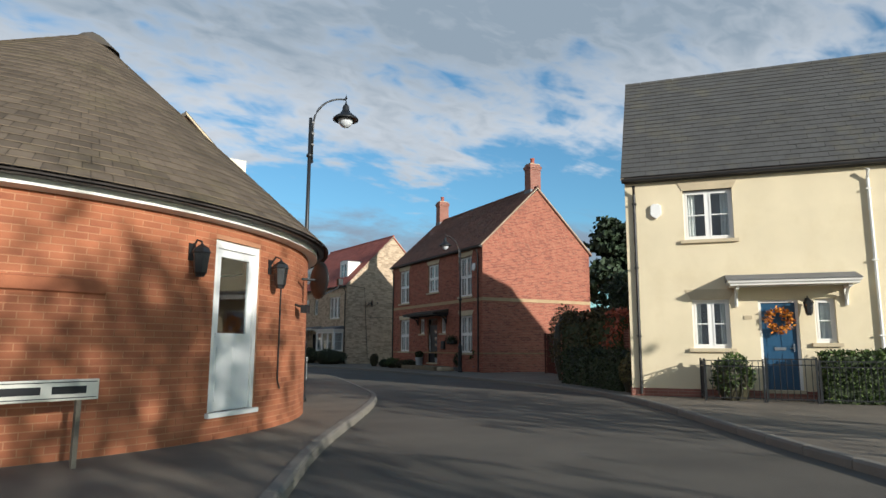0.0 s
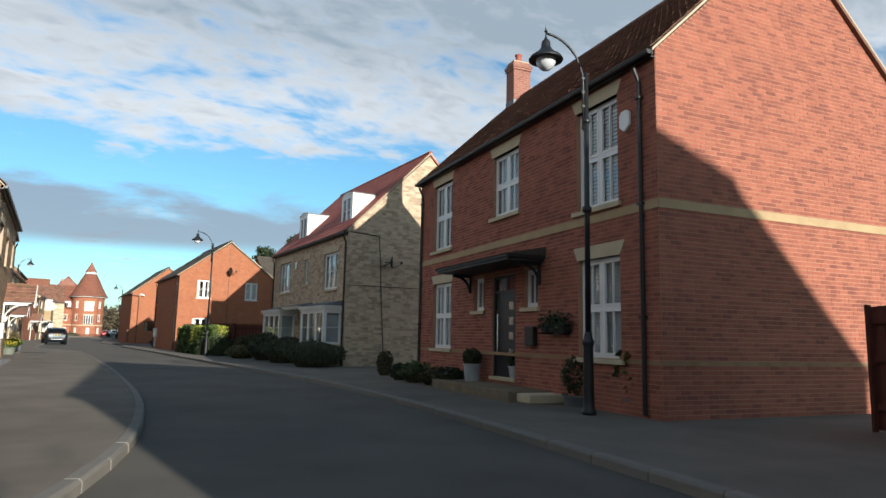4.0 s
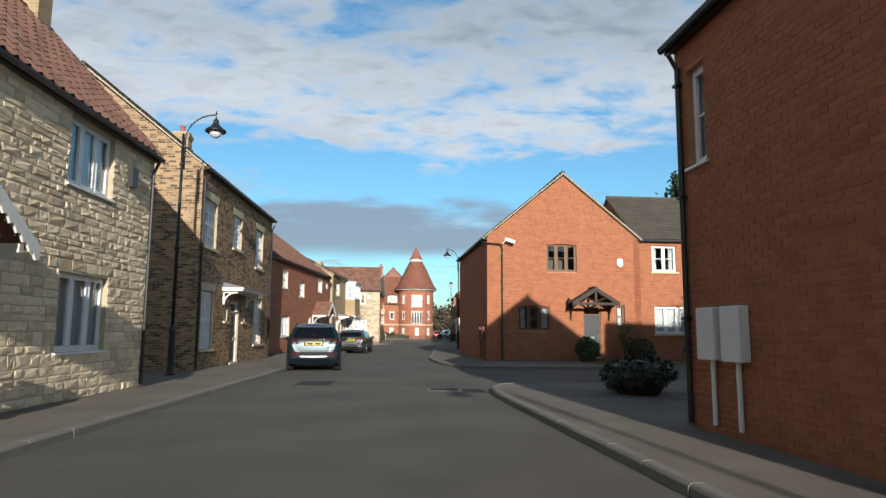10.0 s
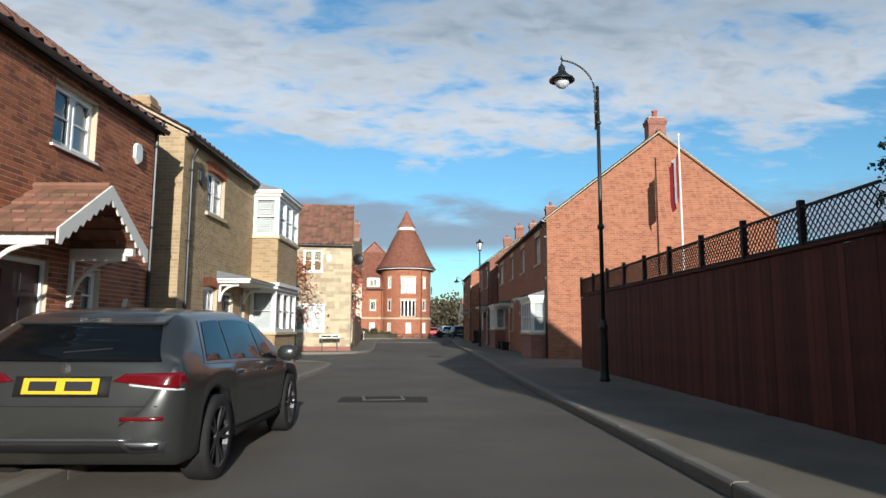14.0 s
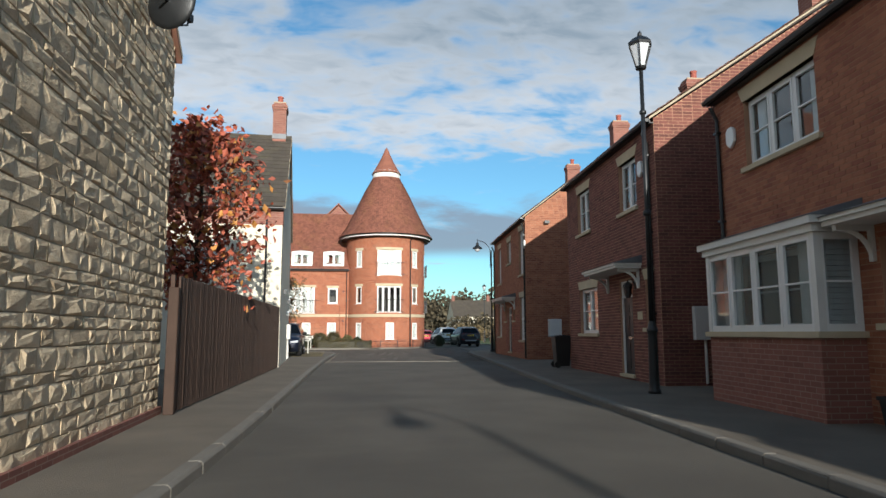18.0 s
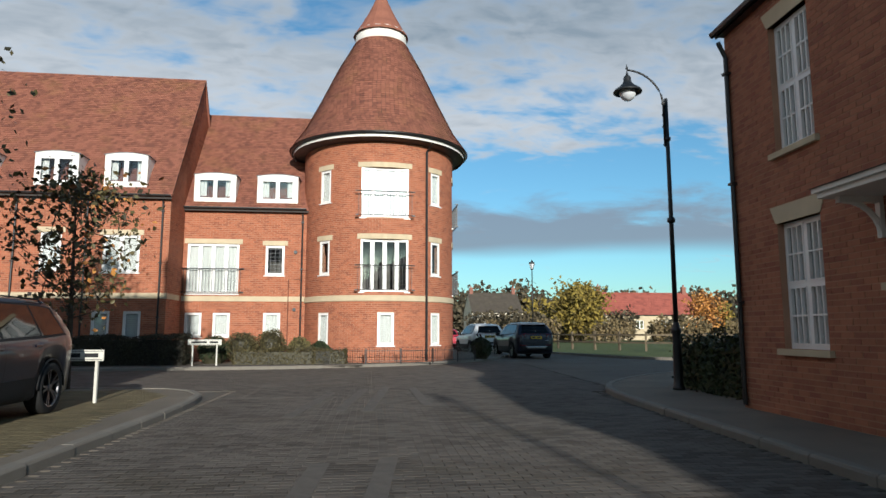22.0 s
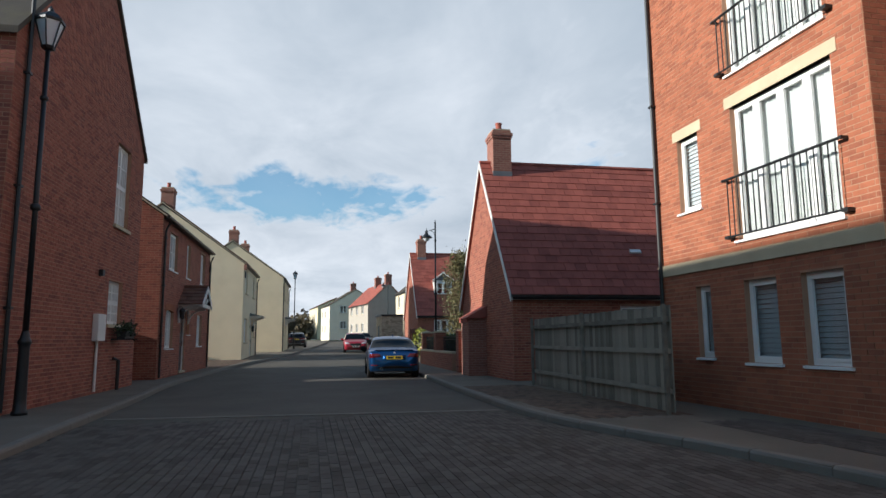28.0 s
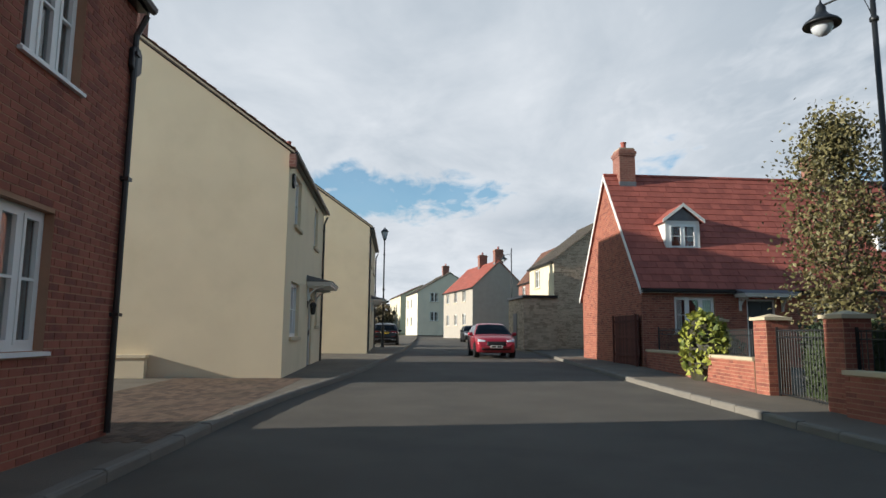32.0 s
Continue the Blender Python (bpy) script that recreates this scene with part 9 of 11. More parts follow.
    def tail(nm, quad, mat, lift=0.006, label="", n=8, m=4, both=False, parent=None, sign=-1):
        quads = [quad] + ([[(-a, b) for a, b in quad]] if both else [])
        for q in quads:
            part(nm, weld(laid(q, lift, n, m, sign), nm, mat, True), mat, parent or T, label)

    def box_q(y0, y1, z0, z1):
        return [(y0, z0), (y1, z0), (y1, z1), (y0, z1)]

    def surf_at(k, xx):
        i = int(np.clip(np.searchsorted(xs, xx) - 1, 0, len(xs) - 2))
        t = (xx - xs[i]) / (xs[i + 1] - xs[i])
        return Vector(rows[i][k]).lerp(Vector(rows[i + 1][k]), t)

    def skin(k0, k1, x0, x1, n, sgn, lift, f0=0.0, f1=1.0, kk=4):
        """A patch that follows the body's side or top between two of its lines, lifted off it."""
        m, g = Mesh(), []
        for j in range(n + 1):
            xx0, xx1 = x0[0] + (x1[0] - x0[0]) * j / n, x0[1] + (x1[1] - x0[1]) * j / n
            line = []
            for q in range(kk + 1):
                t = f0 + (f1 - f0) * q / kk
                u = k0 + (k1 - k0) * t
                ka, fr = int(math.floor(u)), u - math.floor(u)
                xx = xx0 + (xx1 - xx0) * q / kk
                p = surf_at(ka, xx).lerp(surf_at(min(ka + 1, K - 1), xx), fr)
                line.append(Vector((p.x, p.y * sgn, p.z)))
            g.append(line)
        for j in range(n + 1):
            for q in range(kk + 1):
                du = g[min(j + 1, n)][q] - g[max(j - 1, 0)][q]
                dv = g[j][min(q + 1, kk)] - g[j][max(q - 1, 0)]
                nn, p = du.cross(dv), g[j][q]
                nn = nn.normalized() if nn.length > 1e-9 else Vector((0, 0, 1))
                if nn.dot(p - Vector((p.x * 0.8, 0, 0.7))) < 0:
                    nn = -nn
                if abs(p.y) < 1e-6:
                    nn.y = 0.0
                m.v.append(tuple(p + nn * lift))
        at = lambda j, q: j * (kk + 1) + q
        m.f += [(at(j, q), at(j + 1, q), at(j + 1, q + 1), at(j, q + 1)) for j in range(n) for q in range(kk)]
        return m

    def side(nm, mat, sgn, *a, label="", **k):
        part(nm, weld(skin(*a[:5], sgn, *a[5:], **k), nm, mat, True), mat, bd, label)

    g1 = {"suv": ((-.80, -.72), (-.46, -.44), (.00, .00), (.30, .12)), "hatch": ((-.74, -.64), (-.46, -.42), (.02, .02), (.33, .12)), "coupe": ((-.60, -.40), (-.16, -.14), (-.16, -.14), (.27, .06))}[shape]
    bright = ALLOY if shape == "hatch" else TRIM
    for sgn in (1, -1):
        # dark surround, then the panes on it
        side("window_surround", bright, sgn, 7, 9, (g1[0][0] - .02, g1[0][1] - .02), (g1[3][0] + .02, g1[3][1] + .015), 24, 0.004, f0=0.02, f1=0.93)
        panes = ((g1[0], g1[1]), (g1[1], g1[2]), (g1[2], g1[3])) if shape != "coupe" else ((g1[0], g1[1]), (g1[2], g1[3]))
        for a, b in panes:
            side("side_window", CAR_GLASS, sgn, 7, 9, (a[0] + .010, a[1] + .010), (b[0] - .010, b[1] - .008), 10, 0.009, f0=0.08, f1=0.88, label="tinted side window")
        side("sill_trim", TRIM, sgn, 1, 3, (-.50, -.50), (.50, .50), 8, 0.010, f0=0.15, f1=1.0 if shape == "suv" else 0.62)
        for xx in ((g1[1][0], g1[2][0], g1[3][0] + .035) if shape != "coupe" else (g1[1][0], g1[3][0] + .035)):
            side("door_seam", TRIM, sgn, 3, 7, (xx - .003, xx - .003), (xx, xx), 1, 0.002)
        for xx in ((g1[1][0] + .07, g1[2][0] + .07) if shape != "coupe" else (-.06,)):
            p = surf_at(6, xx)
            part("door_handle", bevelled(Mesh().box(p.x - 0.1, p.x + 0.1, p.y * sgn - 0.018, p.y * sgn + 0.018, p.z - 0.02, p.z + 0.012).data("door_handle", col), 0.008, 1), col, bd)
        p = surf_at(7, g1[3][0] - 0.02)
        mr = Mesh().lathe([(0.0, -0.08), (0.07, -0.07), (0.1, -0.02), (0.1, 0.03), (0.07, 0.075), (0.0, 0.085)], 14)
        mr.v = [(a * 0.7, b * 1.15, c) for a, b, c in mr.v]
        mir = part("wing_mirror", mr, col if shape == "hatch" else TRIM, bd, at=pose(p.x, (p.y + 0.12) * sgn, p.z + 0.08), smooth=True)
        part("mirror_foot", Mesh().box(-0.03, 0.03, -0.12 if sgn > 0 else -0.02, 0.02 if sgn > 0 else 0.12, -0.09, -0.05), TRIM, mir)
        if rails:
            part("roof_rail", Mesh().tube([(-h2 * .64, (w * .70) * sgn, Ht - 0.07), (-h2 * .60, (w * .70) * sgn, Ht - 0.005), (h2 * .0, (w * .70) * sgn, Ht - 0.005), (h2 * .06, (w * .70) * sgn, Ht - 0.05)], 0.011, 6), TRIM, bd)
    ws = {"suv": (.14, .44), "hatch": (.14, .47), "coupe": (.09, .39)}[shape]
    for nm, (a, b) in (("windscreen", ws),) + ((("rear_window", (-.68, -.41)),) if shape == "coupe" else ()):
        m = skin(9, 12, (a, a), (b, b), 8, 1, 0.006, f0=0.10, f1=1.0, kk=8)
        m.add(skin(9, 12, (a, a), (b, b), 8, -1, 0.006, f0=0.10, f1=1.0, kk=8), Matrix())
        part(nm, weld(m, nm, CAR_GLASS, True), CAR_GLASS, bd, "dark sloping glass")
    part("roof_aerial", Mesh().prism([(-h2 * .60, Ht), (-h2 * .53, Ht), (-h2 * .585, Ht + 0.07)], 1, -0.02, 0.02), col, bd)
    # tail: glass, lamps, plate and bumper, each pressed on to the shell
    if shape == "hatch":
        q = lambda v: v * sc
        tail("rear_window", [(-0.64, q(1.03)), (0.64, q(1.03)), (0.50, q(1.34)), (-0.50, q(1.34))], CAR_GLASS, 0.022, "dark rear window", 28, 16)
        tail("tail_lamp", [(0.34, q(0.885)), (0.82, q(0.82)), (0.79, q(0.95)), (0.42, q(0.94))], LENS_R, 0.012, "red tail lamp", 10, 4, True)
        tail("lamp_strip", [(0.46, q(0.852)), (0.80, q(0.812)), (0.80, q(0.826)), (0.46, q(0.868))], LENS_W, 0.014, "", 8, 2, True)
        tail("plate_recess", box_q(-0.33, 0.33, q(0.77), q(0.92)), TRIM, 0.003, "", 6, 3)
        pz = q(0.79)
        tail("tailgate_seam", box_q(-0.66, 0.66, q(0.70), q(0.708)), TRIM, 0.003, "", 12, 1)
        tail("reflector", box_q(0.42, 0.70, q(0.60), q(0.628)), LENS_R, 0.008, "", 6, 1, True)
        tail("lower_valance", [(-0.66, 0.33), (0.66, 0.33), (0.72, q(0.455)), (-0.72, q(0.455))], TRIM, 0.006, "black lower bumper", 14, 3)
        tail("chrome_strip", box_q(-0.50, 0.50, q(0.455), q(0.475)), ALLOY, 0.014, "", 12, 1)
        tail("exhaust_trim", [(0.46, q(0.36)), (0.70, q(0.37)), (0.72, q(0.45)), (0.42, q(0.45))], ALLOY, 0.016, "bright exhaust trim", 6, 2, True)
        tail("exhaust_outlet", [(0.50, q(0.385)), (0.67, q(0.39)), (0.68, q(0.43)), (0.47, q(0.43))], BLACK, 0.020, "", 6, 2, True)
        part("tail_spoiler", bevelled(Mesh().prism([(-h2 * 0.825, Ht - 0.150), (-h2 * 0.70, Ht - 0.075), (-h2 * 0.70, Ht - 0.045), (-h2 * 0.835, Ht - 0.125)], 1, -w * 0.64, w * 0.64).data("tail_spoiler", col), 0.008, 1), col, T)
        part("wiper", Mesh().tube([(tail_x(0.05, q(1.09), -1) - 0.015, 0.05, q(1.09)), (tail_x(-0.28, q(1.12), -1) - 0.015, -0.28, q(1.12))], 0.009, 5), TRIM, T)
        bz = q(0.975)
    elif shape == "suv":
        q = lambda v: v * sc
        tail("rear_window", [(-0.67, q(1.135)), (0.67, q(1.135)), (0.54, q(1.49)), (-0.54, q(1.49))], CAR_GLASS, 0.022, "dark rear window", 28, 16)
        tail("light_bar", box_q(-0.74, 0.74, q(1.082), q(1.102)), LENS_R, 0.012, "thin red light bar", 18, 1)
        for k in range(2):
            a = 0.46 + 0.17 * k
            tail("tail_lamp", [(a, q(0.945)), (a + 0.09, q(0.935)), (a + 0.17, q(1.075)), (a + 0.07, q(1.075))], LENS_K, 0.010, "dark red claw tail lamp", 3, 4, True)
        tail("plate_recess", box_q(-0.30, 0.30, q(0.87), q(1.005)), TRIM, 0.003, "", 6, 3)
        pz = q(0.885)
        tail("tailgate_seam", box_q(-0.70, 0.70, q(0.70), q(0.709)), TRIM, 0.003, "", 12, 1)
        tail("rear_bumper", [(-0.70, 0.36), (0.70, 0.36), (0.80, q(0.66)), (-0.80, q(0.66))], TRIM, 0.010, "black lower bumper", 16, 5)
        tail("skid_plate", [(-0.42, q(0.44)), (0.42, q(0.44)), (0.52, q(0.56)), (-0.52, q(0.56))], ALLOY, 0.022, "silver skid plate", 12, 2)
        tail("reflector", [(0.46, q(0.575)), (0.76, q(0.585)), (0.74, q(0.62)), (0.44, q(0.615))], LENS_R, 0.016, "red bumper reflector", 6, 1, True)
        tail("script_badge", box_q(-0.62, -0.42, q(0.80), q(0.82)), CHROME, 0.006, "", 4, 1)
        part("tail_spoiler", bevelled(Mesh().prism([(-h2 * 0.845, Ht - 0.135), (-h2 * 0.70, Ht - 0.06), (-h2 * 0.70, Ht - 0.022), (-h2 * 0.86, Ht - 0.105)], 1, -w * 0.66, w * 0.66).data("tail_spoiler", col), 0.008, 1), col, T)
        bz = q(1.175)
    else:
        q = lambda v: v * sc
        for k, quad in enumerate(([(0.42, q(0.725)), (0.81, q(0.70)), (0.80, q(0.835)), (0.50, q(0.835))],)):
            tail("tail_lamp", quad, LENS_R, 0.012, "red tail lamp", 10, 5, True)
            tail("lamp_strip", [(0.48, q(0.752)), (0.76, q(0.742)), (0.76, q(0.757)), (0.48, q(0.767))], LENS_K, 0.015, "", 8, 1, True)
        tail("plate_recess", box_q(-0.36, 0.36, q(0.625), q(0.775)), col, 0.002, "", 6, 3)
        pz = q(0.645)
        tail("boot_seam", box_q(-0.62, 0.62, q(0.585), q(0.594)), TRIM, 0.003, "", 12, 1)
        tail("lower_valance", [(-0.60, 0.32), (0.60, 0.32), (0.66, q(0.43)), (-0.66, q(0.43))], TRIM, 0.006, "black lower bumper", 14, 3)
        tail("reflector", box_q(0.52, 0.76, q(0.44), q(0.468)), LENS_R, 0.009, "", 6, 1, True)
        part("boot_spoiler", bevelled(Mesh().prism([(-h2 * 0.975, q(0.93)), (-h2 * 0.89, q(0.965)), (-h2 * 0.89, q(0.99)), (-h2 * 0.985, q(0.965))], 1, -w * 0.72, w * 0.72).data("boot_spoiler", col), 0.006, 1), col, T)
        for yy in (0.42,):
            part("exhaust_tip", Mesh().lathe([(0.038, 0), (0.045, 0.14), (0.032, 0.14)], 14), ALLOY, T, at=pose(-h2 + 0.06, yy, 0.33, 0, -90, 0))
        bz = q(0.865)
    part("badge", Mesh().lathe([(0.0, 0.010), (0.036, 0.008), (0.036, -0.008)], 16), CHROME, T, at=pose(tail_x(0, bz, -1), 0, bz, 0, -75, 0))
    for mm, sg in ((PLATE_Y, -1), (PLATE_W, 1)):
        zz = pz if sg < 0 else 0.42
        xx = tail_x(0.0, zz + 0.055, sg)
        tilt = math.degrees(math.atan2(tail_x(0, zz + 0.10, sg) - tail_x(0, zz, sg), 0.10))
        pl = part("number_plate", bevelled(Mesh().box(-0.005, 0.005, -0.26, 0.26, -0.055, 0.055).data("number_plate", mm), 0.002, 1), mm, T, at=pose(xx + sg * 0.016, 0, zz + 0.055, 0, tilt, 0))
        for y0, y1 in ((-0.215, -0.03), (0.03, 0.215)):
            part("plate_bar", Mesh().box(sg * 0.0055 - 0.0008, sg * 0.0055 + 0.0008, y0, y1, -0.033, 0.033), SIGN_K, pl)
    # nose
    tail("headlamp", [(0.46, 0.66 * sc), (0.80, 0.66 * sc), (0.78, 0.78 * sc), (0.44, 0.72 * sc)], LENS_W, 0.010, "clear headlamp", 8, 4, True, sign=1)
    tail("grille", box_q(-0.40, 0.40, 0.50 * sc, 0.68 * sc), TRIM, 0.008, "black grille", 10, 4, sign=1)
    tail("front_bumper", box_q(-0.62, 0.62, 0.33, 0.44), TRIM, 0.008, "black lower bumper", 12, 2, sign=1)
    part("underbody", Mesh().box(-h2 * 0.80, h2 * 0.85, -w * 0.70, w * 0.70, 0.20, 0.60), BLACK, T)
    for wx in axles:
        for sgn in (1, -1):
            yo = w * 0.985
            if shape == "suv":
                lip = [(wx + (R + 0.05) * math.cos(math.pi * k / 16), (w * 0.972) * sgn, R + (R + 0.05) * 0.98 * math.sin(math.pi * k / 16)) for k in range(17)]
                part("wheel_arch", Mesh().tube(lip, 0.018, 6), TRIM, T, smooth=True)
            wl = part("wheel", Mesh().lathe([(R * 0.70, -0.1), (R * 0.94, -0.112), (R * 0.985, -0.095), (R, -0.06), (R, 0.06), (R * 0.985, 0.095), (R * 0.94, 0.112), (R * 0.70, 0.1)], 32), RUBBER, T, at=pose(wx, sgn * (yo - 0.105), R, 90), smooth=True)
            rim = Mesh().lathe([(R * 0.73, -0.108), (R * 0.69, -0.100), (R * 0.67, -0.05)], 28).lathe([(R * 0.73, 0.108), (R * 0.69, 0.100), (R * 0.67, 0.05)], 28)
            for k in range(5):
                for da in (-0.17, 0.17):
                    a = 2 * math.pi * k / 5 + da
                    for zz in (-1, 1):
                        c0, c1 = Vector((math.cos(a - da * 0.6), math.sin(a - da * 0.6), 0)), Vector((math.cos(a), math.sin(a), 0))
                        n0 = Vector((-c1.y, c1.x, 0))
                        p0, p1 = c0 * (R * 0.14), c1 * (R * 0.70)
                        top = [p0 - n0 * 0.017 + Vector((0, 0, zz * 0.085)), p1 - n0 * 0.013 + Vector((0, 0, zz * 0.104)), p1 + n0 * 0.013 + Vector((0, 0, zz * 0.104)), p0 + n0 * 0.017 + Vector((0, 0, zz * 0.085))]
                        low = [v - Vector((0, 0, zz * 0.03)) for v in top]
                        rim.poly(top, zz < 0)
                        rim.poly([top[0], top[1], low[1], low[0]])
                        rim.poly([top[2], top[3], low[3], low[2]])
            rim.lathe([(0.0, 0.095), (R * 0.15, 0.09), (R * 0.18, 0.07)], 12).lathe([(0.0, -0.095), (R * 0.15, -0.09), (R * 0.18, -0.07)], 12)
            part("rim", rim, RIM, wl, "alloy rim with five twin spokes")
            part("hub", Mesh().lathe([(0.0, -0.035), (R * 0.69, -0.035), (R * 0.69, 0.035), (0.0, 0.035)], 18), TRIM, wl)
    return T


TEAL = paint("dark_teal_paint", (0.008, 0.022, 0.028))
GREYM = paint("grey_metallic_paint", (0.085, 0.088, 0.084), 0.7)
BLUEM = paint("blue_metallic_paint", (0.012, 0.070, 0.20), 0.7)
INKY = paint("dark_blue_paint", (0.012, 0.016, 0.03))
PEARL = paint("white_car_paint", (0.62, 0.63, 0.64), 0.0)
REDM = paint("red_car_paint", (0.33, 0.025, 0.04), 0.2)
BLACKM = paint("black_car_paint", (0.012, 0.012, 0.014))
car("suv", "dark teal sport utility car parked at the kerb", 13.80, 85.90, 93.5, TEAL, "suv", 4.24, 1.76, 1.505, rails=True)
car("hatchback", "grey metallic hatchback parked half on the footway", 14.66, 102.75, 82.8, GREYM, "hatch", 4.16, 1.70, 1.355, z=0.01)
car("suv", "pale grey car with its nose out of a drive", 7.3, 66.3, -25, PEARL, "suv", 4.3, 1.8, 1.5, z=0.1)
car("suv", "dark blue sport utility car on the forecourt of the flats", 16.25, 159.9, -91, INKY, "suv", 4.4, 1.82, 1.6, z=0.1, rails=True)
car("suv", "dark sport utility car parked by the bend", 30.0, 182.3, 92, INKY, "suv", 4.5, 1.86, 1.66, rails=True)
car("suv", "white sport utility car parked behind the dark one", 29.2, 188.4, 94, PEARL, "suv", 4.5, 1.86, 1.66, rails=True)
car("hatchback", "red car parked behind the white one", 28.0, 195.0, 94, REDM, "hatch", 4.2, 1.78, 1.46)
car("coupe", "metallic blue coupe parked at the kerb", -10.06, 172.19, 173.8, BLUEM, "coupe", 4.28, 1.71, 1.35)
car("hatchback", "red hatchback parked facing up the street", -38.9, 174.35, -5, REDM, "hatch", 4.2, 1.8, 1.5)
car("hatchback", "dark car parked along the far kerb", -66.0, 178.6, -5, BLACKM, "hatch", 4.3, 1.8, 1.45)
car("hatchback", "black car parked before the yellow houses", -54.0, 170.4, 176, BLACKM, "hatch", 4.3, 1.8, 1.5)


# ---- walls and fences ----
def plank_fence(name, a, b, h, mat, label, pitch=0.1, gap=0.006, th=0.02, z=0.1, post=2.4, cap=False, group=""):
    d = Vector((b[0] - a[0], b[1] - a[1], 0))
    L, ang = d.length, math.degrees(math.atan2(d.y, d.x))
    T = thing(name, pose(a[0], a[1], z, 0, 0, ang), label, "fence", group)
    n = int(L / pitch)
    pw = L / n
    me = Mesh().box(gap / 2, pw - gap / 2, -th, 0, 0.03, h).data("board", mat)
    for i in range(n):
        ob = new("board", me)
        ob.parent = T
        ob.matrix_basis = pose(i * pw, RNG.uniform(-0.003, 0.003), RNG.uniform(-0.006, 0.006))
    for zz in (0.3, h * 0.55, h - 0.25):
        part("rail", Mesh().box(0.03, L, 0.002, 0.05, zz, zz + 0.08), mat, T)
    k = max(1, int(L / post))
    for i in range(k + 1):
        part("post", Mesh().box(-0.03, 0.03, 0.052, 0.11, -0.05, h + 0.02), mat, T, at=pose(min(L - 0.05, max(0.05, L * i / k)), 0, 0))
    if cap:
        part("capping", Mesh().box(-0.02, L + 0.02, -th - 0.03, 0.1, h + 0.022, h + 0.055), mat, T)
    return T


# red-brown panel wall with trellis beside the terrace
tf = plank_fence("panel_fence", (22.95, 114.2), (21.38, 101.35), 2.02, TIMBER, "tall red-brown boarded fence with a dark trellis on top", 0.125, 0.004, cap=True)
d = Vector((21.38 - 22.95, 101.35 - 114.2, 0))
LT = d.length
TRELLIS = surf("dark_trellis", (0.022, 0.02, 0.019), 0.7, 0.25, 4, 60, 0.2)
k = 9
for i in range(k):
    a, b = LT * i / k, LT * (i + 1) / k
    tr = part("trellis", Mesh().box(a + 0.03, b - 0.03, -0.02, 0.02, 2.09, 2.12).box(a + 0.03, b - 0.03, -0.02, 0.02, 2.52, 2.55).box(a + 0.0, a + 0.07, -0.035, 0.035, 2.08, 2.62), TRELLIS, tf, "dark diamond trellis panel")
    lat = Mesh()
    n = 14
    for j in range(-3, n):
        for sg in (0, 1):
            x0 = a + 0.07 + (b - a - 0.1) * j / n
            x1 = x0 + 0.40
            za, zb = 2.12, 2.52
            if x0 < a + 0.07:
                za = 2.12 + (a + 0.07 - x0)
                x0 = a + 0.07
            if x1 > b - 0.03:
                zb = 2.52 - (x1 - b + 0.03)
                x1 = b - 0.03
            if x1 - x0 < 0.03:
                continue
            y = -0.008 if sg else 0.008
            if sg:
                lat.tube([(x0, y, za), (x1, y, zb)], 0.009, 4)
            else:
                lat.tube([(a + b + 0.04 - x0, y, za), (a + b + 0.04 - x1, y, zb)], 0.009, 4)
    part("lattice", lat, TRELLIS, tr, kind="stuff")
part("gate", Mesh().box(0, 0.9, -0.03, 0.0, 0.05, 1.85), TIMBER_G, tf, "grey timber gate", at=pose(LT + 0.05, 0, 0))
# slatted dark fence
plank_fence("slatted_fence", (16.37, 135.95), (16.85, 147.7), 1.93, TIMBER_D, "tall dark brown slatted fence beside the footway", 0.075, 0.03, 0.03)
part("end_post", bevelled(Mesh().box(-0.05, 0.05, -0.05, 0.09, 0, 1.76).data("end_post", TIMBER_D), 0.01, 1), None, bpy.data.objects["slatted_fence"], at=pose(-0.1, 0, 0))
# fence behind the hedge by the second gable, and grey fence by the bungalow
plank_fence("board_fence", (21.15, 52.6), (20.42, 62.9), 1.72, TIMBER, "red-brown boarded garden fence behind the hedge", 0.12, 0.005, cap=True)
plank_fence("board_fence", (22.2, 50.35), (21.2, 52.55), 1.68, TIMBER, "red-brown boarded fence between the hedge and the stone house", 0.12, 0.005, cap=True)
plank_fence("board_fence", (4.35, 173.95), (-2.3, 174.5), 1.62, TIMBER_G, "weathered grey boarded fence beside the bungalow", 0.13, 0.008)
plank_fence("board_fence", (-30.0, 177.4), (-32.4, 177.6), 1.7, TIMBER, "brown timber side gate and fence", 0.13, 0.008)


def garden_wall(pts, h, label, mat=None, coping=True, th=0.22, z=0.1, bricks=RED):
    T = thing("garden_wall", pose(0, 0, 0), label, "wall")
    for a, b in zip(pts[:-1], pts[1:]):
        dd = Vector((b[0] - a[0], b[1] - a[1], 0))
        L, ang = dd.length, math.degrees(math.atan2(dd.y, dd.x))
        at = pose(a[0], a[1], 0, 0, 0, ang)
        w = part("wall", Mesh().box(0, L, 0, th, z - 0.05, h), MORTAR_RED, T, at=at)
        part("brickwork", pieces_mesh("brickwork", courses(L, h, [], z0=z), bricks, 0.004), bricks, w, kind="stuff")
        part("brickwork", pieces_mesh("brickwork", courses(L, h, [], z0=z), bricks, 0.004), bricks, w, at=pose(L, th, 0, 0, 0, 180), kind="stuff")
        if coping:
            part("coping", Mesh().box(-0.01, L + 0.01, -0.035, th + 0.035, h, h + 0.065), STONE_T, w)
    return T


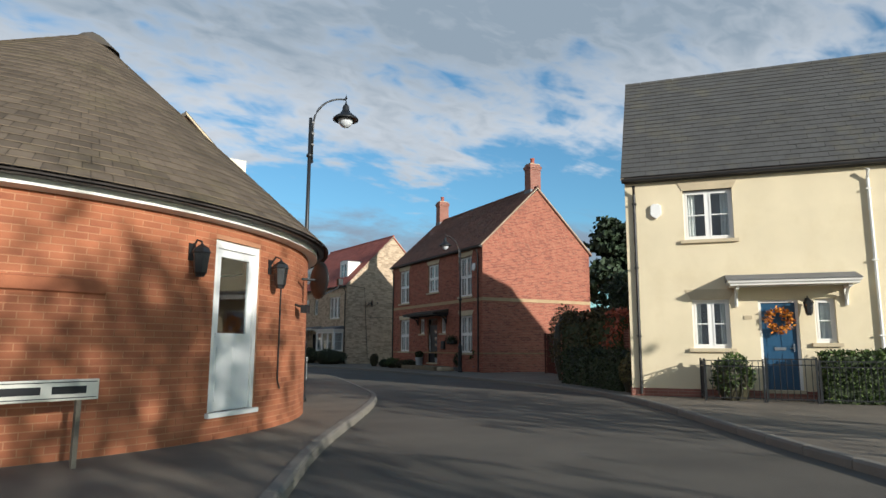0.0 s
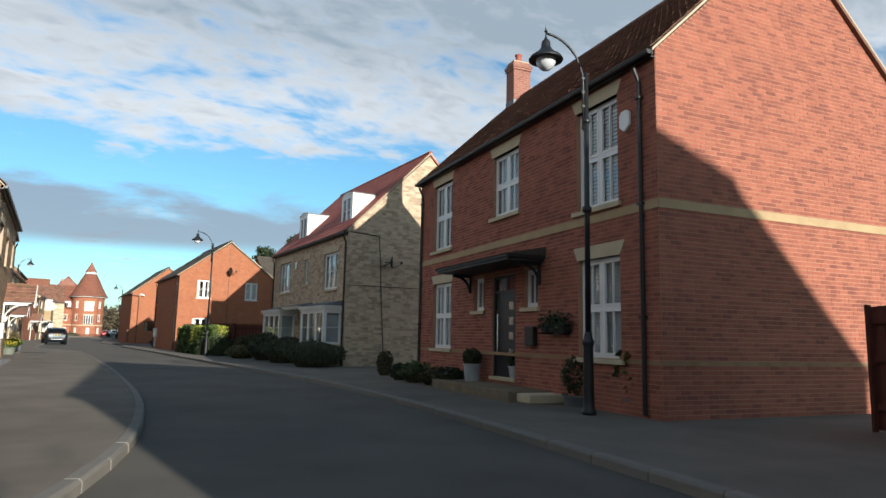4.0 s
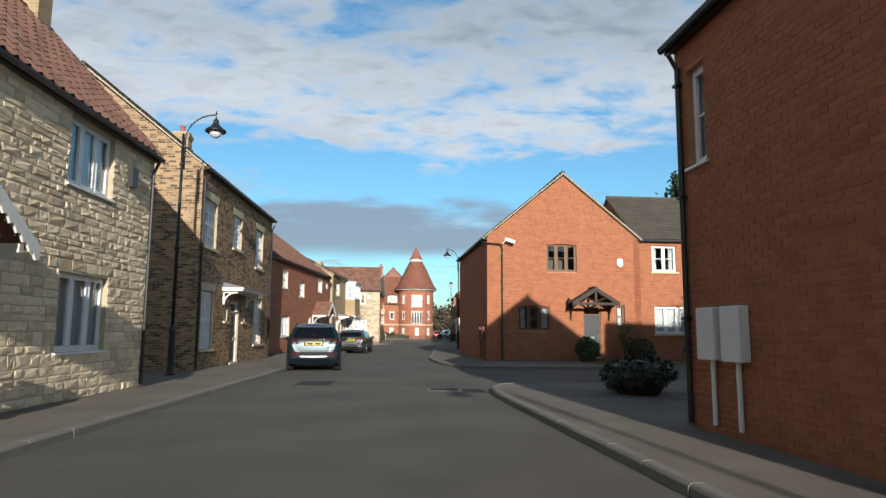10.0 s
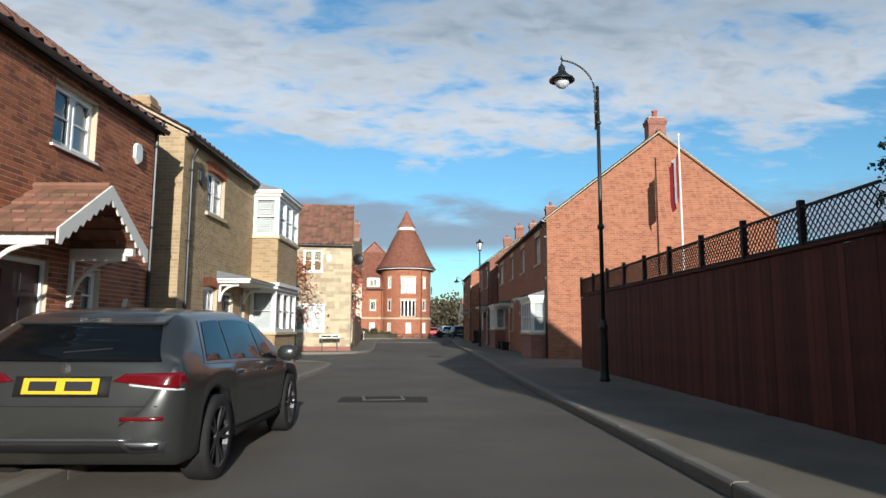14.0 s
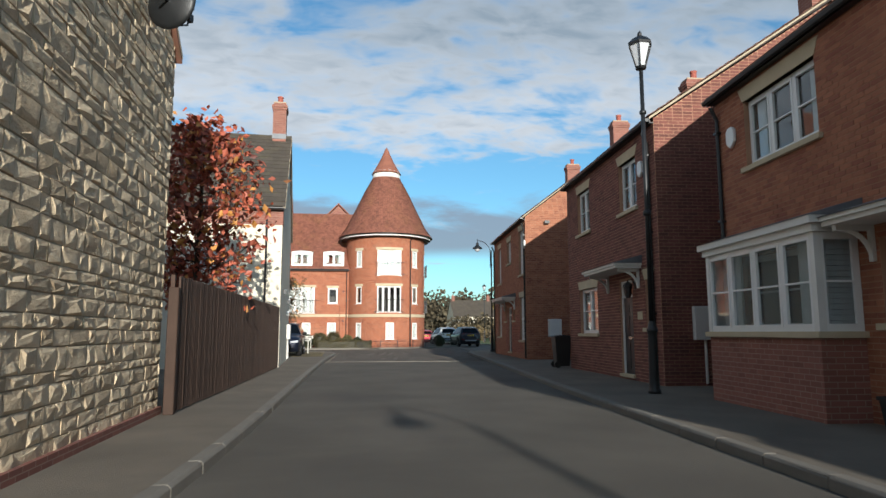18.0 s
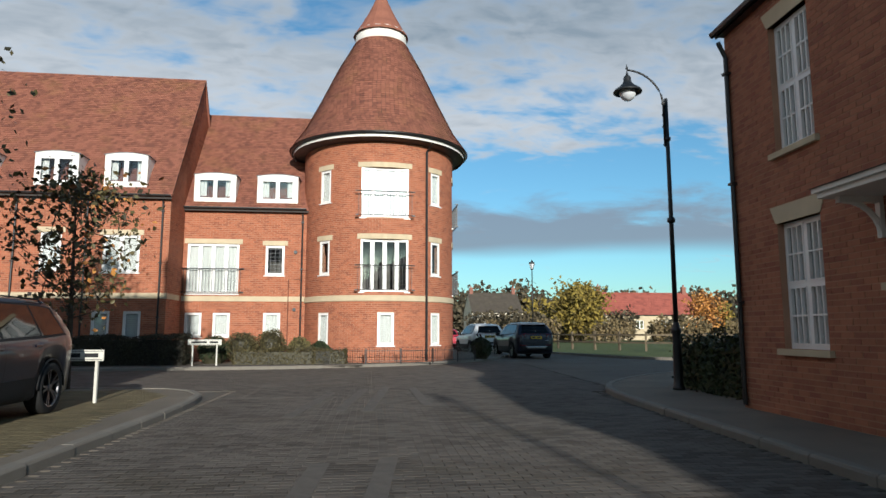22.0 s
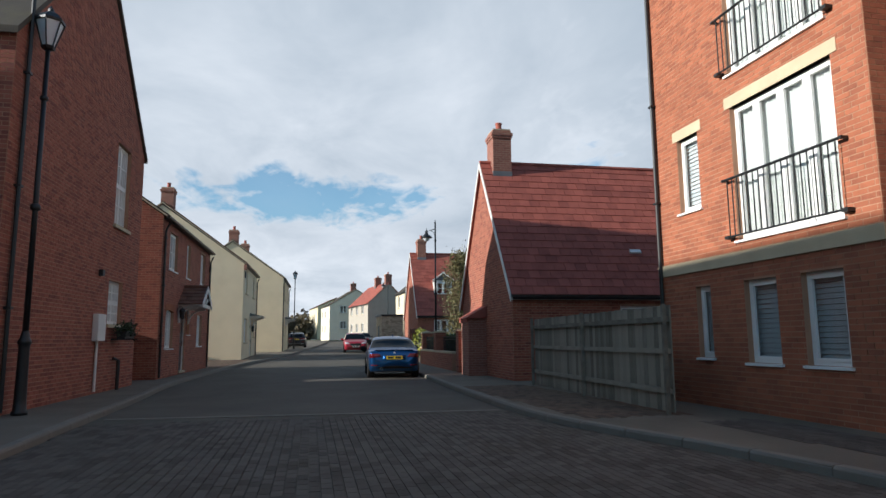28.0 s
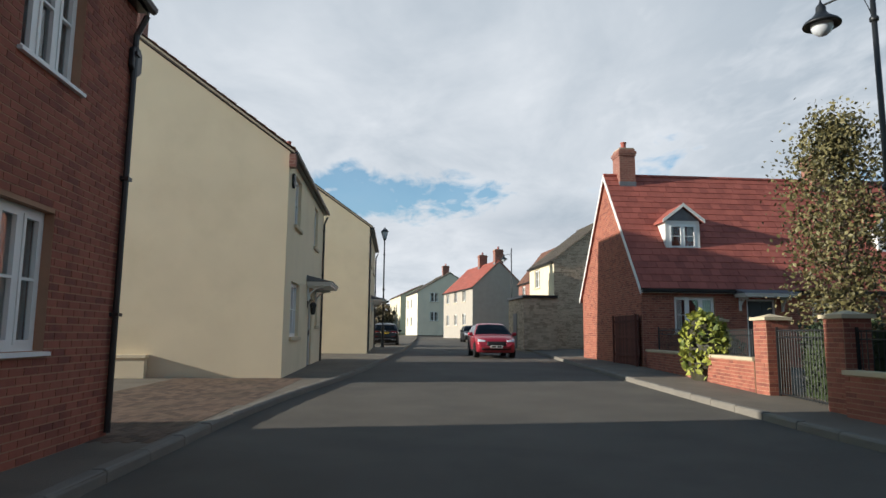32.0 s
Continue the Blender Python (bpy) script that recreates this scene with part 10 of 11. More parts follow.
def pier(x, y, h, T=None, s=0.45, ang=-4.0):
    P = thing("gate_pier", pose(x, y, 0.1, 0, 0, ang), "square red brick gate pier with a stone cap", "pier", "gate piers")
    c = part("shaft", Mesh().box(-s / 2, s / 2, -s / 2, s / 2, -0.05, h), MORTAR_RED, P)
    for k in range(4):
        part("brickwork", pieces_mesh("brickwork", courses(s, h, [], z0=0.0), RED, 0.004), RED, c, at=pose(0, 0, 0, 0, 0, 90 * k) @ pose(-s / 2, -s / 2, 0), kind="stuff")
    part("cap", Mesh().box(-s / 2 - 0.05, s / 2 + 0.05, -s / 2 - 0.05, s / 2 + 0.05, h, h + 0.06).lathe([(s * 0.72, h + 0.06), (0.0, h + 0.13)], 4, (0, 0, 0), math.pi / 4, math.pi / 4 + 2 * math.pi), STONE_T, P)
    return P


def railing(pts, h, label, z=0.1, pitch=0.11, bow=False, name="railing", r=0.008):
    T = thing(name, pose(0, 0, 0), label, "railing")
    post = Mesh().box(-0.018, 0.018, -0.018, 0.018, 0, h + 0.04).data("post", IRON)
    bar = Mesh().tube([(0, 0, 0.04), (0, 0, h)], r, 5).data("bar", IRON)
    if bow:
        hp = [(0, 0, 0.04), (0, 0, h)]
        for k in range(1, 6):
            a = math.pi * k / 6
            hp.append((pitch / 2 * (1 - math.cos(a)), 0, h + pitch * 0.7 * math.sin(a)))
        hp += [(pitch, 0, h), (pitch, 0, 0.04)]
        bar = Mesh().tube(hp, r, 5).data("bar", IRON)
    for a, b in zip(pts[:-1], pts[1:]):
        dd = Vector((b[0] - a[0], b[1] - a[1], 0))
        L, ang = dd.length, math.degrees(math.atan2(dd.y, dd.x))
        at = pose(a[0], a[1], z, 0, 0, ang)
        for zz in ((0.1, h - 0.06) if bow else (0.08, h - 0.12, h)):
            part("rail", Mesh().box(0, L, -0.012, 0.012, zz - 0.01, zz + 0.01), IRON, T, at=at)
        n = max(1, int(L / (pitch * (2 if bow else 1))))
        for i in range(n):
            ob = new("bar", bar)
            ob.parent = T
            ob.matrix_basis = at @ pose(L * (i + 0.25) / n, 0, 0)
        for i in range(2):
            ob = new("post", post)
            ob.parent = T
            ob.matrix_basis = at @ pose(L * i, 0, 0)
    return T


# bungalow garden: wall, piers, railings and gate
garden_wall([(-21.6, 176.15), (-29.6, 177.7)], 0.72, "low red brick garden wall with stone coping")
garden_wall([(-10.3, 174.75), (-18.2, 175.3)], 0.72, "low red brick garden wall with stone coping")
for (x, y) in ((-21.3, 176.1), (-18.6, 175.5), (-24.6, 176.85), (-14.0, 175.0), (-9.2, 174.65)):
    pier(x, y, 1.42)
railing([(-21.55, 176.25), (-24.4, 176.9), (-29.4, 177.8)], 1.25, "black iron railing on the garden wall", 0.1)
railing([(-18.85, 175.5), (-21.05, 176.05)], 1.25, "black iron garden gate between brick piers", 0.1, name="iron_gate")
railing([(-9.4, 174.75), (-13.8, 175.1), (-18.35, 175.45)], 1.25, "black iron railing on the garden wall", 0.1)
hedge([(-18.9, 176.2), (-21.0, 176.8)], 0.5, 1.35, LEAF_D, 0.06, 260, "dark clipped hedge behind the iron gate", 31)
hedge([(-9.6, 175.6), (-17.8, 176.2)], 0.8, 1.25, LEAF, 0.06, 200, "clipped green hedge behind the garden wall", 32)
bush(-24.6, 176.6, 0.75, 0.55, 1.75, LEAF_Y, 0.11, 900, "yellow-green variegated shrub over the garden wall", seed=33)
bush(-27.4, 178.6, 0.9, 0.7, 1.3, LEAF_D, 0.08, 700, "dark shrub below the bungalow window", seed=34)
# railing round the tower's foot
tp = [(22.85 + 4.2 * math.cos(radians(a)), 178.7 + 4.2 * math.sin(radians(a))) for a in (-117, -100, -83, -66, -49, -30)]
railing([(19.7, 174.9)] + tp, 0.52, "low bow-topped iron railing round the tower", 0.1, 0.085, True, r=0.007)
# railings, gate and shrubs before the cream house
cu = lambda lx, ly: tuple((Matrix.Rotation(radians(-57), 4, "Z") @ Vector((lx, ly, 0)) + Vector((13.3, 9.9, 0)))[:2])
railing([cu(1.55, -0.25), cu(1.6, -1.1), cu(2.75, -1.15)], 0.86, "black iron front railing before the cream house", 0.1)
railing([cu(2.8, -1.15), cu(3.75, -1.15)], 0.9, "black iron front gate", 0.1, name="iron_gate")
railing([cu(3.8, -1.15), cu(8.0, -1.15)], 0.86, "black iron front railing before the cream house", 0.1)
bx, by = cu(2.2, -0.6)
bush(bx, by, 0.55, 0.42, 1.0, LEAF, 0.05, 1500, "straggly green shrub behind the front railing", seed=41)
bx, by = cu(4.6, -0.62)
hedge([cu(4.0, -0.62), cu(8.2, -0.62)], 0.8, 1.05, LEAF, 0.05, 500, "clipped green front hedge behind the railing", 42)
hedge([(14.45, 10.75), (15.5, 12.7), (16.45, 14.55)], 0.8, 1.0, LEAF_D, 0.05, 420, "low dark clipped hedge on the corner", 43)
bush(14.25, 10.55, 0.42, 0.36, 1.0, LEAF_GY, 0.06, 1400, "pale variegated shrub at the end of the corner hedge", seed=46)
garden_wall([(16.95, 15.5), (16.5, 13.8), (16.0, 11.95)], 1.75, "tall red brick garden wall under creeper", coping=False, bricks=DEEP)
hedge([(16.85, 15.1), (16.45, 13.6), (16.1, 12.2)], 0.5, 2.2, LEAF_B, 0.07, 330, "reddish brown creeper over the garden wall", 44, second=(LEAF_R, 0.4, 0.9))
tree(21.0, 15.6, 4.3, 1.3, LEAF_D, 0.09, 46, 22, 0.06, 0.2, "dark leafy garden tree behind the creeper wall", 147, clump=0.3)
tree(20.2, 14.2, 4.9, 0.8, LEAF_D, 0.08, 26, 8, 0.05, 0.25, "thin young tree behind the creeper wall", 148, clump=0.2)
plank_fence("timber_gate", (20.6, 18.5), (21.6, 20.6), 1.75, TIMBER, "brown boarded gate beside the red house", 0.12, 0.006)
bush(17.7, 15.7, 0.9, 0.8, 2.7, LEAF_B, 0.07, 1500, "bare reddish brown shrub over the garden wall", seed=45)
# field fence
def field_fence(pts):
    T = thing("post_and_rail_fence", pose(0, 0, 0), "weathered timber post-and-rail fence along the field", "fence")
    TIMBER_F = surf("field_fence_wood", (0.13, 0.10, 0.065), 0.9, 0.3, 4, 70, 0.4, objrand=0.7, second=(0.07, 0.055, 0.038))
    pm = Mesh().box(-0.06, 0.06, -0.06, 0.06, 0, 1.15).data("post", TIMBER_F)
    for a, b in zip(pts[:-1], pts[1:]):
        dd = Vector((b[0] - a[0], b[1] - a[1], 0))
        L, ang = dd.length, math.degrees(math.atan2(dd.y, dd.x))
        k = max(1, int(L / 1.9))
        for i in range(k):
            at = pose(a[0] + dd.x * i / k, a[1] + dd.y * i / k, 0.08, 0, 0, ang)
            ob = new("post", pm)
            ob.parent = T
            ob.matrix_basis = at
            for zz in (0.45, 0.9):
                part("rail", Mesh().box(0.0, L / k, -0.085, -0.061, zz, zz + 0.1), TIMBER_F, T, at=at)
    return T


field_fence([(34.6, 204), (36.2, 192), (38.6, 186.5), (44, 184), (60, 183)])

# ---- planting along the first street ----
SHRUB_S1 = ((21.5, 51.0, 0.85, 0.7, 1.15, LEAF_B, "brown-leaved shrub before the board fence"), (20.5, 48.6, 0.8, 0.7, 0.68, LEAF_GY, "low pale grey-green shrub at the drive"),
            (20.85, 43.4, 1.0, 0.95, 1.1, LEAF_E, "dark rounded evergreen shrub before the bay"), (20.75, 39.75, 1.2, 1.05, 1.0, LEAF_E, "broad dark evergreen shrub at the corner"), (21.0, 46.4, 0.85, 0.8, 1.25, LEAF_E, "dark upright shrub with bare stems before the far bay"))
for i, (x, y, rx, ry, h, m, lab) in enumerate(SHRUB_S1):
    bush(x, y, rx, ry, h, m, 0.05, 4600, lab, seed=50 + i)
hedge([(19.85, 59.0), (19.95, 55.0), (20.35, 52.6)], 0.85, 1.5, LEAF, 0.085, 480, "thick laurel hedge mixed with yellow variegated shrubs", 60, second=(LEAF_Y, 1.2, 0.35, 0.75))
hedge([(19.75, 53.6), (20.5, 51.6)], 0.7, 0.85, LEAF_D, 0.06, 480, "low dark clipped hedge before the laurel", 61)
# first house: steps, planters and clipped shrubs
part("front_step", bevelled(Mesh().box(-1.5, 1.5, -0.62, 0.62, 0, 0.17).data("front_step", STONE_T), 0.02, 1), None, None, "pale stone front step of the red house", at=pose(20.15, 26.75, 0.1, 0, 0, 80), category="step")


def planter(x, y, r, h, mat, label, plant=None, ph=0.4, leaf=0.05, n=500, z=0.1, seed=1, square=False, flower=None):
    T = thing("planter", pose(x, y, z), label, "planter", "planters by the doors")
    part("pot", Mesh().lathe([(0.0, 0.0), (r * 0.8, 0.0), (r, h), (r * 1.06, h), (r * 1.06, h - 0.04), (r * 0.94, h - 0.04), (r * 0.9, h * 0.8), (0.0, h * 0.8)], 4 if square else 16, (0, 0, 0), math.pi / 4, math.pi / 4 + 2 * math.pi), mat, T)
    if plant:
        rng = np.random.default_rng(seed)
        u = rng.normal(size=(n, 3))
        u /= np.linalg.norm(u, axis=1)[:, None]
        p = u * rng.uniform(0.6, 1.02, (n, 1)) * np.array([r * 1.1, r * 1.1, ph / 2]) + np.array([0, 0, h * 0.85 + ph / 2])
        part("foliage", leaf_mesh("foliage", p, leaf, plant, rng), plant, T, kind="stuff")
        if flower:
            q = p[p[:, 2] > h * 0.85 + ph * 0.35]
            part("blossom", leaf_mesh("blossom", q[: len(q) // 2] * np.array([1.05, 1.05, 1.03]), leaf * 1.0, flower, rng, stretch=1.0), flower, T, kind="stuff")
    return T


planter(20.3, 28.65, 0.21, 0.40, POT_P, "pale grey round planter with a clipped box ball", LEAF_D, 0.42, 0.035, 1300, seed=71, z=0.3)
planter(20.62, 27.35, 0.21, 0.40, POT_P, "pale grey round planter with a clipped box ball", LEAF_D, 0.42, 0.035, 1300, seed=72, z=0.3)
planter(20.0, 24.85, 0.3, 0.2, POT_G, "low grey bowl with a clipped box cone", LEAF_D, 0.75, 0.035, 1500, seed=73)
planter(20.1, 23.45, 0.36, 0.25, POT_G, "grey planter with a large-leaved evergreen", LEAF, 1.05, 0.17, 460, seed=74)
for i, (x, y, r, h, m) in enumerate(((20.35, 32.2, 0.32, 0.45, LEAF_D), (20.3, 31.2, 0.5, 0.55, LEAF), (20.25, 30.2, 0.45, 0.45, LEAF_B), (20.2, 29.4, 0.4, 0.5, LEAF_D), (20.9, 34.2, 0.28, 0.75, LEAF_B))):
    bush(x, y, r, r * 0.8, h, m, 0.05, 800, "small clipped shrub in the bed before the red house", seed=80 + i)
bush(20.95, 75.2, 0.7, 1.0, 0.75, LEAF_D, 0.06, 1100, "dark rounded shrub at the far end of the blank brick wall", seed=88)
POT_W = surf("white_glazed_pot", (0.62, 0.62, 0.60), 0.4, 0.1, 4, 40, 0.05)
# tubs at the sash house and the cottage
for i, (x, y, r, h, pl, fl, lab) in enumerate(((10.45, 55.4, 0.34, 0.34, LEAF_B, FLOWER_P, "sage half-barrel tub with trailing pink flowers"), (10.9, 56.6, 0.3, 0.32, LEAF, None, "sage half-barrel tub of green bedding plants"), (10.95, 57.6, 0.28, 0.3, LEAF, FLOWER_Y, "dark tub of yellow flowers"),
                                               (11.1, 58.5, 0.3, 0.3, LEAF, None, "dark tub of leafy green plants"), (10.85, 52.9, 0.3, 0.32, LEAF, FLOWER_Y, "sage tub of yellow flowers by the door"), (10.84, 68.95, 0.19, 0.34, LEAF_B, None, "white pot with a wispy shrub by the cottage door"), (10.95, 71.1, 0.19, 0.3, LEAF_GY, None, "white pot with a leafy green shrub by the cottage door"))):
    planter(x, y, r, h, (POT, POT, POT_G, POT_G, POT, POT_W, POT_W)[i], lab, pl, 0.42 if i < 5 else 0.75, 0.06, 700, seed=90 + i, flower=fl)
# corner bed before the third gable
for i, (x, y, rx, h, m, lab) in enumerate(((24.4, 88.6, 0.5, 1.0, LEAF, "upright evergreen shrub beside the gabled porch"), (26.6, 88.4, 0.55, 1.0, LEAF_B, "rounded brown-green shrub in the front bed"), (28.9, 88.3, 0.55, 0.95, LEAF, "rounded green shrub in the front bed"), (31.5, 88.2, 0.7, 0.9, LEAF_D, "dark spreading shrub in the front bed"), (34.5, 88.0, 0.9, 1.0, LEAF_D, "dark spreading shrub in the front bed"))):
    bush(x, y, rx, rx, h, m, 0.06, 1200, lab, seed=100 + i)
sheet("lawn", [(24.0, 85.7), (40, 85.6), (40, 89.4), (24.6, 89.4)], 0.108, GRASS_G, label="narrow lawn and bed before the gabled house")
tree(30.2, 88.0, 2.9, 1.35, LEAF_D, 0.07, 26, 60, 0.07, 0.55, "small cloud-pruned tree with a flat dark crown", 110, clump=0.2, narrow=0.4)
tree(26.0, 88.6, 1.6, 0.4, LEAF_GY, 0.05, 12, 20, 0.03, 0.3, "slender young standard tree in the bed", 111, clump=0.12)
# hedges at the sash-window house
hedge([(28.7, 151.1), (30.4, 150.9), (32.5, 150.8)], 1.1, 1.6, LEAF_D, 0.07, 260, "tall dark hedge beside the brick gable", 120)
hedge([(28.3, 161.2), (28.6, 163.8)], 1.1, 0.95, LEAF_D, 0.055, 420, "low dark clipped hedge at the corner of the house", 121)
# flats: hedge and shrubs
hedge([(8.6, 174.9), (13.2, 175.35), (15.9, 175.3)], 1.2, 0.95, LEAF_K, 0.036, 1000, "dark clipped hedge below the windows of the flats", 122, core_mat=LEAF_K)
hedge([(17.6, 175.0), (20.3, 174.95), (21.4, 175.0)], 0.7, 0.5, LEAF_B, 0.034, 1300, "low clipped brown-green hedge before the flats", 123, core_mat=LEAF_K)
for i, (x, y, r, h, m) in enumerate(((16.7, 175.9, 0.6, 1.0, LEAF_D), (17.7, 176.0, 0.6, 1.15, LEAF_B), (18.7, 176.0, 0.55, 1.25, LEAF_B), (19.7, 176.0, 0.45, 0.95, LEAF_GY), (20.5, 175.9, 0.4, 0.8, LEAF_D), (10.0, 175.6, 0.5, 1.2, LEAF_B), (27.1, 178.2, 0.45, 0.9, LEAF_D))):
    bush(x, y, r, r, h, m, 0.04, 3200, "leafy shrub in the bed before the flats", seed=130 + i)
tree(15.75, 165.4, 4.9, 1.4, LEAF_B, 0.085, 36, 12, 0.06, 0.32, "thin young tree with few brownish leaves", 140, second=(LEAF_O, 0.15), clump=0.26)
tree(13.45, 163.6, 8.4, 1.6, LEAF_B, 0.085, 54, 13, 0.08, 0.25, "dark leafy young tree before the flats", 141, clump=0.3, second=(LEAF_B, 0.3))
# autumn trees by the pale stone house and behind the slatted fence
tree(13.6, 127.6, 5.2, 1.0, LEAF_R, 0.10, 30, 5, 0.05, 0.25, "slender tree with sparse red autumn leaves", 142, clump=0.22, second=(LEAF_O, 0.3))
tree(15.55, 141.3, 6.9, 1.35, LEAF_R, 0.11, 58, 15, 0.08, 0.22, "tree in dark red and orange autumn leaf behind the fence", 143, clump=0.26, second=(LEAF_O, 0.14))
# two slender trees in the bungalow garden
tree(-21.9, 178.3, 6.9, 1.05, LEAF_GY, 0.062, 60, 46, 0.07, 0.12, "slender upright tree with yellow-green leaves", 145, narrow=1.6, clump=0.26)
tree(-16.4, 178.2, 7.0, 1.25, LEAF_GY, 0.062, 64, 52, 0.07, 0.14, "slender upright green tree in the garden", 146, narrow=1.6, clump=0.28, second=(LEAF, 0.5))
# pines behind the houses of the first street
for i, (x, y, h, s) in enumerate(((33.8, 26.2, 9.6, 2.5), (35.5, 25.2, 9.9, 2.9), (38, 45, 11, 3.0), (36.5, 58, 11.5, 3.0), (40, 66, 12, 3.0), (46, 113, 17.0, 4.2), (51, 109, 18.0, 4.6), (56, 106, 17.5, 4.4), (41, 112, 14.6, 3.2), (52, 131, 16.5, 3.4), (34, 64, 10, 2.6))):
    pine(x, y, h, s, 150 + i)

# unseen trees added behind the start to throw dappled shade on the bend
tree(3.2, -13.5, 8.5, 3.0, LEAF_B, 0.16, 46, 12, 0.16, 0.25, "unseen leafy tree added to shade the first bend", 210, clump=0.45)
tree(10.4, -5.5, 9.0, 3.2, LEAF_B, 0.16, 50, 15, 0.18, 0.22, "unseen leafy tree added to shade the first bend", 211, clump=0.5)

# ---- distance: woods, gold trees and houses beyond the field ----
def far_wood(name, x0, x1, y0, y1, h, mat, n, seed, label, size=1.1):
    rng = np.random.default_rng(seed)
    P = []
    for _ in range(n):
        c = np.array([rng.uniform(x0, x1), rng.uniform(y0, y1), 0.0])
        hh = h * rng.uniform(0.65, 1.1)
        r = hh * rng.uniform(0.28, 0.42)
        u = rng.normal(size=(230, 3))
        u /= np.linalg.norm(u, axis=1)[:, None]
        P.append(c + np.array([0, 0, hh * 0.52]) + u * rng.uniform(0.45, 1.08, (230, 1)) * np.array([r, r, hh * 0.5]))
    me = leaf_mesh(name, np.concatenate(P), size, mat, rng, stretch=1.2)
    return tagged(new(name, me), label, "woods", "", "stuff")


far_wood("far_woods", 20, 190, 300, 350, 12.5, WOODS, 260, 201, "distant brown and green woods beyond the field", 0.95)
far_wood("far_woods", 30, 150, 285, 300, 9, WOODS_Y, 26, 202, "golden autumn trees at the edge of the woods", 0.8)
far_wood("far_woods", 44, 130, 236, 262, 4.6, WOODS, 80, 203, "brown scrub and hedgerow along the field", 0.5)
far_wood("far_woods", 36, 100, 208, 226, 2.6, SCRUB, 75, 204, "rough brown scrub behind the field fence", 0.26)
far_wood("far_woods", -150, -120, 150, 230, 7, WOODS, 60, 205, "distant trees beyond the end of the street", 0.9)
tree(46.0, 216.0, 6.4, 2.6, WOODS_Y, 0.24, 60, 22, 0.14, 0.15, "golden-leaved tree at the edge of the field", 206, z=0, clump=0.45)
tree(60.0, 216.0, 5.6, 1.8, LEAF_O, 0.2, 40, 10, 0.12, 0.25, "thin orange-brown autumn tree by the field", 207, z=0, clump=0.4)
for (o, L, D, e, r, wm, nm, lab) in (((59.0, 240), 15, 8, 3.6, 6.9, STONE_T, "far_house", "long house with a red roof beyond the field"), ((88.0, 236), 13, 8, 4.2, 7.6, GREY_R, "far_house", "pale house with a red roof and dormers beyond the field"), ((44, 262), 9, 8, 4.6, 8.0, WHITE_R, "far_house", "small white house among the trees")):
    H = house(nm, lab, o, 0, L, D, e, r, None, wm, "plain", T_RED if L > 10 else T_DARK, z0=-0.05, tile=(0.6, 0.5),
              front=[W(1.2 + k * 3.4, 2.4 + k * 3.4, 1.6, 2.8, cols=2, lintel="", curtain=0) for k in range(int(L / 3.6))])
    chimney(H, 0.6, D / 2, r - 0.4, r + 1.1)
    chimney(H, L - 0.6, D / 2, r - 0.4, r + 1.1)

# ---- signs ----
def name_plate(x, y, ang, w, h, z1, label, n=11, legs=IRON):
    T = thing("street_name_plate", pose(x, y, 0.1, 0, 0, ang), label, "sign", "street name plates")
    b = part("board", bevelled(Mesh().box(-w / 2, w / 2, -0.02, 0.0, z1 - h, z1).data("board", SIGN_W), 0.006, 1), None, T)
    part("border", Mesh().box(-w / 2 + 0.02, w / 2 - 0.02, -0.0225, -0.0205, z1 - h + 0.02, z1 - h + 0.028).box(-w / 2 + 0.02, w / 2 - 0.02, -0.0225, -0.0205, z1 - 0.028, z1 - 0.02), SIGN_K, b)
    part("lettering_bar", Mesh().box(-w * 0.40, w * 0.06, -0.0225, -0.0205, z1 - h * 0.68, z1 - h * 0.32), SIGN_K, b)
    part("lettering_bar", Mesh().box(w * 0.14, w * 0.40, -0.0225, -0.0205, z1 - h * 0.68, z1 - h * 0.32), SIGN_K, b)
    for sg in (-1, 1):
        part("leg", Mesh().box(sg * w * 0.36 - 0.022, sg * w * 0.36 + 0.022, 0.002, 0.045, -0.05, z1 - 0.03), legs, T)
    return T


name_plate(15.2, 128.1, 6, 1.0, 0.2, 0.82, "white street name plate on two dark legs")
name_plate(16.7, 174.3, -3, 1.1, 0.19, 0.88, "white street name plate on two pale legs", legs=SIGN_W)
name_plate(17.0, 162.55, -8, 0.85, 0.18, 0.85, "white street name plate on two pale legs", legs=SIGN_W)
name_plate(0.66, 6.8, 15, 1.15, 0.19, 0.80, "white street name plate before the round brick wall", legs=surf("weathered_post", (0.16, 0.14, 0.11), 0.9, 0.3, 4, 60, 0.3))
S = thing("sale_board", pose(9.4, 175.75, 0.1, 0, 2, 32), "red and white property sale board on a white post", "sign")
part("post", Mesh().box(-0.03, 0.03, -0.02, 0.02, 0, 2.2), WHITE_W, S)
SALE = surf("sale_red", (0.35, 0.02, 0.03), 0.5, 0.1, 3, 60, 0.03)
bd = part("board", Mesh().box(-0.42, 0.03, -0.04, -0.021, 1.3, 2.1), SALE, S)
part("lettering_bar", Mesh().box(-0.36, -0.04, -0.045, -0.041, 1.88, 2.02), SIGN_W, bd)
part("lettering_bar", Mesh().box(-0.36, -0.04, -0.045, -0.041, 1.64, 1.76), SIGN_W, bd)
part("lettering_bar", Mesh().box(-0.34, -0.06, -0.045, -0.041, 1.38, 1.48), SIGN_W, bd)
# dark square planters beside the red door of the terrace
for x, y in ((24.62, 132.25), (24.40, 130.35)):
    planter(x, y, 0.30, 0.42, IRON, "dark square planter beside the red door", square=True)

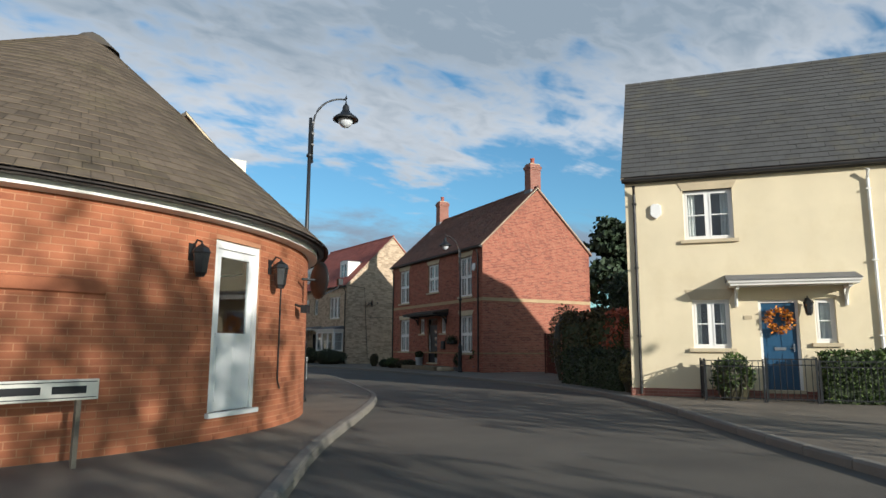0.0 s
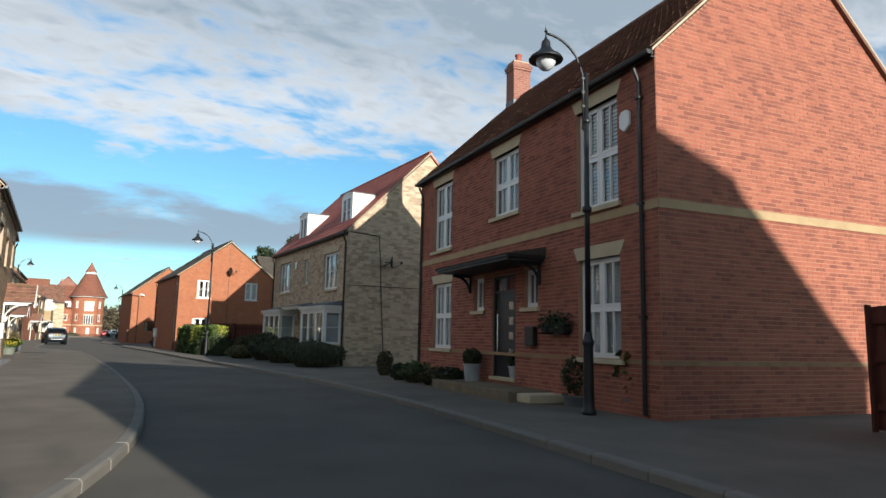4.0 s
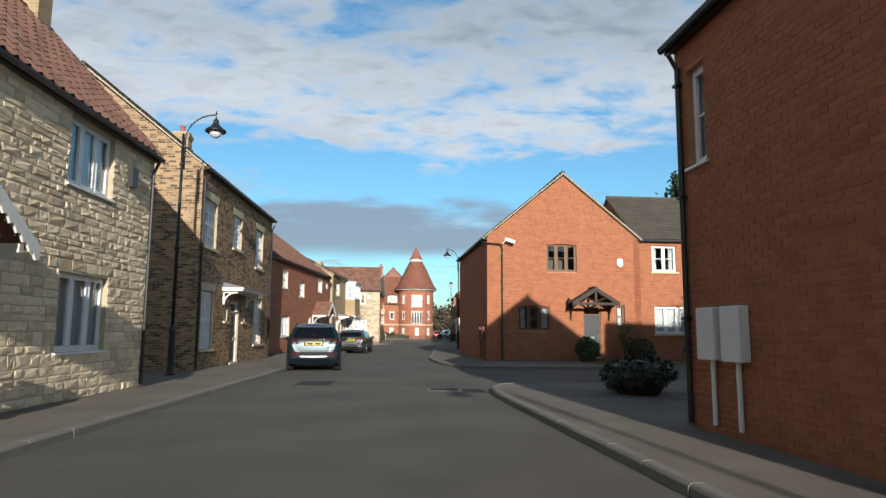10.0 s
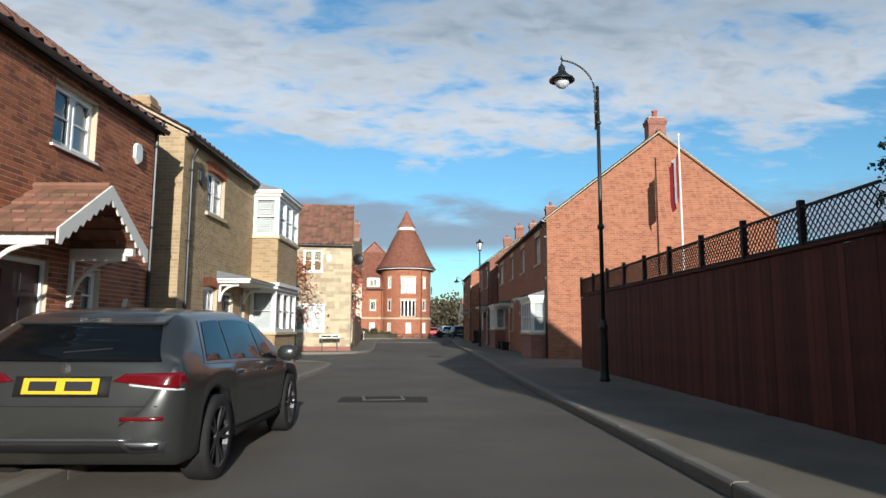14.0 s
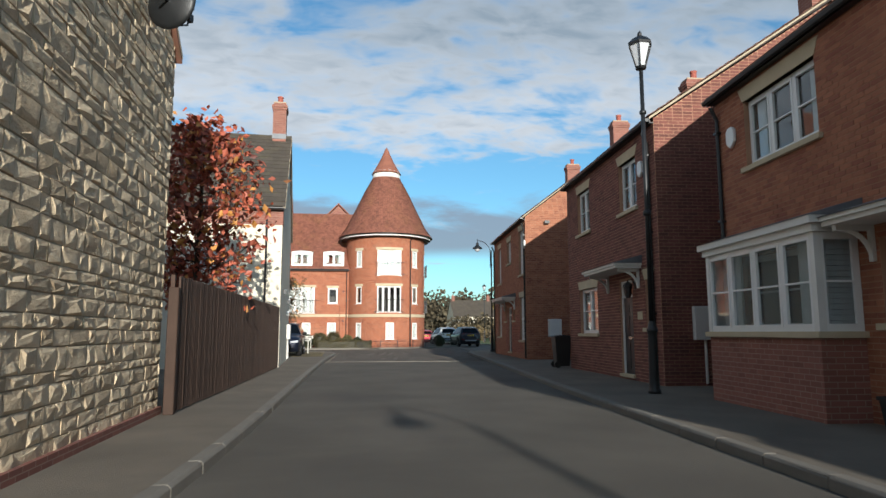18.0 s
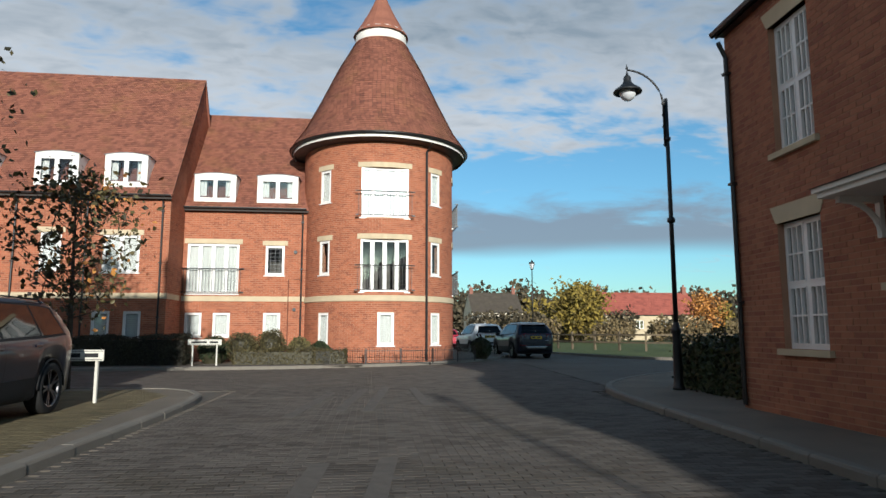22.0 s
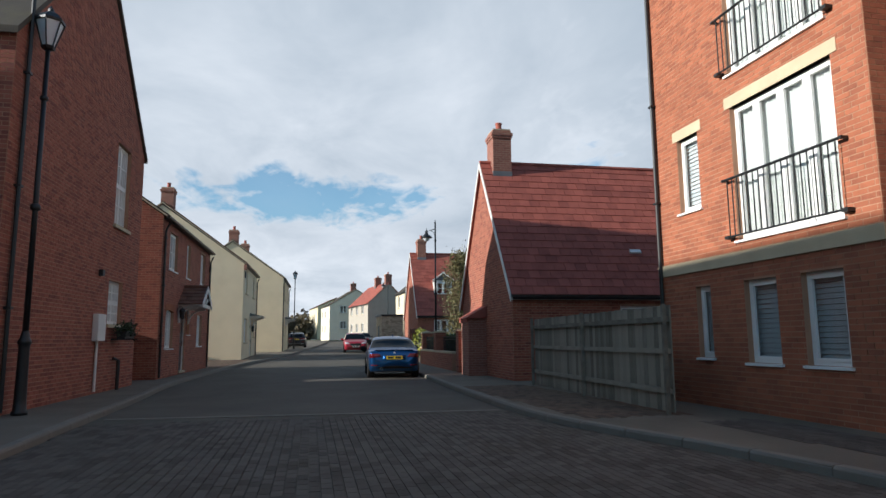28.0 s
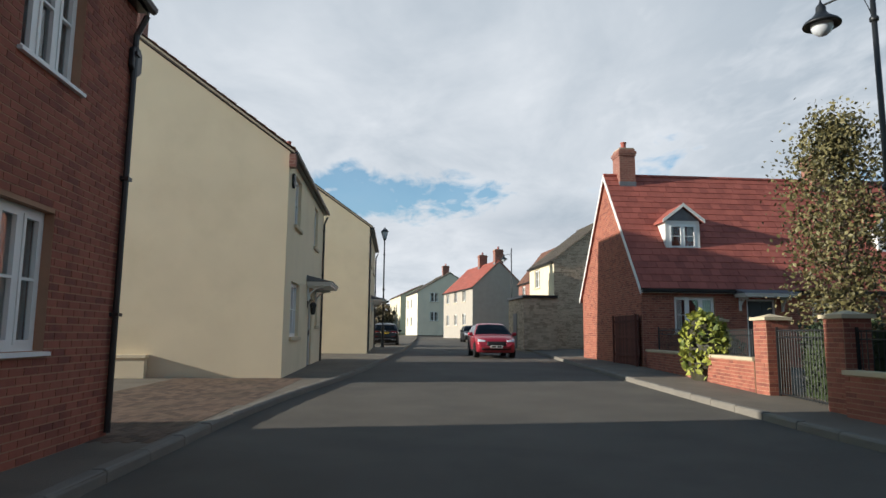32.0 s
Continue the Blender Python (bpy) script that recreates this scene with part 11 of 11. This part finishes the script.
# spiky potted plant in the recess between the last houses
T = thing("potted_plant", pose(-7.9, 163.35, 0.1), "dark spiky cordyline in a black pot against the brick", "plant")
part("pot", Mesh().lathe([(0, 0), (0.15, 0), (0.19, 0.34), (0.21, 0.34), (0.21, 0.30), (0.0, 0.28)], 16), IRON, T)
rg = np.random.default_rng(77)
m = Mesh()
for i in range(46):
    a, e, ln = rg.uniform(0, 6.283), rg.uniform(0.25, 1.35), rg.uniform(0.5, 0.85)
    d = Vector((math.cos(a) * math.cos(e), math.sin(a) * math.cos(e), math.sin(e)))
    sd = Vector((-math.sin(a), math.cos(a), 0)) * 0.018
    p0 = Vector((0, 0, 0.42))
    p1, p2 = p0 + d * ln * 0.6, p0 + d * ln + Vector((0, 0, -0.16 * math.cos(e)))
    m.poly([p0 - sd, p0 + sd, p1 + sd, p1 - sd])
    m.poly([p1 - sd, p1 + sd, p2])
part("leaf_blades", m, LEAF_D, T, kind="stuff")
# black wheeled bin at the corner of the dark brick house
T = thing("wheeled_bin", pose(25.80, 146.2, 0.1, 0, 0, 85), "black plastic wheeled bin at the brick corner", "bin")
m = Mesh()
lo, hi = [(-0.2, -0.2), (0.2, -0.2), (0.2, 0.2), (-0.2, 0.2)], [(-0.26, -0.25), (0.26, -0.25), (0.26, 0.27), (-0.26, 0.27)]
for i in range(4):
    j = (i + 1) % 4
    m.poly([(*lo[i], 0.05), (*lo[j], 0.05), (*hi[j], 0.95), (*hi[i], 0.95)])
m.poly([(*p, 0.05) for p in lo[::-1]])
part("body", m, BLACK, T)
part("lid", bevelled(Mesh().prism([(-0.30, 0.95), (0.31, 0.95), (0.31, 0.99), (0.0, 1.03), (-0.30, 1.0)], 0, -0.28, 0.28).data("lid", BLACK), 0.012, 1), BLACK, T)
part("handle", Mesh().tube([(-0.24, 0.30, 0.96), (-0.24, 0.36, 0.97), (0.24, 0.36, 0.97), (0.24, 0.30, 0.96)], 0.014, 6), BLACK, T)
for x in (-0.24, 0.24):
    part("wheel", Mesh().lathe([(0.0, -0.025), (0.1, -0.025), (0.1, 0.025), (0.0, 0.025)], 16), BLACK, T, at=pose(x, 0.2, 0.1, 0, 90, 0))
# flagpole
F = thing("flagpole", pose(28.2, 118.0, 0.1), "white flagpole with a limp blue, red and white flag", "flagpole")
part("pole", Mesh().tube([(0, 0, 0), (0, 0, 8.3)], [0.05, 0.03], 10), WHITE_W, F, smooth=True)
part("finial", Mesh().lathe([(0, -0.06), (0.06, 0), (0, 0.06)], 10, (0, 0, 8.34)), WHITE, F, smooth=True)
for nm, c, k0, k1 in (("flag_blue", (0.012, 0.014, 0.05), 0, 2), ("flag_red", (0.30, 0.02, 0.03), 2, 3), ("flag_white", (0.6, 0.6, 0.58), 3, 5), ("flag_blue", (0.012, 0.014, 0.05), 5, 7), ("flag_red", (0.30, 0.02, 0.03), 7, 8)):
    m = Mesh()
    for i in range(k0, k1):
        a, b = i / 8, (i + 1) / 8
        p = lambda u, zz: (-0.06 - 0.32 * u * (1 if zz > 6 else 0.8) + 0.05 * math.sin(9 * u), 0.10 * math.sin(14 * u), zz - 0.5 * u)
        for j in range(6):
            za, zb = 7.6 - 1.7 * j / 6, 7.6 - 1.7 * (j + 1) / 6
            m.poly([p(a, za), p(b, za), p(b, zb), p(a, zb)])
    part("flag", m, surf(nm, c, 0.9, 0.1, 4, 60, 0.1), F, "limp flag cloth")

# window box on the tall gable, and a basket beside the black door
for (x, y, ang, lab) in ((-4.3, 164.7, -4, "trough of dark trailing plants under the gable window"), (19.96, 25.4, 80.5, "trough of dark trailing plants on the red house")):
    zb = 1.32 if x < 0 else 1.42
    T = thing("window_box", pose(x, y, zb, 0, 0, ang), lab, "planter")
    part("trough", Mesh().prism([(-0.09, 0.0), (0.09, 0.0), (0.12, 0.17), (-0.12, 0.17)], 0, -0.38, 0.38), BLACK, T)
    for bx in (-0.3, 0.3):
        part("bracket", Mesh().box(bx - 0.015, bx + 0.015, -0.24, 0.2, -0.03, 0.0), IRON, T)
    rg = np.random.default_rng(300 + int(abs(x)))
    pp = rg.normal(0, 1, (520, 3)) * np.array([0.22, 0.09, 0.09]) + np.array([0, 0, 0.19])
    part("foliage", leaf_mesh("foliage", pp, 0.05, LEAF_D, rg), LEAF_D, T, kind="stuff")

# loose slate chippings along the house fronts
SLATE_C = surf("slate_chipping", (0.11, 0.11, 0.115), 0.85, 0.3, 8, 60, 0.2, island=0.9, second=(0.055, 0.055, 0.06))


def chippings(o, ang, x0, x1, d0, d1, n, mat, label, seed):
    rg = np.random.default_rng(seed)
    T = thing("chippings", pose(o[0], o[1], 0.1, 0, 0, ang), label, "stones", kind="stuff")
    m = Mesh()
    for _ in range(n):
        c = Vector((rg.uniform(x0, x1), -rg.uniform(d0, d1), 0.004))
        s, a = rg.uniform(0.018, 0.042), rg.uniform(0, 6.28)
        b = [c + Vector((s * math.cos(a + k * 1.57) * rg.uniform(0.7, 1.2), s * math.sin(a + k * 1.57) * rg.uniform(0.5, 1.0), 0)) for k in range(4)]
        t = c + Vector((rg.uniform(-0.008, 0.008), rg.uniform(-0.008, 0.008), s * rg.uniform(0.5, 0.9)))
        for k in range(4):
            m.poly([b[k], b[(k + 1) % 4], t])
    part("stone", m, mat, T, kind="stuff")
    return T


chippings((10.45, 94.6), 81.5, 0.3, 9.6, 0.03, 0.42, 1500, SLATE_C, "strip of dark slate chippings along the red cottage", 401)
chippings((10.35, 40.0), 88, 0.2, 6.6, 0.03, 0.5, 1100, SLATE_C, "strip of dark slate chippings along the ochre house", 402)
chippings((10.35, 50.4), 90, 4.6, 9.4, 0.05, 0.9, 1100, GRAVEL, "pale gravel bed under the flower tubs", 403)
chippings((20.47, 89.6), 0, 0.3, 4.2, 0.03, 0.35, 700, SLATE_C, "strip of dark slate chippings under the brick gable", 404)


# ---- single pavers on the stretch of the junction that the way crosses ----
PAVER_1 = surf("block_paver_single", (0.100, 0.086, 0.072), 0.9, 0.25, 1.2, 120, 0.35, objrand=0.75, second=(0.058, 0.049, 0.040), stain=(0.075, 0.062, 0.042), stain_scale=0.8, stain_amt=0.6)
top = thing("paved_strip", pose(20.6, 165.0, 0.0, 0, 0, -3), "strip of grey-brown paving blocks across the junction", "paving", kind="structure")
pm = bevelled(Mesh().box(0.0025, 0.1975, 0.0025, 0.0975, -0.02, 0.0165).data("paver", PAVER_1), 0.003, 1)
for i in range(12):
    for j in range(24):
        ob = new("paver", pm)
        ob.parent = top
        ob.matrix_basis = pose(-1.2 + i * 0.2 + (j % 2) * 0.1, -1.2 + j * 0.1, RNG.uniform(-0.0006, 0.0006))


# ---- the last street climbs gently towards its far end ----
def rise(x):
    return 0.014 * min(max(-17.0 - x, 0.0), 106.0)


for ob in list(scene.objects):
    if ob.parent is not None or ob.type not in ("MESH", "EMPTY"):
        continue
    flat = ob.type == "MESH" and ob.name.split(".")[0] in ("ground", "road", "pavement", "verge_lawn", "block_paving", "lawn")
    if flat:
        bm = bmesh.new()
        bm.from_mesh(ob.data)
        if ob.name.split(".")[0] != "block_paving":
            for x in (-17.0, -123.0):
                bmesh.ops.bisect_plane(bm, geom=bm.verts[:] + bm.edges[:] + bm.faces[:], plane_co=(x, 0, 0), plane_no=(1, 0, 0))
        for v in bm.verts:
            v.co.z += rise(v.co.x)
        bm.to_mesh(ob.data)
        bm.free()
    elif ob.name.split(".")[0] in ("kerb", "garden_wall", "railing", "iron_gate") and ob.location.length < 1e-6:
        for c in ob.children:
            c.location.z += rise(c.location.x)
    else:
        ob.location.z += rise(ob.location.x)
